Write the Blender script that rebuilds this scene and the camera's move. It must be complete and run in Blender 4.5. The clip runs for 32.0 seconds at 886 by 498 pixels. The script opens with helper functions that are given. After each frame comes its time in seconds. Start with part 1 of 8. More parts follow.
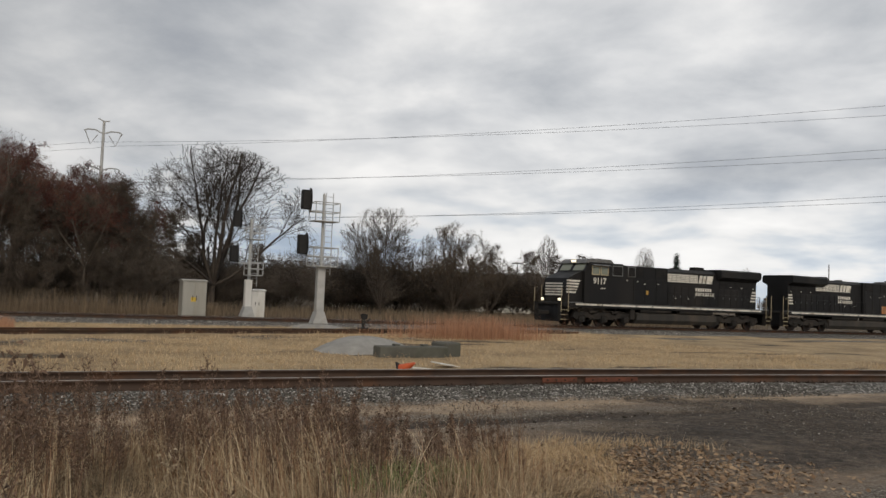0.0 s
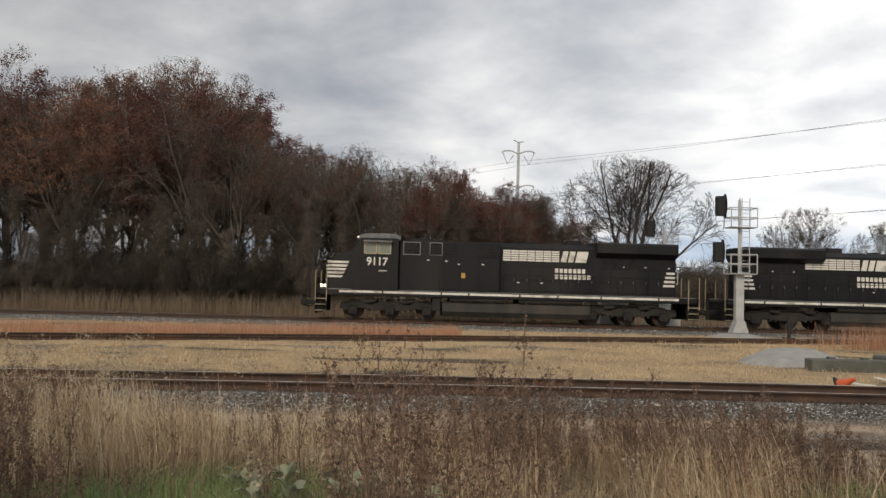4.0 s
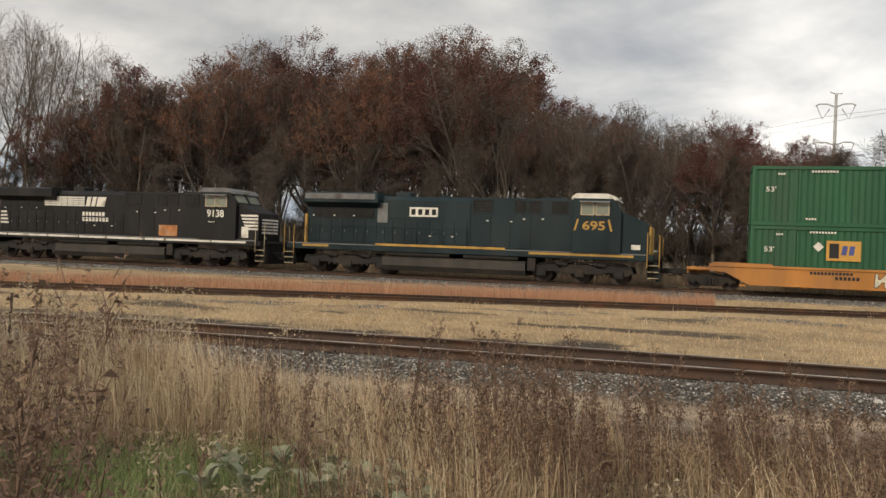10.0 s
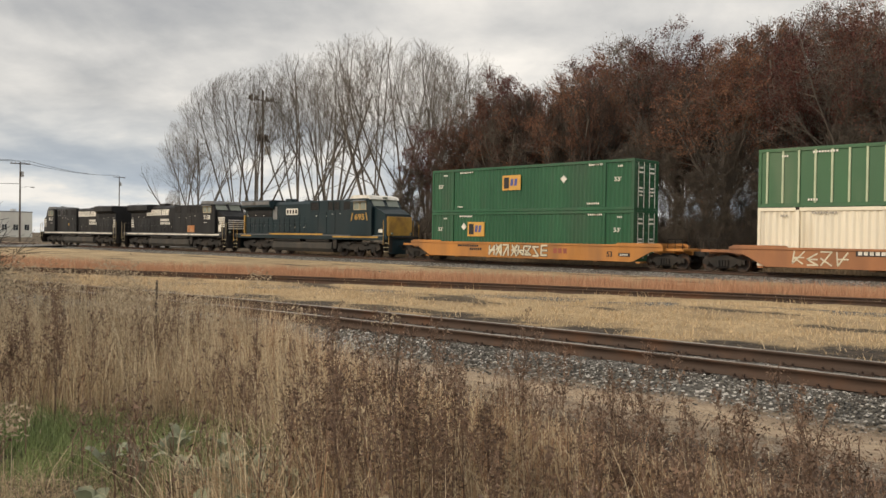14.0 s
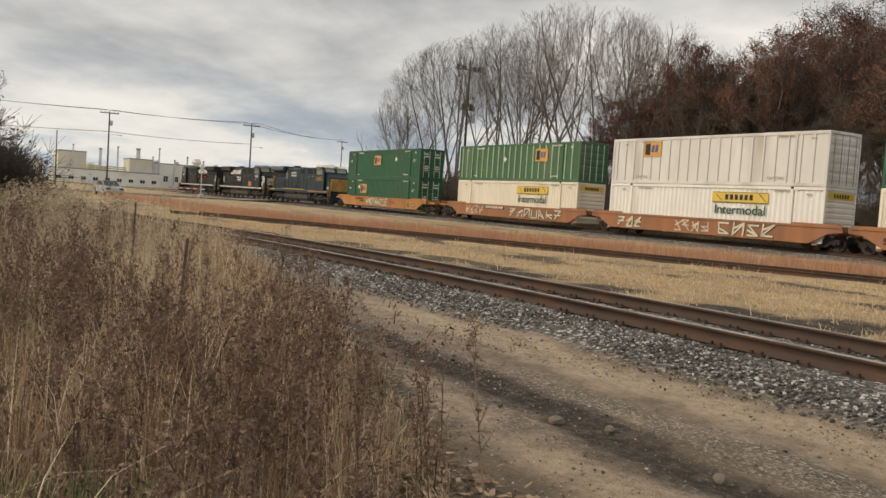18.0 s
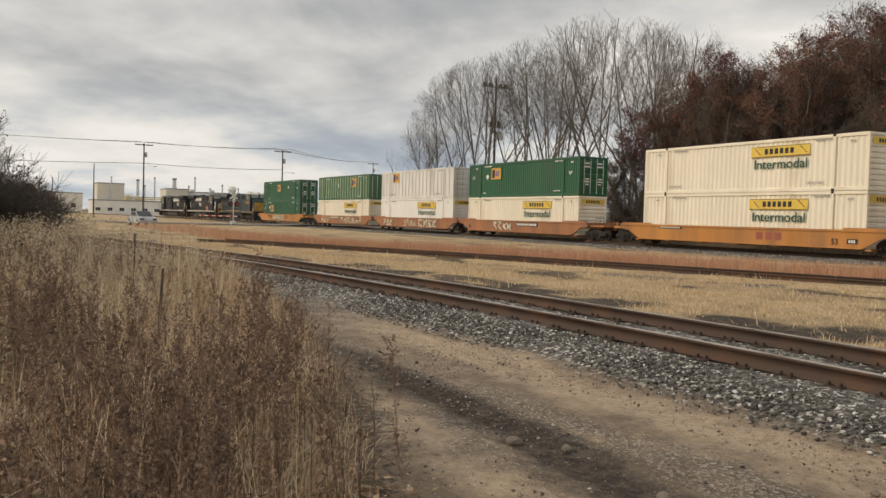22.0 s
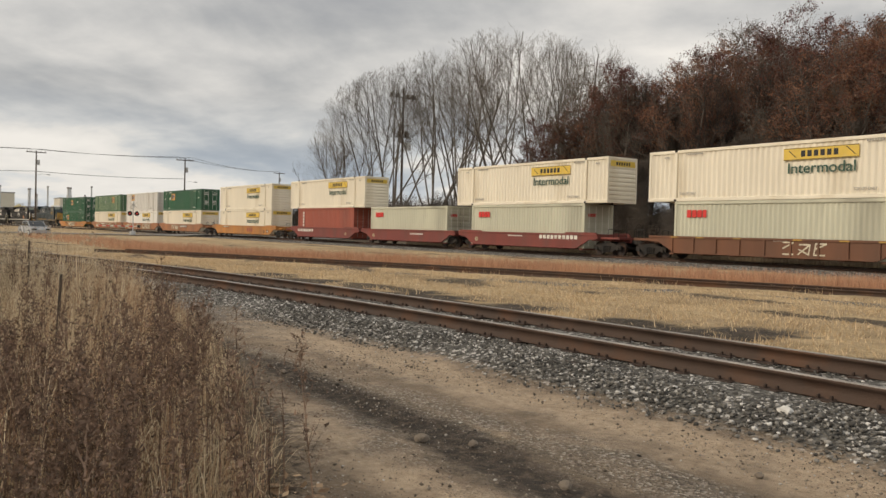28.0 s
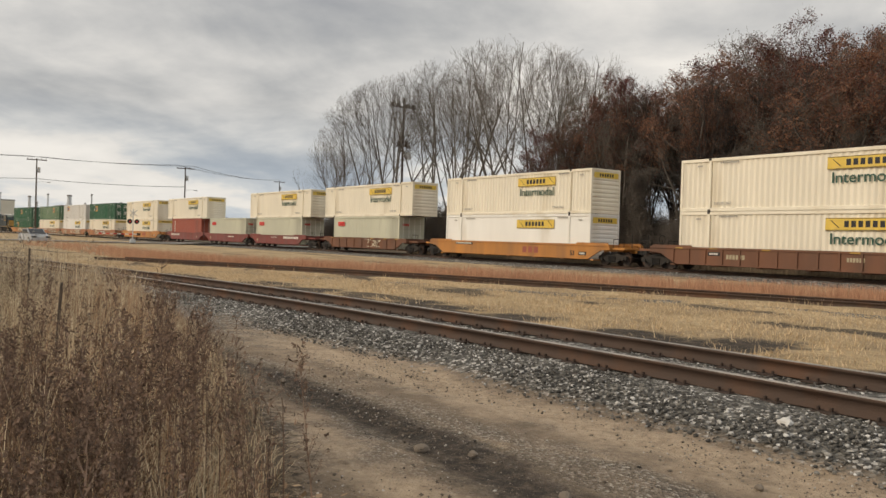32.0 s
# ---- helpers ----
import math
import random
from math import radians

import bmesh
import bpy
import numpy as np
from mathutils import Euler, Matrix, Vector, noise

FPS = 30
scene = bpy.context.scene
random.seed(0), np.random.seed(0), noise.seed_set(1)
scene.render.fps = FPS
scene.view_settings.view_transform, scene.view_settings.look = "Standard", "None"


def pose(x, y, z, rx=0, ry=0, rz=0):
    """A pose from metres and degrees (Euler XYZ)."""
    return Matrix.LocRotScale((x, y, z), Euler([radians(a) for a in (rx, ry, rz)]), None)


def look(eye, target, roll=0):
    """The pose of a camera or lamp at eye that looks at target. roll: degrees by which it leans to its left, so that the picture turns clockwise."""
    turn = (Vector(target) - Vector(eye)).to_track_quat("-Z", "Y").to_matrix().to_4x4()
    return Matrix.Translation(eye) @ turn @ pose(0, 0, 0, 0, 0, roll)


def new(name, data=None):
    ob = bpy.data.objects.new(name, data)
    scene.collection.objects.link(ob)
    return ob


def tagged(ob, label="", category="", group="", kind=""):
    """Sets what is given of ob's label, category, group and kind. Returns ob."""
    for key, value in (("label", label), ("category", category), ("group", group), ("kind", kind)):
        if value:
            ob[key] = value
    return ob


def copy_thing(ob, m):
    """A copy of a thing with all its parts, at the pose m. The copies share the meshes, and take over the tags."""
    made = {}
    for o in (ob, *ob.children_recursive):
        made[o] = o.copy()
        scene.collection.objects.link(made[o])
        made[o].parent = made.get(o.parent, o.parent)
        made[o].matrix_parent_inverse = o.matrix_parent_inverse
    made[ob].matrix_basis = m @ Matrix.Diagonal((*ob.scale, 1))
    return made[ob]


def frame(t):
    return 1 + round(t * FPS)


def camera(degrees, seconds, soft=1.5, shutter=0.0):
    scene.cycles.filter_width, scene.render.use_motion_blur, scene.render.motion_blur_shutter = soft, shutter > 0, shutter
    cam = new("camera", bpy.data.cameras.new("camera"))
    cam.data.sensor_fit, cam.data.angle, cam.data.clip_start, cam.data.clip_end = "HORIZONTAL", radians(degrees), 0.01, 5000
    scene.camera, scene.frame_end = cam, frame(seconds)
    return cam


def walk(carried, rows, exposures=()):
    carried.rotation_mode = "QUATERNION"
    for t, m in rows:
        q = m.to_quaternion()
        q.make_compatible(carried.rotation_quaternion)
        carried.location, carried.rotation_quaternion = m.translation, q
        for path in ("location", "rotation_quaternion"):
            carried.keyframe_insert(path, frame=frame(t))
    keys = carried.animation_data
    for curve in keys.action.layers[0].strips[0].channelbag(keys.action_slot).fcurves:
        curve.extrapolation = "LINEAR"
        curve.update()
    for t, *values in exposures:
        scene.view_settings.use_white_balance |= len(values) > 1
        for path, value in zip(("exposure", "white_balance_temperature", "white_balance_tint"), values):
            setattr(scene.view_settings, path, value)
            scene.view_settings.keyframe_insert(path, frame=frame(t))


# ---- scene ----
import functools

# camera: carried by hand, a few steps towards the near track
EXPOSURES = [(0.0, -0.78, 6450, 10), (2.0, -0.72, 6450, 10), (4.0, -0.36, 6500, 10), (6.5, -0.02, 6700, 10), (8.0, -0.06, 6800, 10), (9.5, -0.16, 6850, 10), (10.2, -0.10, 6870, 10), (11.0, 0.22, 6900, 10), (12.0, 0.12, 6950, 10), (13.0, 0.06, 6950, 10), (15.0, 0.0, 6950, 10), (18.0, -0.11, 6900, 10), (32.0, -0.12, 6900, 10)]
cam = camera(55.60, 32.0, shutter=0.0)
walk(cam, [
    (0.0, pose(-9.392, -45.759, 1.555, 93.319, -2.350, -29.981)),
    (0.5, pose(-9.432, -45.783, 1.563, 93.682, -2.625, -26.264)),
    (1.0, pose(-9.459, -45.798, 1.567, 93.604, -2.354, -24.948)),
    (1.5, pose(-9.465, -45.808, 1.570, 93.227, -1.804, -24.852)),
    (2.0, pose(-9.508, -45.851, 1.570, 92.861, -1.965, -23.533)),
    (2.5, pose(-9.562, -45.858, 1.589, 92.659, -2.096, -19.904)),
    (3.0, pose(-9.635, -45.913, 1.614, 92.502, -1.963, -15.063)),
    (3.5, pose(-9.775, -46.119, 1.670, 92.542, -1.814, -9.298)),
    (4.0, pose(-9.926, -46.389, 1.687, 92.814, -1.575, -2.593)),
    (4.5, pose(-10.117, -46.494, 1.728, 92.811, -2.107, 3.573)),
    (6.5, pose(-9.996, -46.611, 1.689, 91.172, -2.537, 13.330)),
    (7.0, pose(-9.700, -46.329, 1.668, 90.740, -1.721, 8.573)),
    (7.5, pose(-9.390, -46.179, 1.656, 90.698, -2.070, 6.581)),
    (8.0, pose(-9.025, -45.915, 1.693, 89.905, -3.266, 6.392)),
    (8.5, pose(-8.730, -45.416, 1.672, 89.828, -3.033, 8.871)),
    (9.0, pose(-8.385, -45.099, 1.645, 90.282, -3.242, 13.293)),
    (9.5, pose(-8.043, -44.699, 1.635, 90.627, -3.247, 16.452)),
    (10.0, pose(-7.728, -44.237, 1.628, 89.892, -2.078, 17.666)),
    (10.5, pose(-7.364, -43.846, 1.594, 88.519, -2.439, 18.650)),
    (11.0, pose(-7.025, -43.422, 1.546, 87.801, -2.999, 18.552)),
    (11.5, pose(-6.707, -42.958, 1.543, 87.788, -3.196, 17.249)),
    (12.0, pose(-6.346, -42.588, 1.520, 87.948, -2.423, 21.396)),
    (12.5, pose(-6.124, -42.168, 1.510, 89.523, -1.288, 30.910)),
    (13.0, pose(-5.853, -41.902, 1.490, 90.556, -1.416, 39.481)),
    (13.5, pose(-5.513, -41.694, 1.504, 89.669, -0.889, 45.456)),
    (14.0, pose(-5.079, -41.554, 1.527, 89.240, -0.836, 44.949)),
    (14.5, pose(-4.483, -41.323, 1.521, 89.051, -2.717, 43.136)),
    (15.0, pose(-3.847, -41.036, 1.540, 87.907, -4.473, 44.655)),
    (15.5, pose(-3.385, -40.685, 1.512, 87.772, -3.364, 48.821)),
    (17.5, pose(-2.212, -39.071, 1.237, 88.067, -3.587, 58.256)),
    (18.0, pose(-1.996, -38.825, 1.225, 86.808, -3.752, 59.892)),
    (18.5, pose(-1.831, -38.570, 1.250, 86.610, -3.221, 62.342)),
    (19.0, pose(-1.729, -38.354, 1.266, 86.757, -2.370, 65.943)),
    (19.5, pose(-1.622, -38.289, 1.293, 86.922, -2.899, 66.929)),
    (20.0, pose(-1.675, -38.256, 1.293, 87.340, -2.544, 66.189)),
    (20.5, pose(-1.686, -38.266, 1.290, 87.824, -3.098, 64.027)),
    (21.0, pose(-1.694, -38.261, 1.290, 88.009, -3.173, 62.344)),
    (21.5, pose(-1.686, -38.280, 1.291, 88.200, -2.852, 62.230)),
    (22.0, pose(-1.704, -38.276, 1.279, 87.941, -1.594, 62.256)),
    (22.5, pose(-1.692, -38.297, 1.254, 86.934, -1.196, 62.001)),
    (23.0, pose(-1.671, -38.307, 1.247, 87.552, -1.449, 61.123)),
    (23.5, pose(-1.642, -38.323, 1.249, 89.046, -1.059, 59.726)),
    (24.0, pose(-1.600, -38.325, 1.221, 88.455, -0.115, 57.324)),
    (24.5, pose(-1.607, -38.320, 1.219, 87.546, -0.832, 55.404)),
    (25.0, pose(-1.601, -38.330, 1.221, 87.938, -1.707, 55.230)),
    (25.5, pose(-1.615, -38.328, 1.218, 88.493, -1.744, 55.409)),
    (27.5, pose(-1.603, -38.334, 1.219, 88.611, -1.396, 56.070)),
    (28.0, pose(-1.603, -38.331, 1.216, 88.803, -1.482, 55.990)),
    (28.5, pose(-1.599, -38.334, 1.216, 88.949, -1.547, 55.636)),
    (29.0, pose(-1.598, -38.337, 1.219, 89.154, -1.451, 55.538)),
    (29.5, pose(-1.601, -38.334, 1.219, 89.252, -1.257, 55.388)),
    (30.0, pose(-1.595, -38.333, 1.222, 89.150, -1.107, 55.088)),
    (30.5, pose(-1.601, -38.331, 1.216, 89.124, -1.294, 55.064)),
    (31.0, pose(-1.598, -38.340, 1.218, 89.105, -1.419, 55.208)),
    (31.5, pose(-1.604, -38.333, 1.217, 89.282, -1.598, 55.570)),
    (32.0, pose(-1.600, -38.342, 1.222, 89.442, -1.754, 55.969)),
], exposures=EXPOSURES)

# ---- world and sun: broken overcast, brighter behind the viewer ----
SUN_AZ, SUN_EL = radians(200), radians(32)          # azimuth clockwise from +y, elevation
world = bpy.data.worlds.new("sky")
scene.world = world
world.use_nodes = True
wt = world.node_tree
wt.nodes.clear()


def wnode(kind):
    return wt.nodes.new(kind)


def wmath(op, a, b=None, clamp=False):
    n = wnode("ShaderNodeMath")
    n.operation, n.use_clamp = op, clamp
    for i, v in enumerate((a, b)):
        if v is None:
            continue
        if isinstance(v, (int, float)):
            n.inputs[i].default_value = v
        else:
            wt.links.new(v, n.inputs[i])
    return n.outputs[0]


def wramp(fac, stops):
    n = wnode("ShaderNodeValToRGB")
    while len(n.color_ramp.elements) < len(stops):
        n.color_ramp.elements.new(0.5)
    for e, (p, c) in zip(n.color_ramp.elements, stops):
        e.position, e.color = p, (*c, 1)
    wt.links.new(fac, n.inputs[0])
    return n.outputs[0]


coord = wnode("ShaderNodeTexCoord")
sep = wnode("ShaderNodeSeparateXYZ")
wt.links.new(coord.outputs["Generated"], sep.inputs[0])
up = wmath("MAXIMUM", sep.outputs[2], 0.0)
lift = wmath("ADD", up, 0.22)
plane = wnode("ShaderNodeCombineXYZ")
wt.links.new(wmath("DIVIDE", sep.outputs[0], lift), plane.inputs[0])
wt.links.new(wmath("DIVIDE", sep.outputs[1], lift), plane.inputs[1])


def wnoise(scale, detail, rough, loc, distortion=0.0):
    m = wnode("ShaderNodeMapping")
    m.inputs["Location"].default_value = loc
    m.inputs["Rotation"].default_value = (0, 0, radians(48))
    wt.links.new(plane.outputs[0], m.inputs[0])
    n = wnode("ShaderNodeTexNoise")
    n.inputs["Scale"].default_value, n.inputs["Detail"].default_value = scale, detail
    n.inputs["Roughness"].default_value, n.inputs["Distortion"].default_value = rough, distortion
    wt.links.new(m.outputs[0], n.inputs["Vector"])
    return n.outputs[0]


big = wnoise(0.58, 5.0, 0.50, (3.1, 1.7, 0.0), 0.10)
small = wnoise(1.75, 9.0, 0.55, (7.3, 2.2, 0.0), 0.15)
cover = wmath("ADD", wmath("MULTIPLY", big, 0.52), wmath("MULTIPLY", small, 0.48))
clouds = wramp(cover, [(0.36, (0.37, 0.39, 0.43)), (0.44, (0.52, 0.535, 0.555)), (0.51, (0.69, 0.695, 0.70)), (0.60, (0.93, 0.915, 0.89))])
# thin blue-grey openings low on the horizon
sky = wnode("ShaderNodeTexSky")
sky.sky_type, sky.sun_disc = "NISHITA", False
sky.sun_elevation, sky.sun_rotation = SUN_EL, SUN_AZ
sky.altitude, sky.air_density, sky.dust_density = 200, 1.0, 2.0
sky_bg = wnode("ShaderNodeBackground")
sky_bg.inputs[1].default_value = 0.06
wt.links.new(sky.outputs[0], sky_bg.inputs[0])
cloud_bg = wnode("ShaderNodeBackground")
# the cover is thinner, and so brighter, to one side
thin = wmath("ADD", wmath("MULTIPLY", sep.outputs[0], 0.77), wmath("MULTIPLY", sep.outputs[1], 0.64))
thin = wmath("MAXIMUM", wmath("SUBTRACT", thin, 0.30), 0.0)
wt.links.new(wmath("ADD", wmath("MULTIPLY", thin, 1.20), 1.04), cloud_bg.inputs[1])
# a bright pale band low over the horizon
haze = wnode("ShaderNodeMix")
haze.data_type = "RGBA"
low_sky = wnode("ShaderNodeMapRange")
wt.links.new(up, low_sky.inputs[0])
for i, value in enumerate((0.03, 0.15, 0.80, 0.0)):
    low_sky.inputs[i + 1].default_value = value
wt.links.new(low_sky.outputs[0], haze.inputs[0])
wt.links.new(clouds, haze.inputs[6])
wt.links.new(wramp(cover, [(0.42, (0.42, 0.53, 0.68)), (0.50, (0.68, 0.74, 0.80)), (0.54, (0.90, 0.89, 0.87))]), haze.inputs[7])
wt.links.new(haze.outputs[2], cloud_bg.inputs[0])
mixer = wnode("ShaderNodeMixShader")
wt.links.new(wmath("ADD", wmath("MULTIPLY", cover, 0.5), 0.66, clamp=True), mixer.inputs[0])
wt.links.new(sky_bg.outputs[0], mixer.inputs[1])
wt.links.new(cloud_bg.outputs[0], mixer.inputs[2])
out = wnode("ShaderNodeOutputWorld")
wt.links.new(mixer.outputs[0], out.inputs[0])

sun = new("sun", bpy.data.lights.new("sun", "SUN"))
sun.data.energy, sun.data.angle, sun.data.color = 2.25, radians(9), (1.0, 0.87, 0.70)
sun_dir = Vector((math.sin(SUN_AZ) * math.cos(SUN_EL), math.cos(SUN_AZ) * math.cos(SUN_EL), math.sin(SUN_EL)))
sun.matrix_world = look(sun_dir * 100, (0, 0, 0))

# ---- materials ----
def material(name, color, rough=0.8, metal=0.0, vary=0.25, scale=3.0, fine=40.0, bump=0.2, dirt=None, dirt_amount=0.0,
             island=0.0, objrand=0.0, streak=False, emit=None):
    """A paint, metal or soil: base colour varied at two scales, stains of a second colour, and a fine relief."""
    m = bpy.data.materials.new(name)
    m.use_nodes = True
    nt = m.node_tree
    b = nt.nodes["Principled BSDF"]
    b.inputs["Roughness"].default_value = rough
    b.inputs["Metallic"].default_value = metal
    tc = nt.nodes.new("ShaderNodeTexCoord")
    mp = nt.nodes.new("ShaderNodeMapping")
    mp.inputs["Scale"].default_value = (1, 1, 0.22) if streak else (1, 1, 1)
    nt.links.new(tc.outputs["Object"], mp.inputs[0])

    def tex(sc, detail=4.0):
        n = nt.nodes.new("ShaderNodeTexNoise")
        n.inputs["Scale"].default_value, n.inputs["Detail"].default_value = sc, detail
        nt.links.new(mp.outputs[0], n.inputs["Vector"])
        return n.outputs[0]

    def mix(fac, a, c, mode="MIX"):
        n = nt.nodes.new("ShaderNodeMix")
        n.data_type, n.blend_type = "RGBA", mode
        if isinstance(fac, float):
            n.inputs[0].default_value = fac
        else:
            nt.links.new(fac, n.inputs[0])
        for i, v in ((6, a), (7, c)):
            if isinstance(v, tuple):
                n.inputs[i].default_value = (*v, 1)
            else:
                nt.links.new(v, n.inputs[i])
        return n.outputs[2]

    def rng(v, lo, hi, to_lo, to_hi):
        n = nt.nodes.new("ShaderNodeMapRange")
        nt.links.new(v, n.inputs[0])
        for i, k in enumerate((lo, hi, to_lo, to_hi)):
            n.inputs[i + 1].default_value = k
        return n.outputs[0]

    coarse, grain = tex(scale), tex(fine, 3.0)
    dark = tuple(c * (1 - vary) for c in color)
    lite = tuple(min(1.0, c * (1 + vary)) for c in color)
    col = mix(rng(coarse, 0.3, 0.7, 0, 1), dark, lite)
    col = mix(rng(grain, 0.25, 0.75, 0, 0.6 * vary), col, tuple(c * 0.55 for c in color))
    if dirt is not None:
        st = tex(scale * 0.6, 6.0)
        col = mix(rng(st, 0.62 - 0.35 * dirt_amount, 0.78 - 0.2 * dirt_amount, 0, 0.85), col, dirt)
    if island:
        g = nt.nodes.new("ShaderNodeNewGeometry")
        h = nt.nodes.new("ShaderNodeHueSaturation")
        nt.links.new(rng(g.outputs["Random Per Island"], 0, 1, 1 - island, 1 + island), h.inputs["Value"])
        nt.links.new(col, h.inputs["Color"])
        col = h.outputs[0]
    if objrand:
        g = nt.nodes.new("ShaderNodeObjectInfo")
        h = nt.nodes.new("ShaderNodeHueSaturation")
        nt.links.new(rng(g.outputs["Random"], 0, 1, 1 - objrand, 1 + objrand), h.inputs["Value"])
        nt.links.new(col, h.inputs["Color"])
        col = h.outputs[0]
    nt.links.new(col, b.inputs["Base Color"])
    nt.links.new(rng(coarse, 0.3, 0.7, max(0.05, rough - 0.12), min(1, rough + 0.12)), b.inputs["Roughness"])
    if bump:
        bp = nt.nodes.new("ShaderNodeBump")
        bp.inputs["Strength"].default_value, bp.inputs["Distance"].default_value = bump, 0.02
        nt.links.new(grain, bp.inputs["Height"])
        nt.links.new(bp.outputs[0], b.inputs["Normal"])
    if emit:
        b.inputs["Emission Color"].default_value = (*emit[0], 1)
        b.inputs["Emission Strength"].default_value = emit[1]
    return m


RUST, GRIME = (0.10, 0.045, 0.02), (0.05, 0.04, 0.03)


# ---- mesh building ----
class MB:
    """Collects vertices and faces of one mesh."""

    def __init__(self):
        self.v, self.f = [], []

    def quad(self, a, b, c, d):
        n = len(self.v)
        self.v += [a, b, c, d]
        self.f.append((n, n + 1, n + 2, n + 3))
        return self

    def poly(self, pts):
        n = len(self.v)
        self.v += list(pts)
        self.f.append(tuple(range(n, n + len(pts))))
        return self

    def box(self, x0, x1, y0, y1, z0, z1, c=0.0):
        """A box; c: the width of its chamfered edges."""
        n = len(self.v)
        if c <= 0:
            self.v += [(x, y, z) for x in (x0, x1) for y in (y0, y1) for z in (z0, z1)]
            self.f += [tuple(n + i for i in q) for q in ((0, 1, 3, 2), (4, 6, 7, 5), (0, 4, 5, 1), (2, 3, 7, 6), (0, 2, 6, 4), (1, 5, 7, 3))]
            return self
        idx = {}
        for i, (x, sx) in enumerate(((x0, 1), (x1, -1))):
            for j, (y, sy) in enumerate(((y0, 1), (y1, -1))):
                for k, (z, sz) in enumerate(((z0, 1), (z1, -1))):
                    for ax in range(3):
                        p = [x + sx * c, y + sy * c, z + sz * c]
                        p[ax] = (x, y, z)[ax]
                        idx[i, j, k, ax] = len(self.v)
                        self.v.append(tuple(p))
        g = idx
        for s in (0, 1):
            for q in (((s, 0, 0, 0), (s, 0, 1, 0), (s, 1, 1, 0), (s, 1, 0, 0)), ((0, s, 0, 1), (1, s, 0, 1), (1, s, 1, 1), (0, s, 1, 1)),
                      ((0, 0, s, 2), (0, 1, s, 2), (1, 1, s, 2), (1, 0, s, 2))):
                q = q if s == 0 else q[::-1]
                self.f.append(tuple(g[k] for k in q))
        for a in (0, 1):
            for b in (0, 1):
                self.f.append((g[0, a, b, 1], g[1, a, b, 1], g[1, a, b, 2], g[0, a, b, 2]))
                self.f.append((g[a, 0, b, 0], g[a, 1, b, 0], g[a, 1, b, 2], g[a, 0, b, 2]))
                self.f.append((g[a, b, 0, 0], g[a, b, 1, 0], g[a, b, 1, 1], g[a, b, 0, 1]))
                for k in (0, 1):
                    self.f.append((g[a, b, k, 0], g[a, b, k, 1], g[a, b, k, 2]))
        return self

    def tube(self, p0, p1, r0, r1=None, n=8, caps=True):
        """A round bar from p0 to p1."""
        r1 = r0 if r1 is None else r1
        a, b = Vector(p0), Vector(p1)
        d = (b - a).normalized()
        u = d.orthogonal().normalized()
        w = d.cross(u)
        k = len(self.v)
        for c, r in ((a, r0), (b, r1)):
            for i in range(n):
                t = 2 * math.pi * i / n
                self.v.append(tuple(c + u * (r * math.cos(t)) + w * (r * math.sin(t))))
        for i in range(n):
            j = (i + 1) % n
            self.f.append((k + i, k + j, k + n + j, k + n + i))
        if caps:
            self.f.append(tuple(k + n - 1 - i for i in range(n)))
            self.f.append(tuple(k + n + i for i in range(n)))
        return self

    def pipe(self, pts, r, n=6):
        """A bent round bar through the points, in one skin."""
        p = [Vector(q) for q in pts]
        k = len(self.v)
        for i, c in enumerate(p):
            d = (p[min(i + 1, len(p) - 1)] - p[max(i - 1, 0)]).normalized()
            ref = Vector((0, 0, 1)) if abs(d.z) < 0.9 else Vector((1, 0, 0))
            if i and 0.6 < abs(d.z) < 0.98:
                ref = u - d * u.dot(d)
            u = (ref - d * ref.dot(d)).normalized()
            w = d.cross(u)
            for j in range(n):
                t = 2 * math.pi * j / n
                self.v.append(tuple(c + u * (r * math.cos(t)) + w * (r * math.sin(t))))
        for i in range(len(p) - 1):
            for j in range(n):
                a, b = k + i * n + j, k + i * n + (j + 1) % n
                self.f.append((a, b, b + n, a + n))
        self.f.append(tuple(k + n - 1 - j for j in range(n)))
        self.f.append(tuple(k + (len(p) - 1) * n + j for j in range(n)))
        return self

    def prism(self, outline, y0, y1, axis="y"):
        """An outline of (x, z) pushed from y0 to y1 (or of (y, z) pushed along x)."""
        n, k = len(outline), len(self.v)
        for y in (y0, y1):
            for a, b in outline:
                self.v.append((a, y, b) if axis == "y" else (y, a, b))
        for i in range(n):
            j = (i + 1) % n
            self.f.append((k + i, k + j, k + n + j, k + n + i))
        self.f.append(tuple(k + n - 1 - i for i in range(n)))
        self.f.append(tuple(k + n + i for i in range(n)))
        return self

    def mesh(self, name, mat, smooth=False):
        me = bpy.data.meshes.new(name)
        me.from_pydata(self.v, [], self.f)
        bm = bmesh.new()
        bm.from_mesh(me)
        bmesh.ops.recalc_face_normals(bm, faces=bm.faces)
        bm.to_mesh(me)
        bm.free()
        if mat:
            me.materials.append(mat)
        if smooth:
            me.polygons.foreach_set("use_smooth", [True] * len(me.polygons))
        return me


def part(name, mb, mat, parent, label="", smooth=False):
    """One mesh object under a thing or under a part."""
    data = mb.mesh(name, mat, smooth) if isinstance(mb, MB) else mb
    ob = new(name, data)
    ob.parent = parent
    if label:
        tagged(ob, label)
    return ob


def thing(name, label, category, m=None, group="", kind=""):
    ob = new(name)
    if m is not None:
        ob.matrix_world = m
    return tagged(ob, label, category, group, kind)


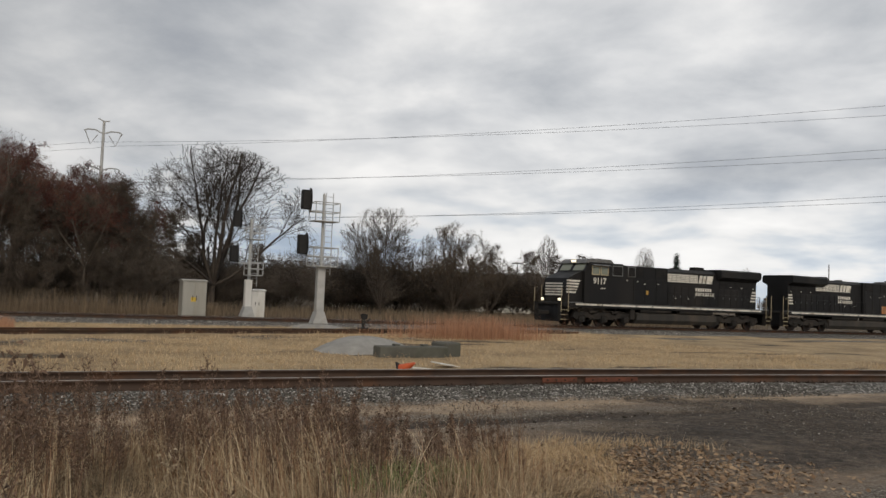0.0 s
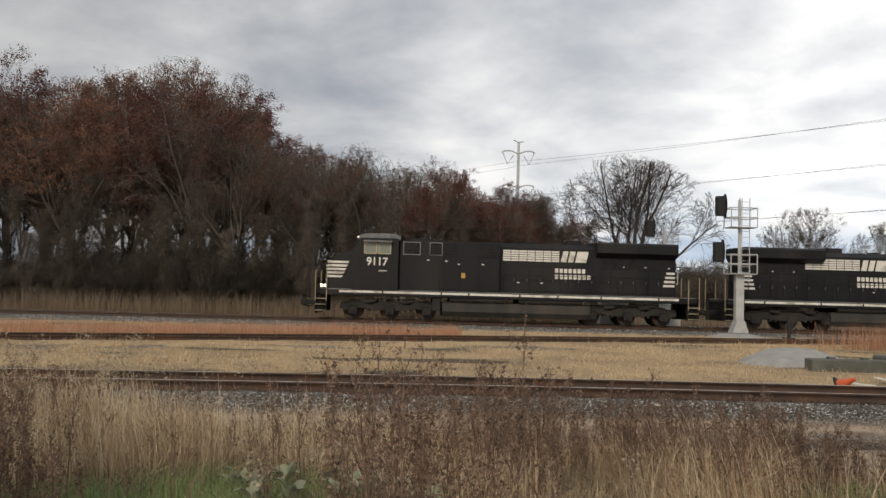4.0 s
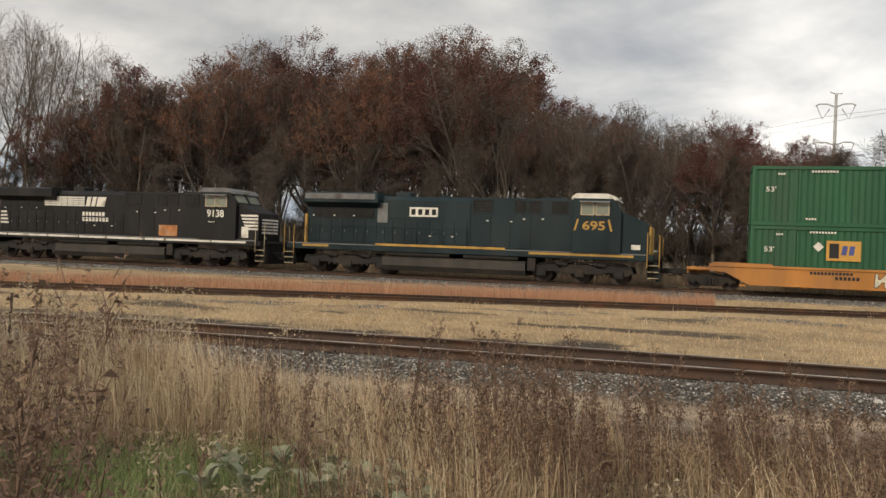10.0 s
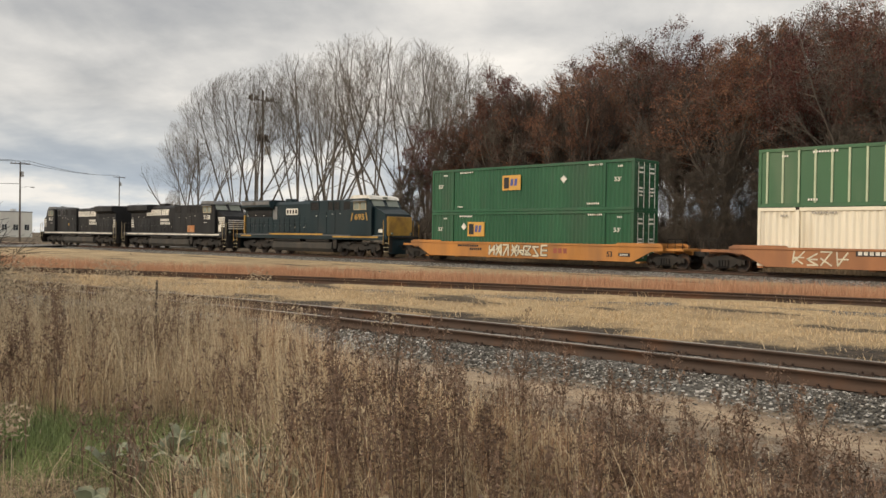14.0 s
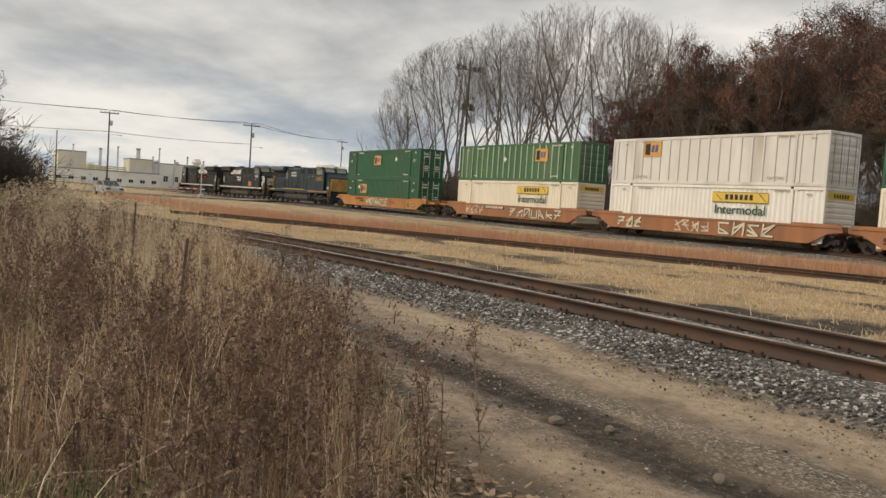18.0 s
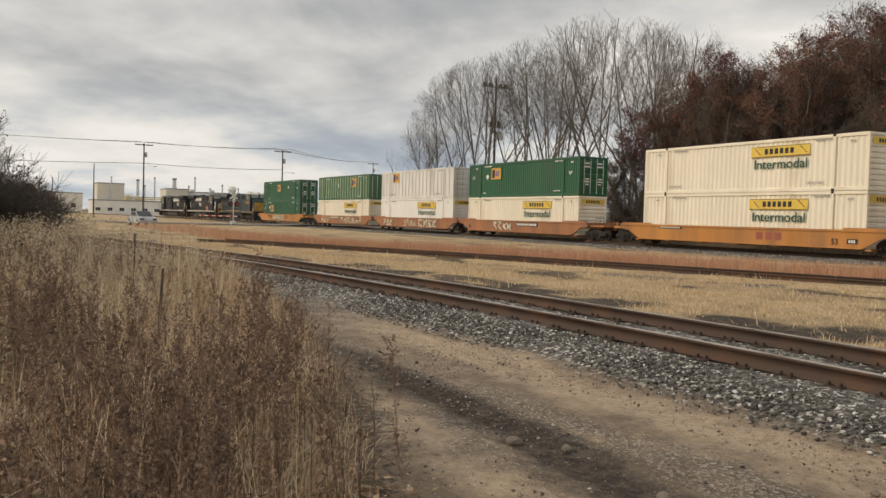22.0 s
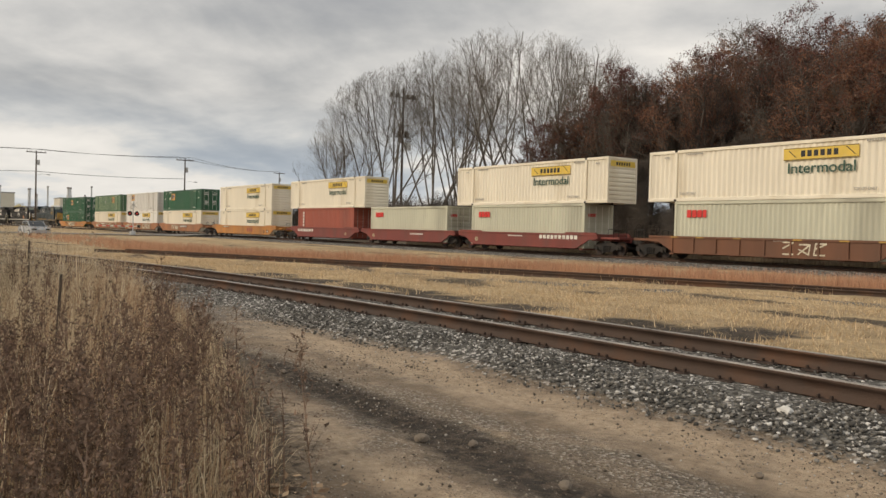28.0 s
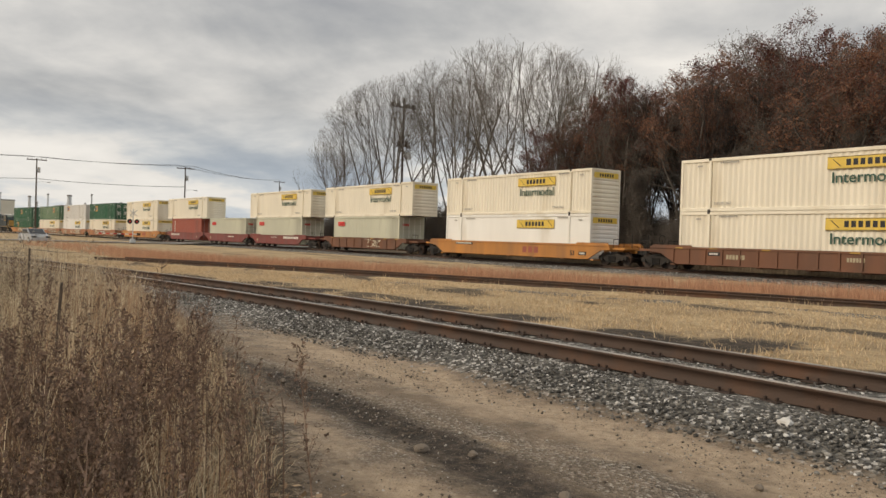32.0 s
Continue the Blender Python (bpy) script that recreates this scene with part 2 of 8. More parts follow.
def raw_mesh(name, verts, faces, mat, smooth=False):
    """A large mesh from arrays: verts (n, 3); faces (m, 3) or (m, 4)."""
    me = bpy.data.meshes.new(name)
    verts, faces = np.asarray(verts, dtype=np.float32), np.asarray(faces, dtype=np.int32)
    k = faces.shape[1]
    me.vertices.add(len(verts))
    me.vertices.foreach_set("co", verts.ravel())
    me.loops.add(faces.size)
    me.loops.foreach_set("vertex_index", faces.ravel())
    me.polygons.add(len(faces))
    me.polygons.foreach_set("loop_start", np.arange(0, faces.size, k, dtype=np.int32))
    me.polygons.foreach_set("loop_total", np.full(len(faces), k, dtype=np.int32))
    me.update(calc_edges=True)
    for m in (mat if isinstance(mat, (list, tuple)) else [mat]):
        me.materials.append(m)
    if smooth:
        me.polygons.foreach_set("use_smooth", [True] * len(faces))
    return me


def text_mesh(name, body, size, mat, width=None, bold=0.0):
    """Flat lettering with the built-in font, standing in the x-z plane, facing -y, centred on its origin."""
    cu = bpy.data.curves.new(name, "FONT")
    cu.body, cu.size, cu.align_x, cu.align_y, cu.extrude = body, size, "CENTER", "CENTER", 0.004
    cu.offset = bold
    tmp = bpy.data.objects.new(name, cu)
    me = bpy.data.meshes.new_from_object(tmp)
    bpy.data.objects.remove(tmp)
    bpy.data.curves.remove(cu)
    co = np.empty(len(me.vertices) * 3)
    me.vertices.foreach_get("co", co)
    co = co.reshape(-1, 3)
    if width:
        co[:, 0] *= width / max(1e-6, np.ptp(co[:, 0]))
    co = np.stack([co[:, 0], -co[:, 2], co[:, 1]], 1)
    me.vertices.foreach_set("co", co.ravel())
    me.materials.clear()
    me.materials.append(mat)
    me.update()
    return me


# ---- the plan: rail level of the main line is z = 0, its near rail lies along y = 0 ----
GAUGE = 1.435


def main_y(x):
    return -0.17 * (x / 100) ** 2 + 0.646 * (x / 100) ** 3


def near_y(x):
    """The near rail of the near track; it bends towards the viewer's side on the way out of sight."""
    def at(q):
        k = q / 20
        return -31.67 - 0.847 * k - 1.523 * k * k - 0.0817 * k ** 3 + 0.00156 * k ** 4
    if x < -62:
        return at(-62) + (x + 62) * (at(-61.5) - at(-62.5))
    if x > 30:
        return at(30) + (x - 30) * (at(30.5) - at(29.5))
    return at(x)


def siding_y(x):
    k = max(min(x, 22), -46) / 20
    y = -12.1 + 5.4 * k - 0.9 * k * k
    return y


NEAR_Z, MAIN_Z, SIDING_Z = 0.044, 0.0, -0.09

# ---- ground: one sheet from the track bed to the horizon ----
GRASS_EDGE = [(-3.2, -60.0), (-3.6, -41.0), (-4.1, -38.0), (-5.2, -36.7), (-7.3, -35.9), (-10.6, -35.0), (-15.6, -33.9), (-21.0, -33.6)]


def grass_edge_y(x):
    """The line below which (in y) the tall grass of the viewer's side grows."""
    if x > -3.2:
        return -60.0
    if x < -21.0:
        return near_y(x) - 2.1
    pts = GRASS_EDGE[::-1]
    return float(np.interp(x, [p[0] for p in pts], [p[1] for p in pts]))


def smooth(v, a, b):
    t = np.clip((v - a) / (b - a), 0, 1)
    return t * t * (3 - 2 * t)


NEAR_T = np.linspace(-1600, 1600, 6401)
NEAR_V = np.array([near_y(float(x)) for x in NEAR_T])
SIDE_V = np.array([siding_y(float(x)) for x in NEAR_T])
EDGE_V = np.array([grass_edge_y(float(x)) for x in NEAR_T])


def ground_z(x, y):
    """Height of the bare ground (arrays)."""
    x, y = np.asarray(x, dtype=float), np.asarray(y, dtype=float)
    z = np.full(np.broadcast(x, y).shape, -0.30)
    z = z + 0.33 * smooth(-y, 38.0, 47.0)
    dn = np.abs(y - np.interp(x, NEAR_T, NEAR_V) - GAUGE / 2)
    z = np.maximum(z, -0.31 + 0.17 * (1 - smooth(dn, 1.25, 2.1)))
    dm = np.abs(y - 0.72 - np.interp(x, NEAR_T, [main_y(max(-400.0, min(400.0, float(q)))) for q in NEAR_T]))
    z = np.maximum(z, -0.45 + 0.25 * (1 - smooth(dm, 1.7, 3.4)))
    ds = np.abs(y - np.interp(x, NEAR_T, SIDE_V) - GAUGE / 2)
    z = np.where(ds < 2.0, np.maximum(z, -0.30 + 0.06 * (1 - smooth(ds, 0.8, 1.8))), z)
    return z


def bare_patch(x, y):
    """1 where the straw turf between the tracks is worn off to dark soil."""
    c = np.array([noise.fractal(Vector((p * 0.16, q * 0.50, 1.0)), 1.0, 2.0, 4) if abs(p) < 90 and -34 < q < 12 else -1.0 for p, q in zip(x, y)])
    d = np.asarray(y) - np.interp(x, NEAR_T, NEAR_V)
    return smooth(c + 0.45 * (1 - smooth(d, 2.6, 6.0)), 0.30, 0.62)


def soil_band(x, y, n):
    """The dark, oily soil along the far side of the near track."""
    d = y - np.interp(x, NEAR_T, NEAR_V)
    wide = 1.1 * smooth(-x, 5, 11) * (1 - smooth(-x, 24, 31))
    return smooth(d, 1.8, 2.1) * (1 - smooth(d - 2.6 * n - wide, 3.0, 4.0)) * smooth(-x, -12, -6)


def spread(lo, hi, step, far, ratio=1.25):
    a = list(np.arange(lo, hi + 1e-6, step))
    s, v = step, a[-1]
    right = []
    while v < far:
        s *= ratio
        v += s
        right.append(v)
    s, v = step, a[0]
    left = []
    while v > -far:
        s *= ratio
        v -= s
        left.append(v)
    return np.array(left[::-1] + a + right)


gx = spread(-42.0, 14.0, 0.28, 2500.0, 1.13)
gy = np.concatenate([np.array([-2500.0, -1500, -800, -400, -200, -120, -90, -75, -65, -58, -53, -50]),
                     np.arange(-48.0, -27.0, 0.2), np.arange(-27.0, 5.0, 0.4), np.array([5.5, 6.5, 8, 10, 13, 17, 22, 28, 36, 48, 65, 90, 130, 200, 330, 600, 1100, 2500])])
GX, GY = np.meshgrid(gx, gy, indexing="ij")
GZ = ground_z(GX, GY)
rough_bits = np.array([noise.noise(Vector((x * 0.9, y * 0.9, 0.0))) * 0.03 + noise.noise(Vector((x * 3.1, y * 3.1, 4.0))) * 0.012
                       if abs(x) < 60 and -60 < y < 20 else 0.0 for x, y in zip(GX.ravel(), GY.ravel())]).reshape(GX.shape)
rut = -0.05 * np.exp(-((GY + 34.85) / 0.28) ** 2) - 0.03 * np.exp(-((GY + 33.3) / 0.25) ** 2)
GZ = GZ + rough_bits + np.where((GX > -14) & (GX < 14), rut, 0)
dn = np.abs(GY - np.interp(GX, NEAR_T, NEAR_V) - GAUGE / 2)
dm = np.abs(GY - 0.72)
ds = np.abs(GY - np.interp(GX, NEAR_T, SIDE_V) - GAUGE / 2)
edge = np.interp(GX, NEAR_T, EDGE_V)
nz = np.array([noise.fractal(Vector((x * 0.35, y * 0.35, 2.0)), 1.0, 2.0, 4) for x, y in zip(GX.ravel(), GY.ravel())]).reshape(GX.shape)
dirt_m = smooth(GY - edge, -0.3, 0.5) * smooth(np.interp(GX, NEAR_T, NEAR_V) - 0.75 - GY, -0.1, 0.6)
gravel_m = np.maximum(1 - smooth(dn, 1.5, 2.2), 1 - smooth(dm, 3.2, 4.6))
gravel_m = np.maximum(gravel_m, 0.8 * (1 - smooth(np.abs(GY - np.interp(GX, NEAR_T, SIDE_V) + 2.0 + nz), 0.3, 1.5)) * smooth(nz, -0.1, 0.25))
gravel_m = np.maximum(gravel_m, smooth(-GX, 12, 20) * dirt_m)
gravel_m = np.maximum(gravel_m, (1 - smooth(-GY + 2 * nz, 5.6, 6.8)) * smooth(GX, 6, 12) * (GY < 1))
straw_m = (1 - bare_patch(GX.ravel(), GY.ravel()).reshape(GX.shape)) * smooth(GY - np.interp(GX, NEAR_T, NEAR_V), 2.8, 3.8) * (1 - smooth(GY, 8.0, 10.0)) * (1 - gravel_m)
dark_m = dirt_m * np.maximum((1 - smooth(np.abs(GY + 34.85 + 0.30 * nz), 0.16, 0.44)) * 0.95, (1 - smooth(np.hypot((GX - 3.6) / 5.2, (GY + 36.9) / 3.0) + 0.9 * nz, 0.55, 1.25)) * 0.85)
dark_m = np.maximum(dark_m, 0.95 * soil_band(GX, GY, nz))
nxg, nyg = GX.shape
idx = np.arange(nxg * nyg).reshape(nxg, nyg)
gfaces = np.stack([idx[:-1, :-1], idx[1:, :-1], idx[1:, 1:], idx[:-1, 1:]], -1).reshape(-1, 4)

soil = bpy.data.materials.new("ground_soil_gravel_and_dry_grass")
soil.use_nodes = True
nt = soil.node_tree
pb = nt.nodes["Principled BSDF"]
pb.inputs["Roughness"].default_value = 0.95
zone = nt.nodes.new("ShaderNodeVertexColor")
zone.layer_name = "zone"
zsep = nt.nodes.new("ShaderNodeSeparateColor")
nt.links.new(zone.outputs[0], zsep.inputs[0])
gtc = nt.nodes.new("ShaderNodeTexCoord")


def gnoise(scale, detail=5.0, rough=0.6, squash=None):
    n = nt.nodes.new("ShaderNodeTexNoise")
    n.inputs["Scale"].default_value, n.inputs["Detail"].default_value, n.inputs["Roughness"].default_value = scale, detail, rough
    if squash:
        mp = nt.nodes.new("ShaderNodeMapping")
        mp.inputs["Scale"].default_value = squash
        nt.links.new(gtc.outputs["Object"], mp.inputs[0])
        nt.links.new(mp.outputs[0], n.inputs["Vector"])
    else:
        nt.links.new(gtc.outputs["Object"], n.inputs["Vector"])
    return n.outputs[0]


def gramp(fac, stops):
    n = nt.nodes.new("ShaderNodeValToRGB")
    while len(n.color_ramp.elements) < len(stops):
        n.color_ramp.elements.new(0.5)
    for e, (p, c) in zip(n.color_ramp.elements, stops):
        e.position, e.color = p, (*c, 1)
    nt.links.new(fac, n.inputs[0])
    return n.outputs[0]


def gmix(fac, a, b):
    n = nt.nodes.new("ShaderNodeMix")
    n.data_type = "RGBA"
    nt.links.new(fac, n.inputs[0])
    nt.links.new(a, n.inputs[6])
    nt.links.new(b, n.inputs[7])
    return n.outputs[2]


def gedge(mask, wobble, width=0.25):
    """A zone's mask with a ragged edge."""
    a = nt.nodes.new("ShaderNodeMath")
    a.operation = "ADD"
    nt.links.new(mask, a.inputs[0])
    s = nt.nodes.new("ShaderNodeMapRange")
    nt.links.new(wobble, s.inputs[0])
    for i, k in enumerate((0.25, 0.75, -0.45, 0.45)):
        s.inputs[i + 1].default_value = k
    nt.links.new(s.outputs[0], a.inputs[1])
    r = nt.nodes.new("ShaderNodeMapRange")
    nt.links.new(a.outputs[0], r.inputs[0])
    r.inputs[1].default_value, r.inputs[2].default_value = 0.5 - width, 0.5 + width
    return r.outputs[0]


n_big, n_mid, n_fine, n_grit = gnoise(0.35), gnoise(2.2), gnoise(14.0), gnoise(70.0, 3.0, 0.7)
litter = gramp(n_fine, [(0.3, (0.036, 0.026, 0.017)), (0.5, (0.095, 0.069, 0.042)), (0.72, (0.22, 0.165, 0.10))])
dirt_col = gramp(n_mid, [(0.25, (0.14, 0.102, 0.068)), (0.5, (0.25, 0.185, 0.125)), (0.75, (0.36, 0.272, 0.188))])
pebble = nt.nodes.new("ShaderNodeTexVoronoi")
pebble.inputs["Scale"].default_value = 48.0
nt.links.new(gtc.outputs["Object"], pebble.inputs["Vector"])
psep = nt.nodes.new("ShaderNodeSeparateColor")
nt.links.new(pebble.outputs["Color"], psep.inputs[0])
pebble_col = gramp(psep.outputs[0], [(0.0, (0.05, 0.042, 0.034)), (0.4, (0.14, 0.115, 0.09)), (0.75, (0.26, 0.22, 0.175)), (0.95, (0.52, 0.48, 0.42))])
# gravelly lanes along the road, sandy between
lanes = gnoise(1.1, 6.0, 0.62, (0.16, 1.0, 1))
dirt_col = gmix(gramp(lanes, [(0.40, (0.9, 0.9, 0.9)), (0.56, (0.12, 0.12, 0.12))]), dirt_col, pebble_col)
dirt_col = gmix(gramp(n_grit, [(0.52, (0, 0, 0)), (0.70, (0.75, 0.75, 0.75))]), dirt_col, gramp(n_fine, [(0.3, (0.07, 0.055, 0.04)), (0.7, (0.33, 0.29, 0.24))]))
straw = gramp(gnoise(9.0, 6.0, 0.7, (0.5, 1.6, 1)), [(0.28, (0.23, 0.158, 0.085)), (0.48, (0.50, 0.37, 0.210)), (0.75, (0.70, 0.55, 0.345))])
straw = gmix(gramp(n_big, [(0.36, (0.75, 0.75, 0.75)), (0.60, (0, 0, 0))]), straw, gramp(n_fine, [(0.3, (0.14, 0.098, 0.055)), (0.7, (0.36, 0.265, 0.16))]))
voro = nt.nodes.new("ShaderNodeTexVoronoi")
voro.inputs["Scale"].default_value = 26.0
nt.links.new(gtc.outputs["Object"], voro.inputs["Vector"])
vsep = nt.nodes.new("ShaderNodeSeparateColor")
nt.links.new(voro.outputs["Color"], vsep.inputs[0])
stones = gramp(vsep.outputs[0], [(0.0, (0.035, 0.034, 0.032)), (0.45, (0.095, 0.092, 0.083)), (0.78, (0.19, 0.182, 0.165)), (0.93, (0.50, 0.48, 0.45))])
gmix_noise = gnoise(5.0, 8.0, 0.72)
black = gramp(gnoise(9.0, 8.0, 0.75), [(0.28, (0.010, 0.0080, 0.006)), (0.5, (0.042, 0.031, 0.022)), (0.70, (0.15, 0.112, 0.078))])
sandy = nt.nodes.new("ShaderNodeVertexColor")
sandy.layer_name = "sand"
ssep = nt.nodes.new("ShaderNodeSeparateColor")
nt.links.new(sandy.outputs[0], ssep.inputs[0])
sand_col = gramp(n_fine, [(0.28, (0.34, 0.252, 0.170)), (0.7, (0.55, 0.43, 0.305))])
dirt_col = gmix(gedge(ssep.outputs[0], n_mid, 0.35), dirt_col, sand_col)
col = gmix(gedge(zsep.outputs[0], n_fine), litter, dirt_col)
col = gmix(gedge(zsep.outputs[1], n_mid), col, straw)
col = gmix(gedge(zsep.outputs[2], n_fine), col, stones)
col = gmix(gedge(zone.outputs["Alpha"], gmix_noise, 0.42), col, black)
nt.links.new(col, pb.inputs["Base Color"])
bp = nt.nodes.new("ShaderNodeBump")
bp.inputs["Strength"].default_value, bp.inputs["Distance"].default_value = 1.0, 0.04
relief = gmix(gramp(lanes, [(0.40, (0.9, 0.9, 0.9)), (0.56, (0.2, 0.2, 0.2))]), gnoise(26.0, 7.0, 0.75), pebble.outputs["Distance"])
nt.links.new(gmix(zsep.outputs[2], relief, voro.outputs["Distance"]), bp.inputs["Height"])
nt.links.new(bp.outputs[0], pb.inputs["Normal"])

gmesh = raw_mesh("ground", np.stack([GX, GY, GZ], -1).reshape(-1, 3), gfaces, soil, smooth=True)
za = gmesh.color_attributes.new("zone", "FLOAT_COLOR", "POINT")
za.data.foreach_set("color", np.stack([dirt_m, straw_m, gravel_m, dark_m], -1).reshape(-1, 4).astype(np.float32).ravel())
sand_m = dirt_m * np.maximum(np.exp(-((GY + 33.35 + 0.15 * nz) / 0.50) ** 2), 0.75 * np.exp(-((GY + 35.65 + 0.3 * nz) / 0.35) ** 2) * smooth(-GX, 2.6, 4.6)) * smooth(GX, -17, -11)
sa = gmesh.color_attributes.new("sand", "FLOAT_COLOR", "POINT")
sa.data.foreach_set("color", np.stack([sand_m, sand_m, sand_m, sand_m], -1).reshape(-1, 4).astype(np.float32).ravel())
ground = tagged(new("ground", gmesh), "flat railway land with dirt road, dry grass and gravel", "ground", kind="structure")

# ---- tracks ----
steel_rust = material("rusty_rail_steel", (0.072, 0.046, 0.034), 0.75, 0.3, 0.35, 2.0, 60, 0.3, (0.13, 0.06, 0.03), 0.35)
steel_worn = material("worn_rail_top", (0.42, 0.38, 0.34), 0.38, 0.9, 0.25, 1.5, 30, 0.05, RUST, 0.3)
tie_wood = material("weathered_tie_wood", (0.075, 0.060, 0.048), 0.95, 0, 0.4, 3.0, 45, 0.6, (0.14, 0.12, 0.10), 0.3, objrand=0.35)
plate_steel = material("rusty_tie_plate", (0.05, 0.032, 0.024), 0.8, 0.2, 0.3, 6, 60, 0.3)
RAIL_H = 0.172
PROFILE = [(-0.070, -RAIL_H), (0.070, -RAIL_H), (0.070, -RAIL_H + 0.012), (0.012, -RAIL_H + 0.030), (0.010, -0.048), (0.036, -0.036),
           (0.036, -0.006), (0.026, 0.0), (-0.026, 0.0), (-0.036, -0.006), (-0.036, -0.036), (-0.010, -0.048), (-0.012, -RAIL_H + 0.030), (-0.070, -RAIL_H + 0.012)]


def rail_part(parent, path, z, xs, off, top_mat):
    """A rail swept along y = path(x) + off."""
    pts = [(x, path(x) + off * math.sqrt(1 + ((path(x + 0.5) - path(x - 0.5))) ** 2)) for x in xs]
    v, f = [], []
    n = len(PROFILE)
    for i, (x, y) in enumerate(pts):
        a, b = pts[max(0, i - 1)], pts[min(len(pts) - 1, i + 1)]
        t = Vector((b[0] - a[0], b[1] - a[1])).normalized()
        for p, q in PROFILE:
            v.append((x - t.y * p, y + t.x * p, z + q))
    mats = []
    for i in range(len(pts) - 1):
        for j in range(n):
            k = (j + 1) % n
            f.append((i * n + j, (i + 1) * n + j, (i + 1) * n + k, i * n + k))
            mats.append(1 if j in (6, 7, 8) else 0)
    me = raw_mesh("rail", v, f, [steel_rust, top_mat])
    me.polygons.foreach_set("material_index", mats)
    bm = bmesh.new()
    bm.from_mesh(me)
    bmesh.ops.recalc_face_normals(bm, faces=bm.faces)
    bm.to_mesh(me)
    bm.free()
    ob = new("rail", me)
    ob.parent = parent
    return ob


def tie_mesh(k):
    rnd = random.Random(k)
    mb = MB().box(-0.11, 0.11, -1.28 + rnd.uniform(-0.06, 0.06), 1.28 + rnd.uniform(-0.06, 0.06), -0.17, 0.0, 0.015)
    mb.v = [(x + rnd.uniform(-0.01, 0.01), y, z + rnd.uniform(-0.008, 0.006)) for x, y, z in mb.v]
    return mb.mesh("tie", tie_wood)


def plate_mesh():
    mb = MB().box(-0.10, 0.10, -0.17, 0.17, -0.004, 0.018, 0.004)
    for sx in (-0.06, 0.06):
        for sy in (-0.105, 0.105):
            mb.box(sx - 0.012, sx + 0.012, sy - 0.016, sy + 0.016, 0.0, 0.055, 0.004)
    return mb.mesh("tie_plate", plate_steel)


TIES, PLATE = [tie_mesh(k) for k in range(5)], plate_mesh()


def track(label, path, z, x0, x1, step, tie0, tie1, top_mat, plates=None):
    t = thing("railway_track", label, "railway track", kind="structure")
    xs = list(np.arange(x0, x1 + step / 2, step))
    rail_part(t, path, z, xs, 0.0, top_mat)
    rail_part(t, path, z, xs, GAUGE, top_mat)
    rnd = random.Random(len(label))
    x = tie0
    while x < tie1:
        sl = path(x + 0.5) - path(x - 0.5)
        ob = new("tie", rnd.choice(TIES))
        ob.parent = t
        ob.matrix_basis = pose(x, path(x) + GAUGE / 2 + rnd.uniform(-0.05, 0.05), z - RAIL_H - 0.012 + rnd.uniform(-0.01, 0.004), 0, 0, math.degrees(math.atan(sl)) + rnd.uniform(-1.2, 1.2))
        if plates and plates[0] < x < plates[1]:
            for off in (0.0, GAUGE):
                pl = new("tie_plate", PLATE)
                pl.parent = t
                pl.matrix_basis = pose(x, path(x) + off, z - RAIL_H - 0.010, 0, 0, math.degrees(math.atan(sl)))
        x += 0.51 + rnd.uniform(-0.03, 0.03)
    return t


track("near railway track, rusty rails on weathered timber ties", near_y, NEAR_Z, -150, 60, 1.0, -46, 22, steel_worn, (-34, 14))
track("main line track, dark rails on raised grey ballast", main_y, MAIN_Z, -420, 420, 4.0, -60, 34, steel_worn)
track("overgrown siding track with rusty rails in dry grass", siding_y, SIDING_Z, -46, 22, 1.0, -46, 22, steel_rust)

# ---- ballast stones and pebbles ----
def stone_material(name, stops):
    m = bpy.data.materials.new(name)
    m.use_nodes = True
    t = m.node_tree
    b = t.nodes["Principled BSDF"]
    b.inputs["Roughness"].default_value = 0.9
    g = t.nodes.new("ShaderNodeNewGeometry")
    rp = t.nodes.new("ShaderNodeValToRGB")
    while len(rp.color_ramp.elements) < len(stops):
        rp.color_ramp.elements.new(0.5)
    for e, (p, c) in zip(rp.color_ramp.elements, stops):
        e.position, e.color = p, (*c, 1)
    t.links.new(g.outputs["Random Per Island"], rp.inputs[0])
    tc = t.nodes.new("ShaderNodeTexCoord")
    n = t.nodes.new("ShaderNodeTexNoise")
    n.inputs["Scale"].default_value = 120
    t.links.new(tc.outputs["Object"], n.inputs["Vector"])
    mx = t.nodes.new("ShaderNodeMix")
    mx.data_type, mx.blend_type = "RGBA", "MULTIPLY"
    mx.inputs[0].default_value = 0.5
    t.links.new(rp.outputs[0], mx.inputs[6])
    t.links.new(n.outputs[0], mx.inputs[7])
    t.links.new(mx.outputs[2], b.inputs["Base Color"])
    return m


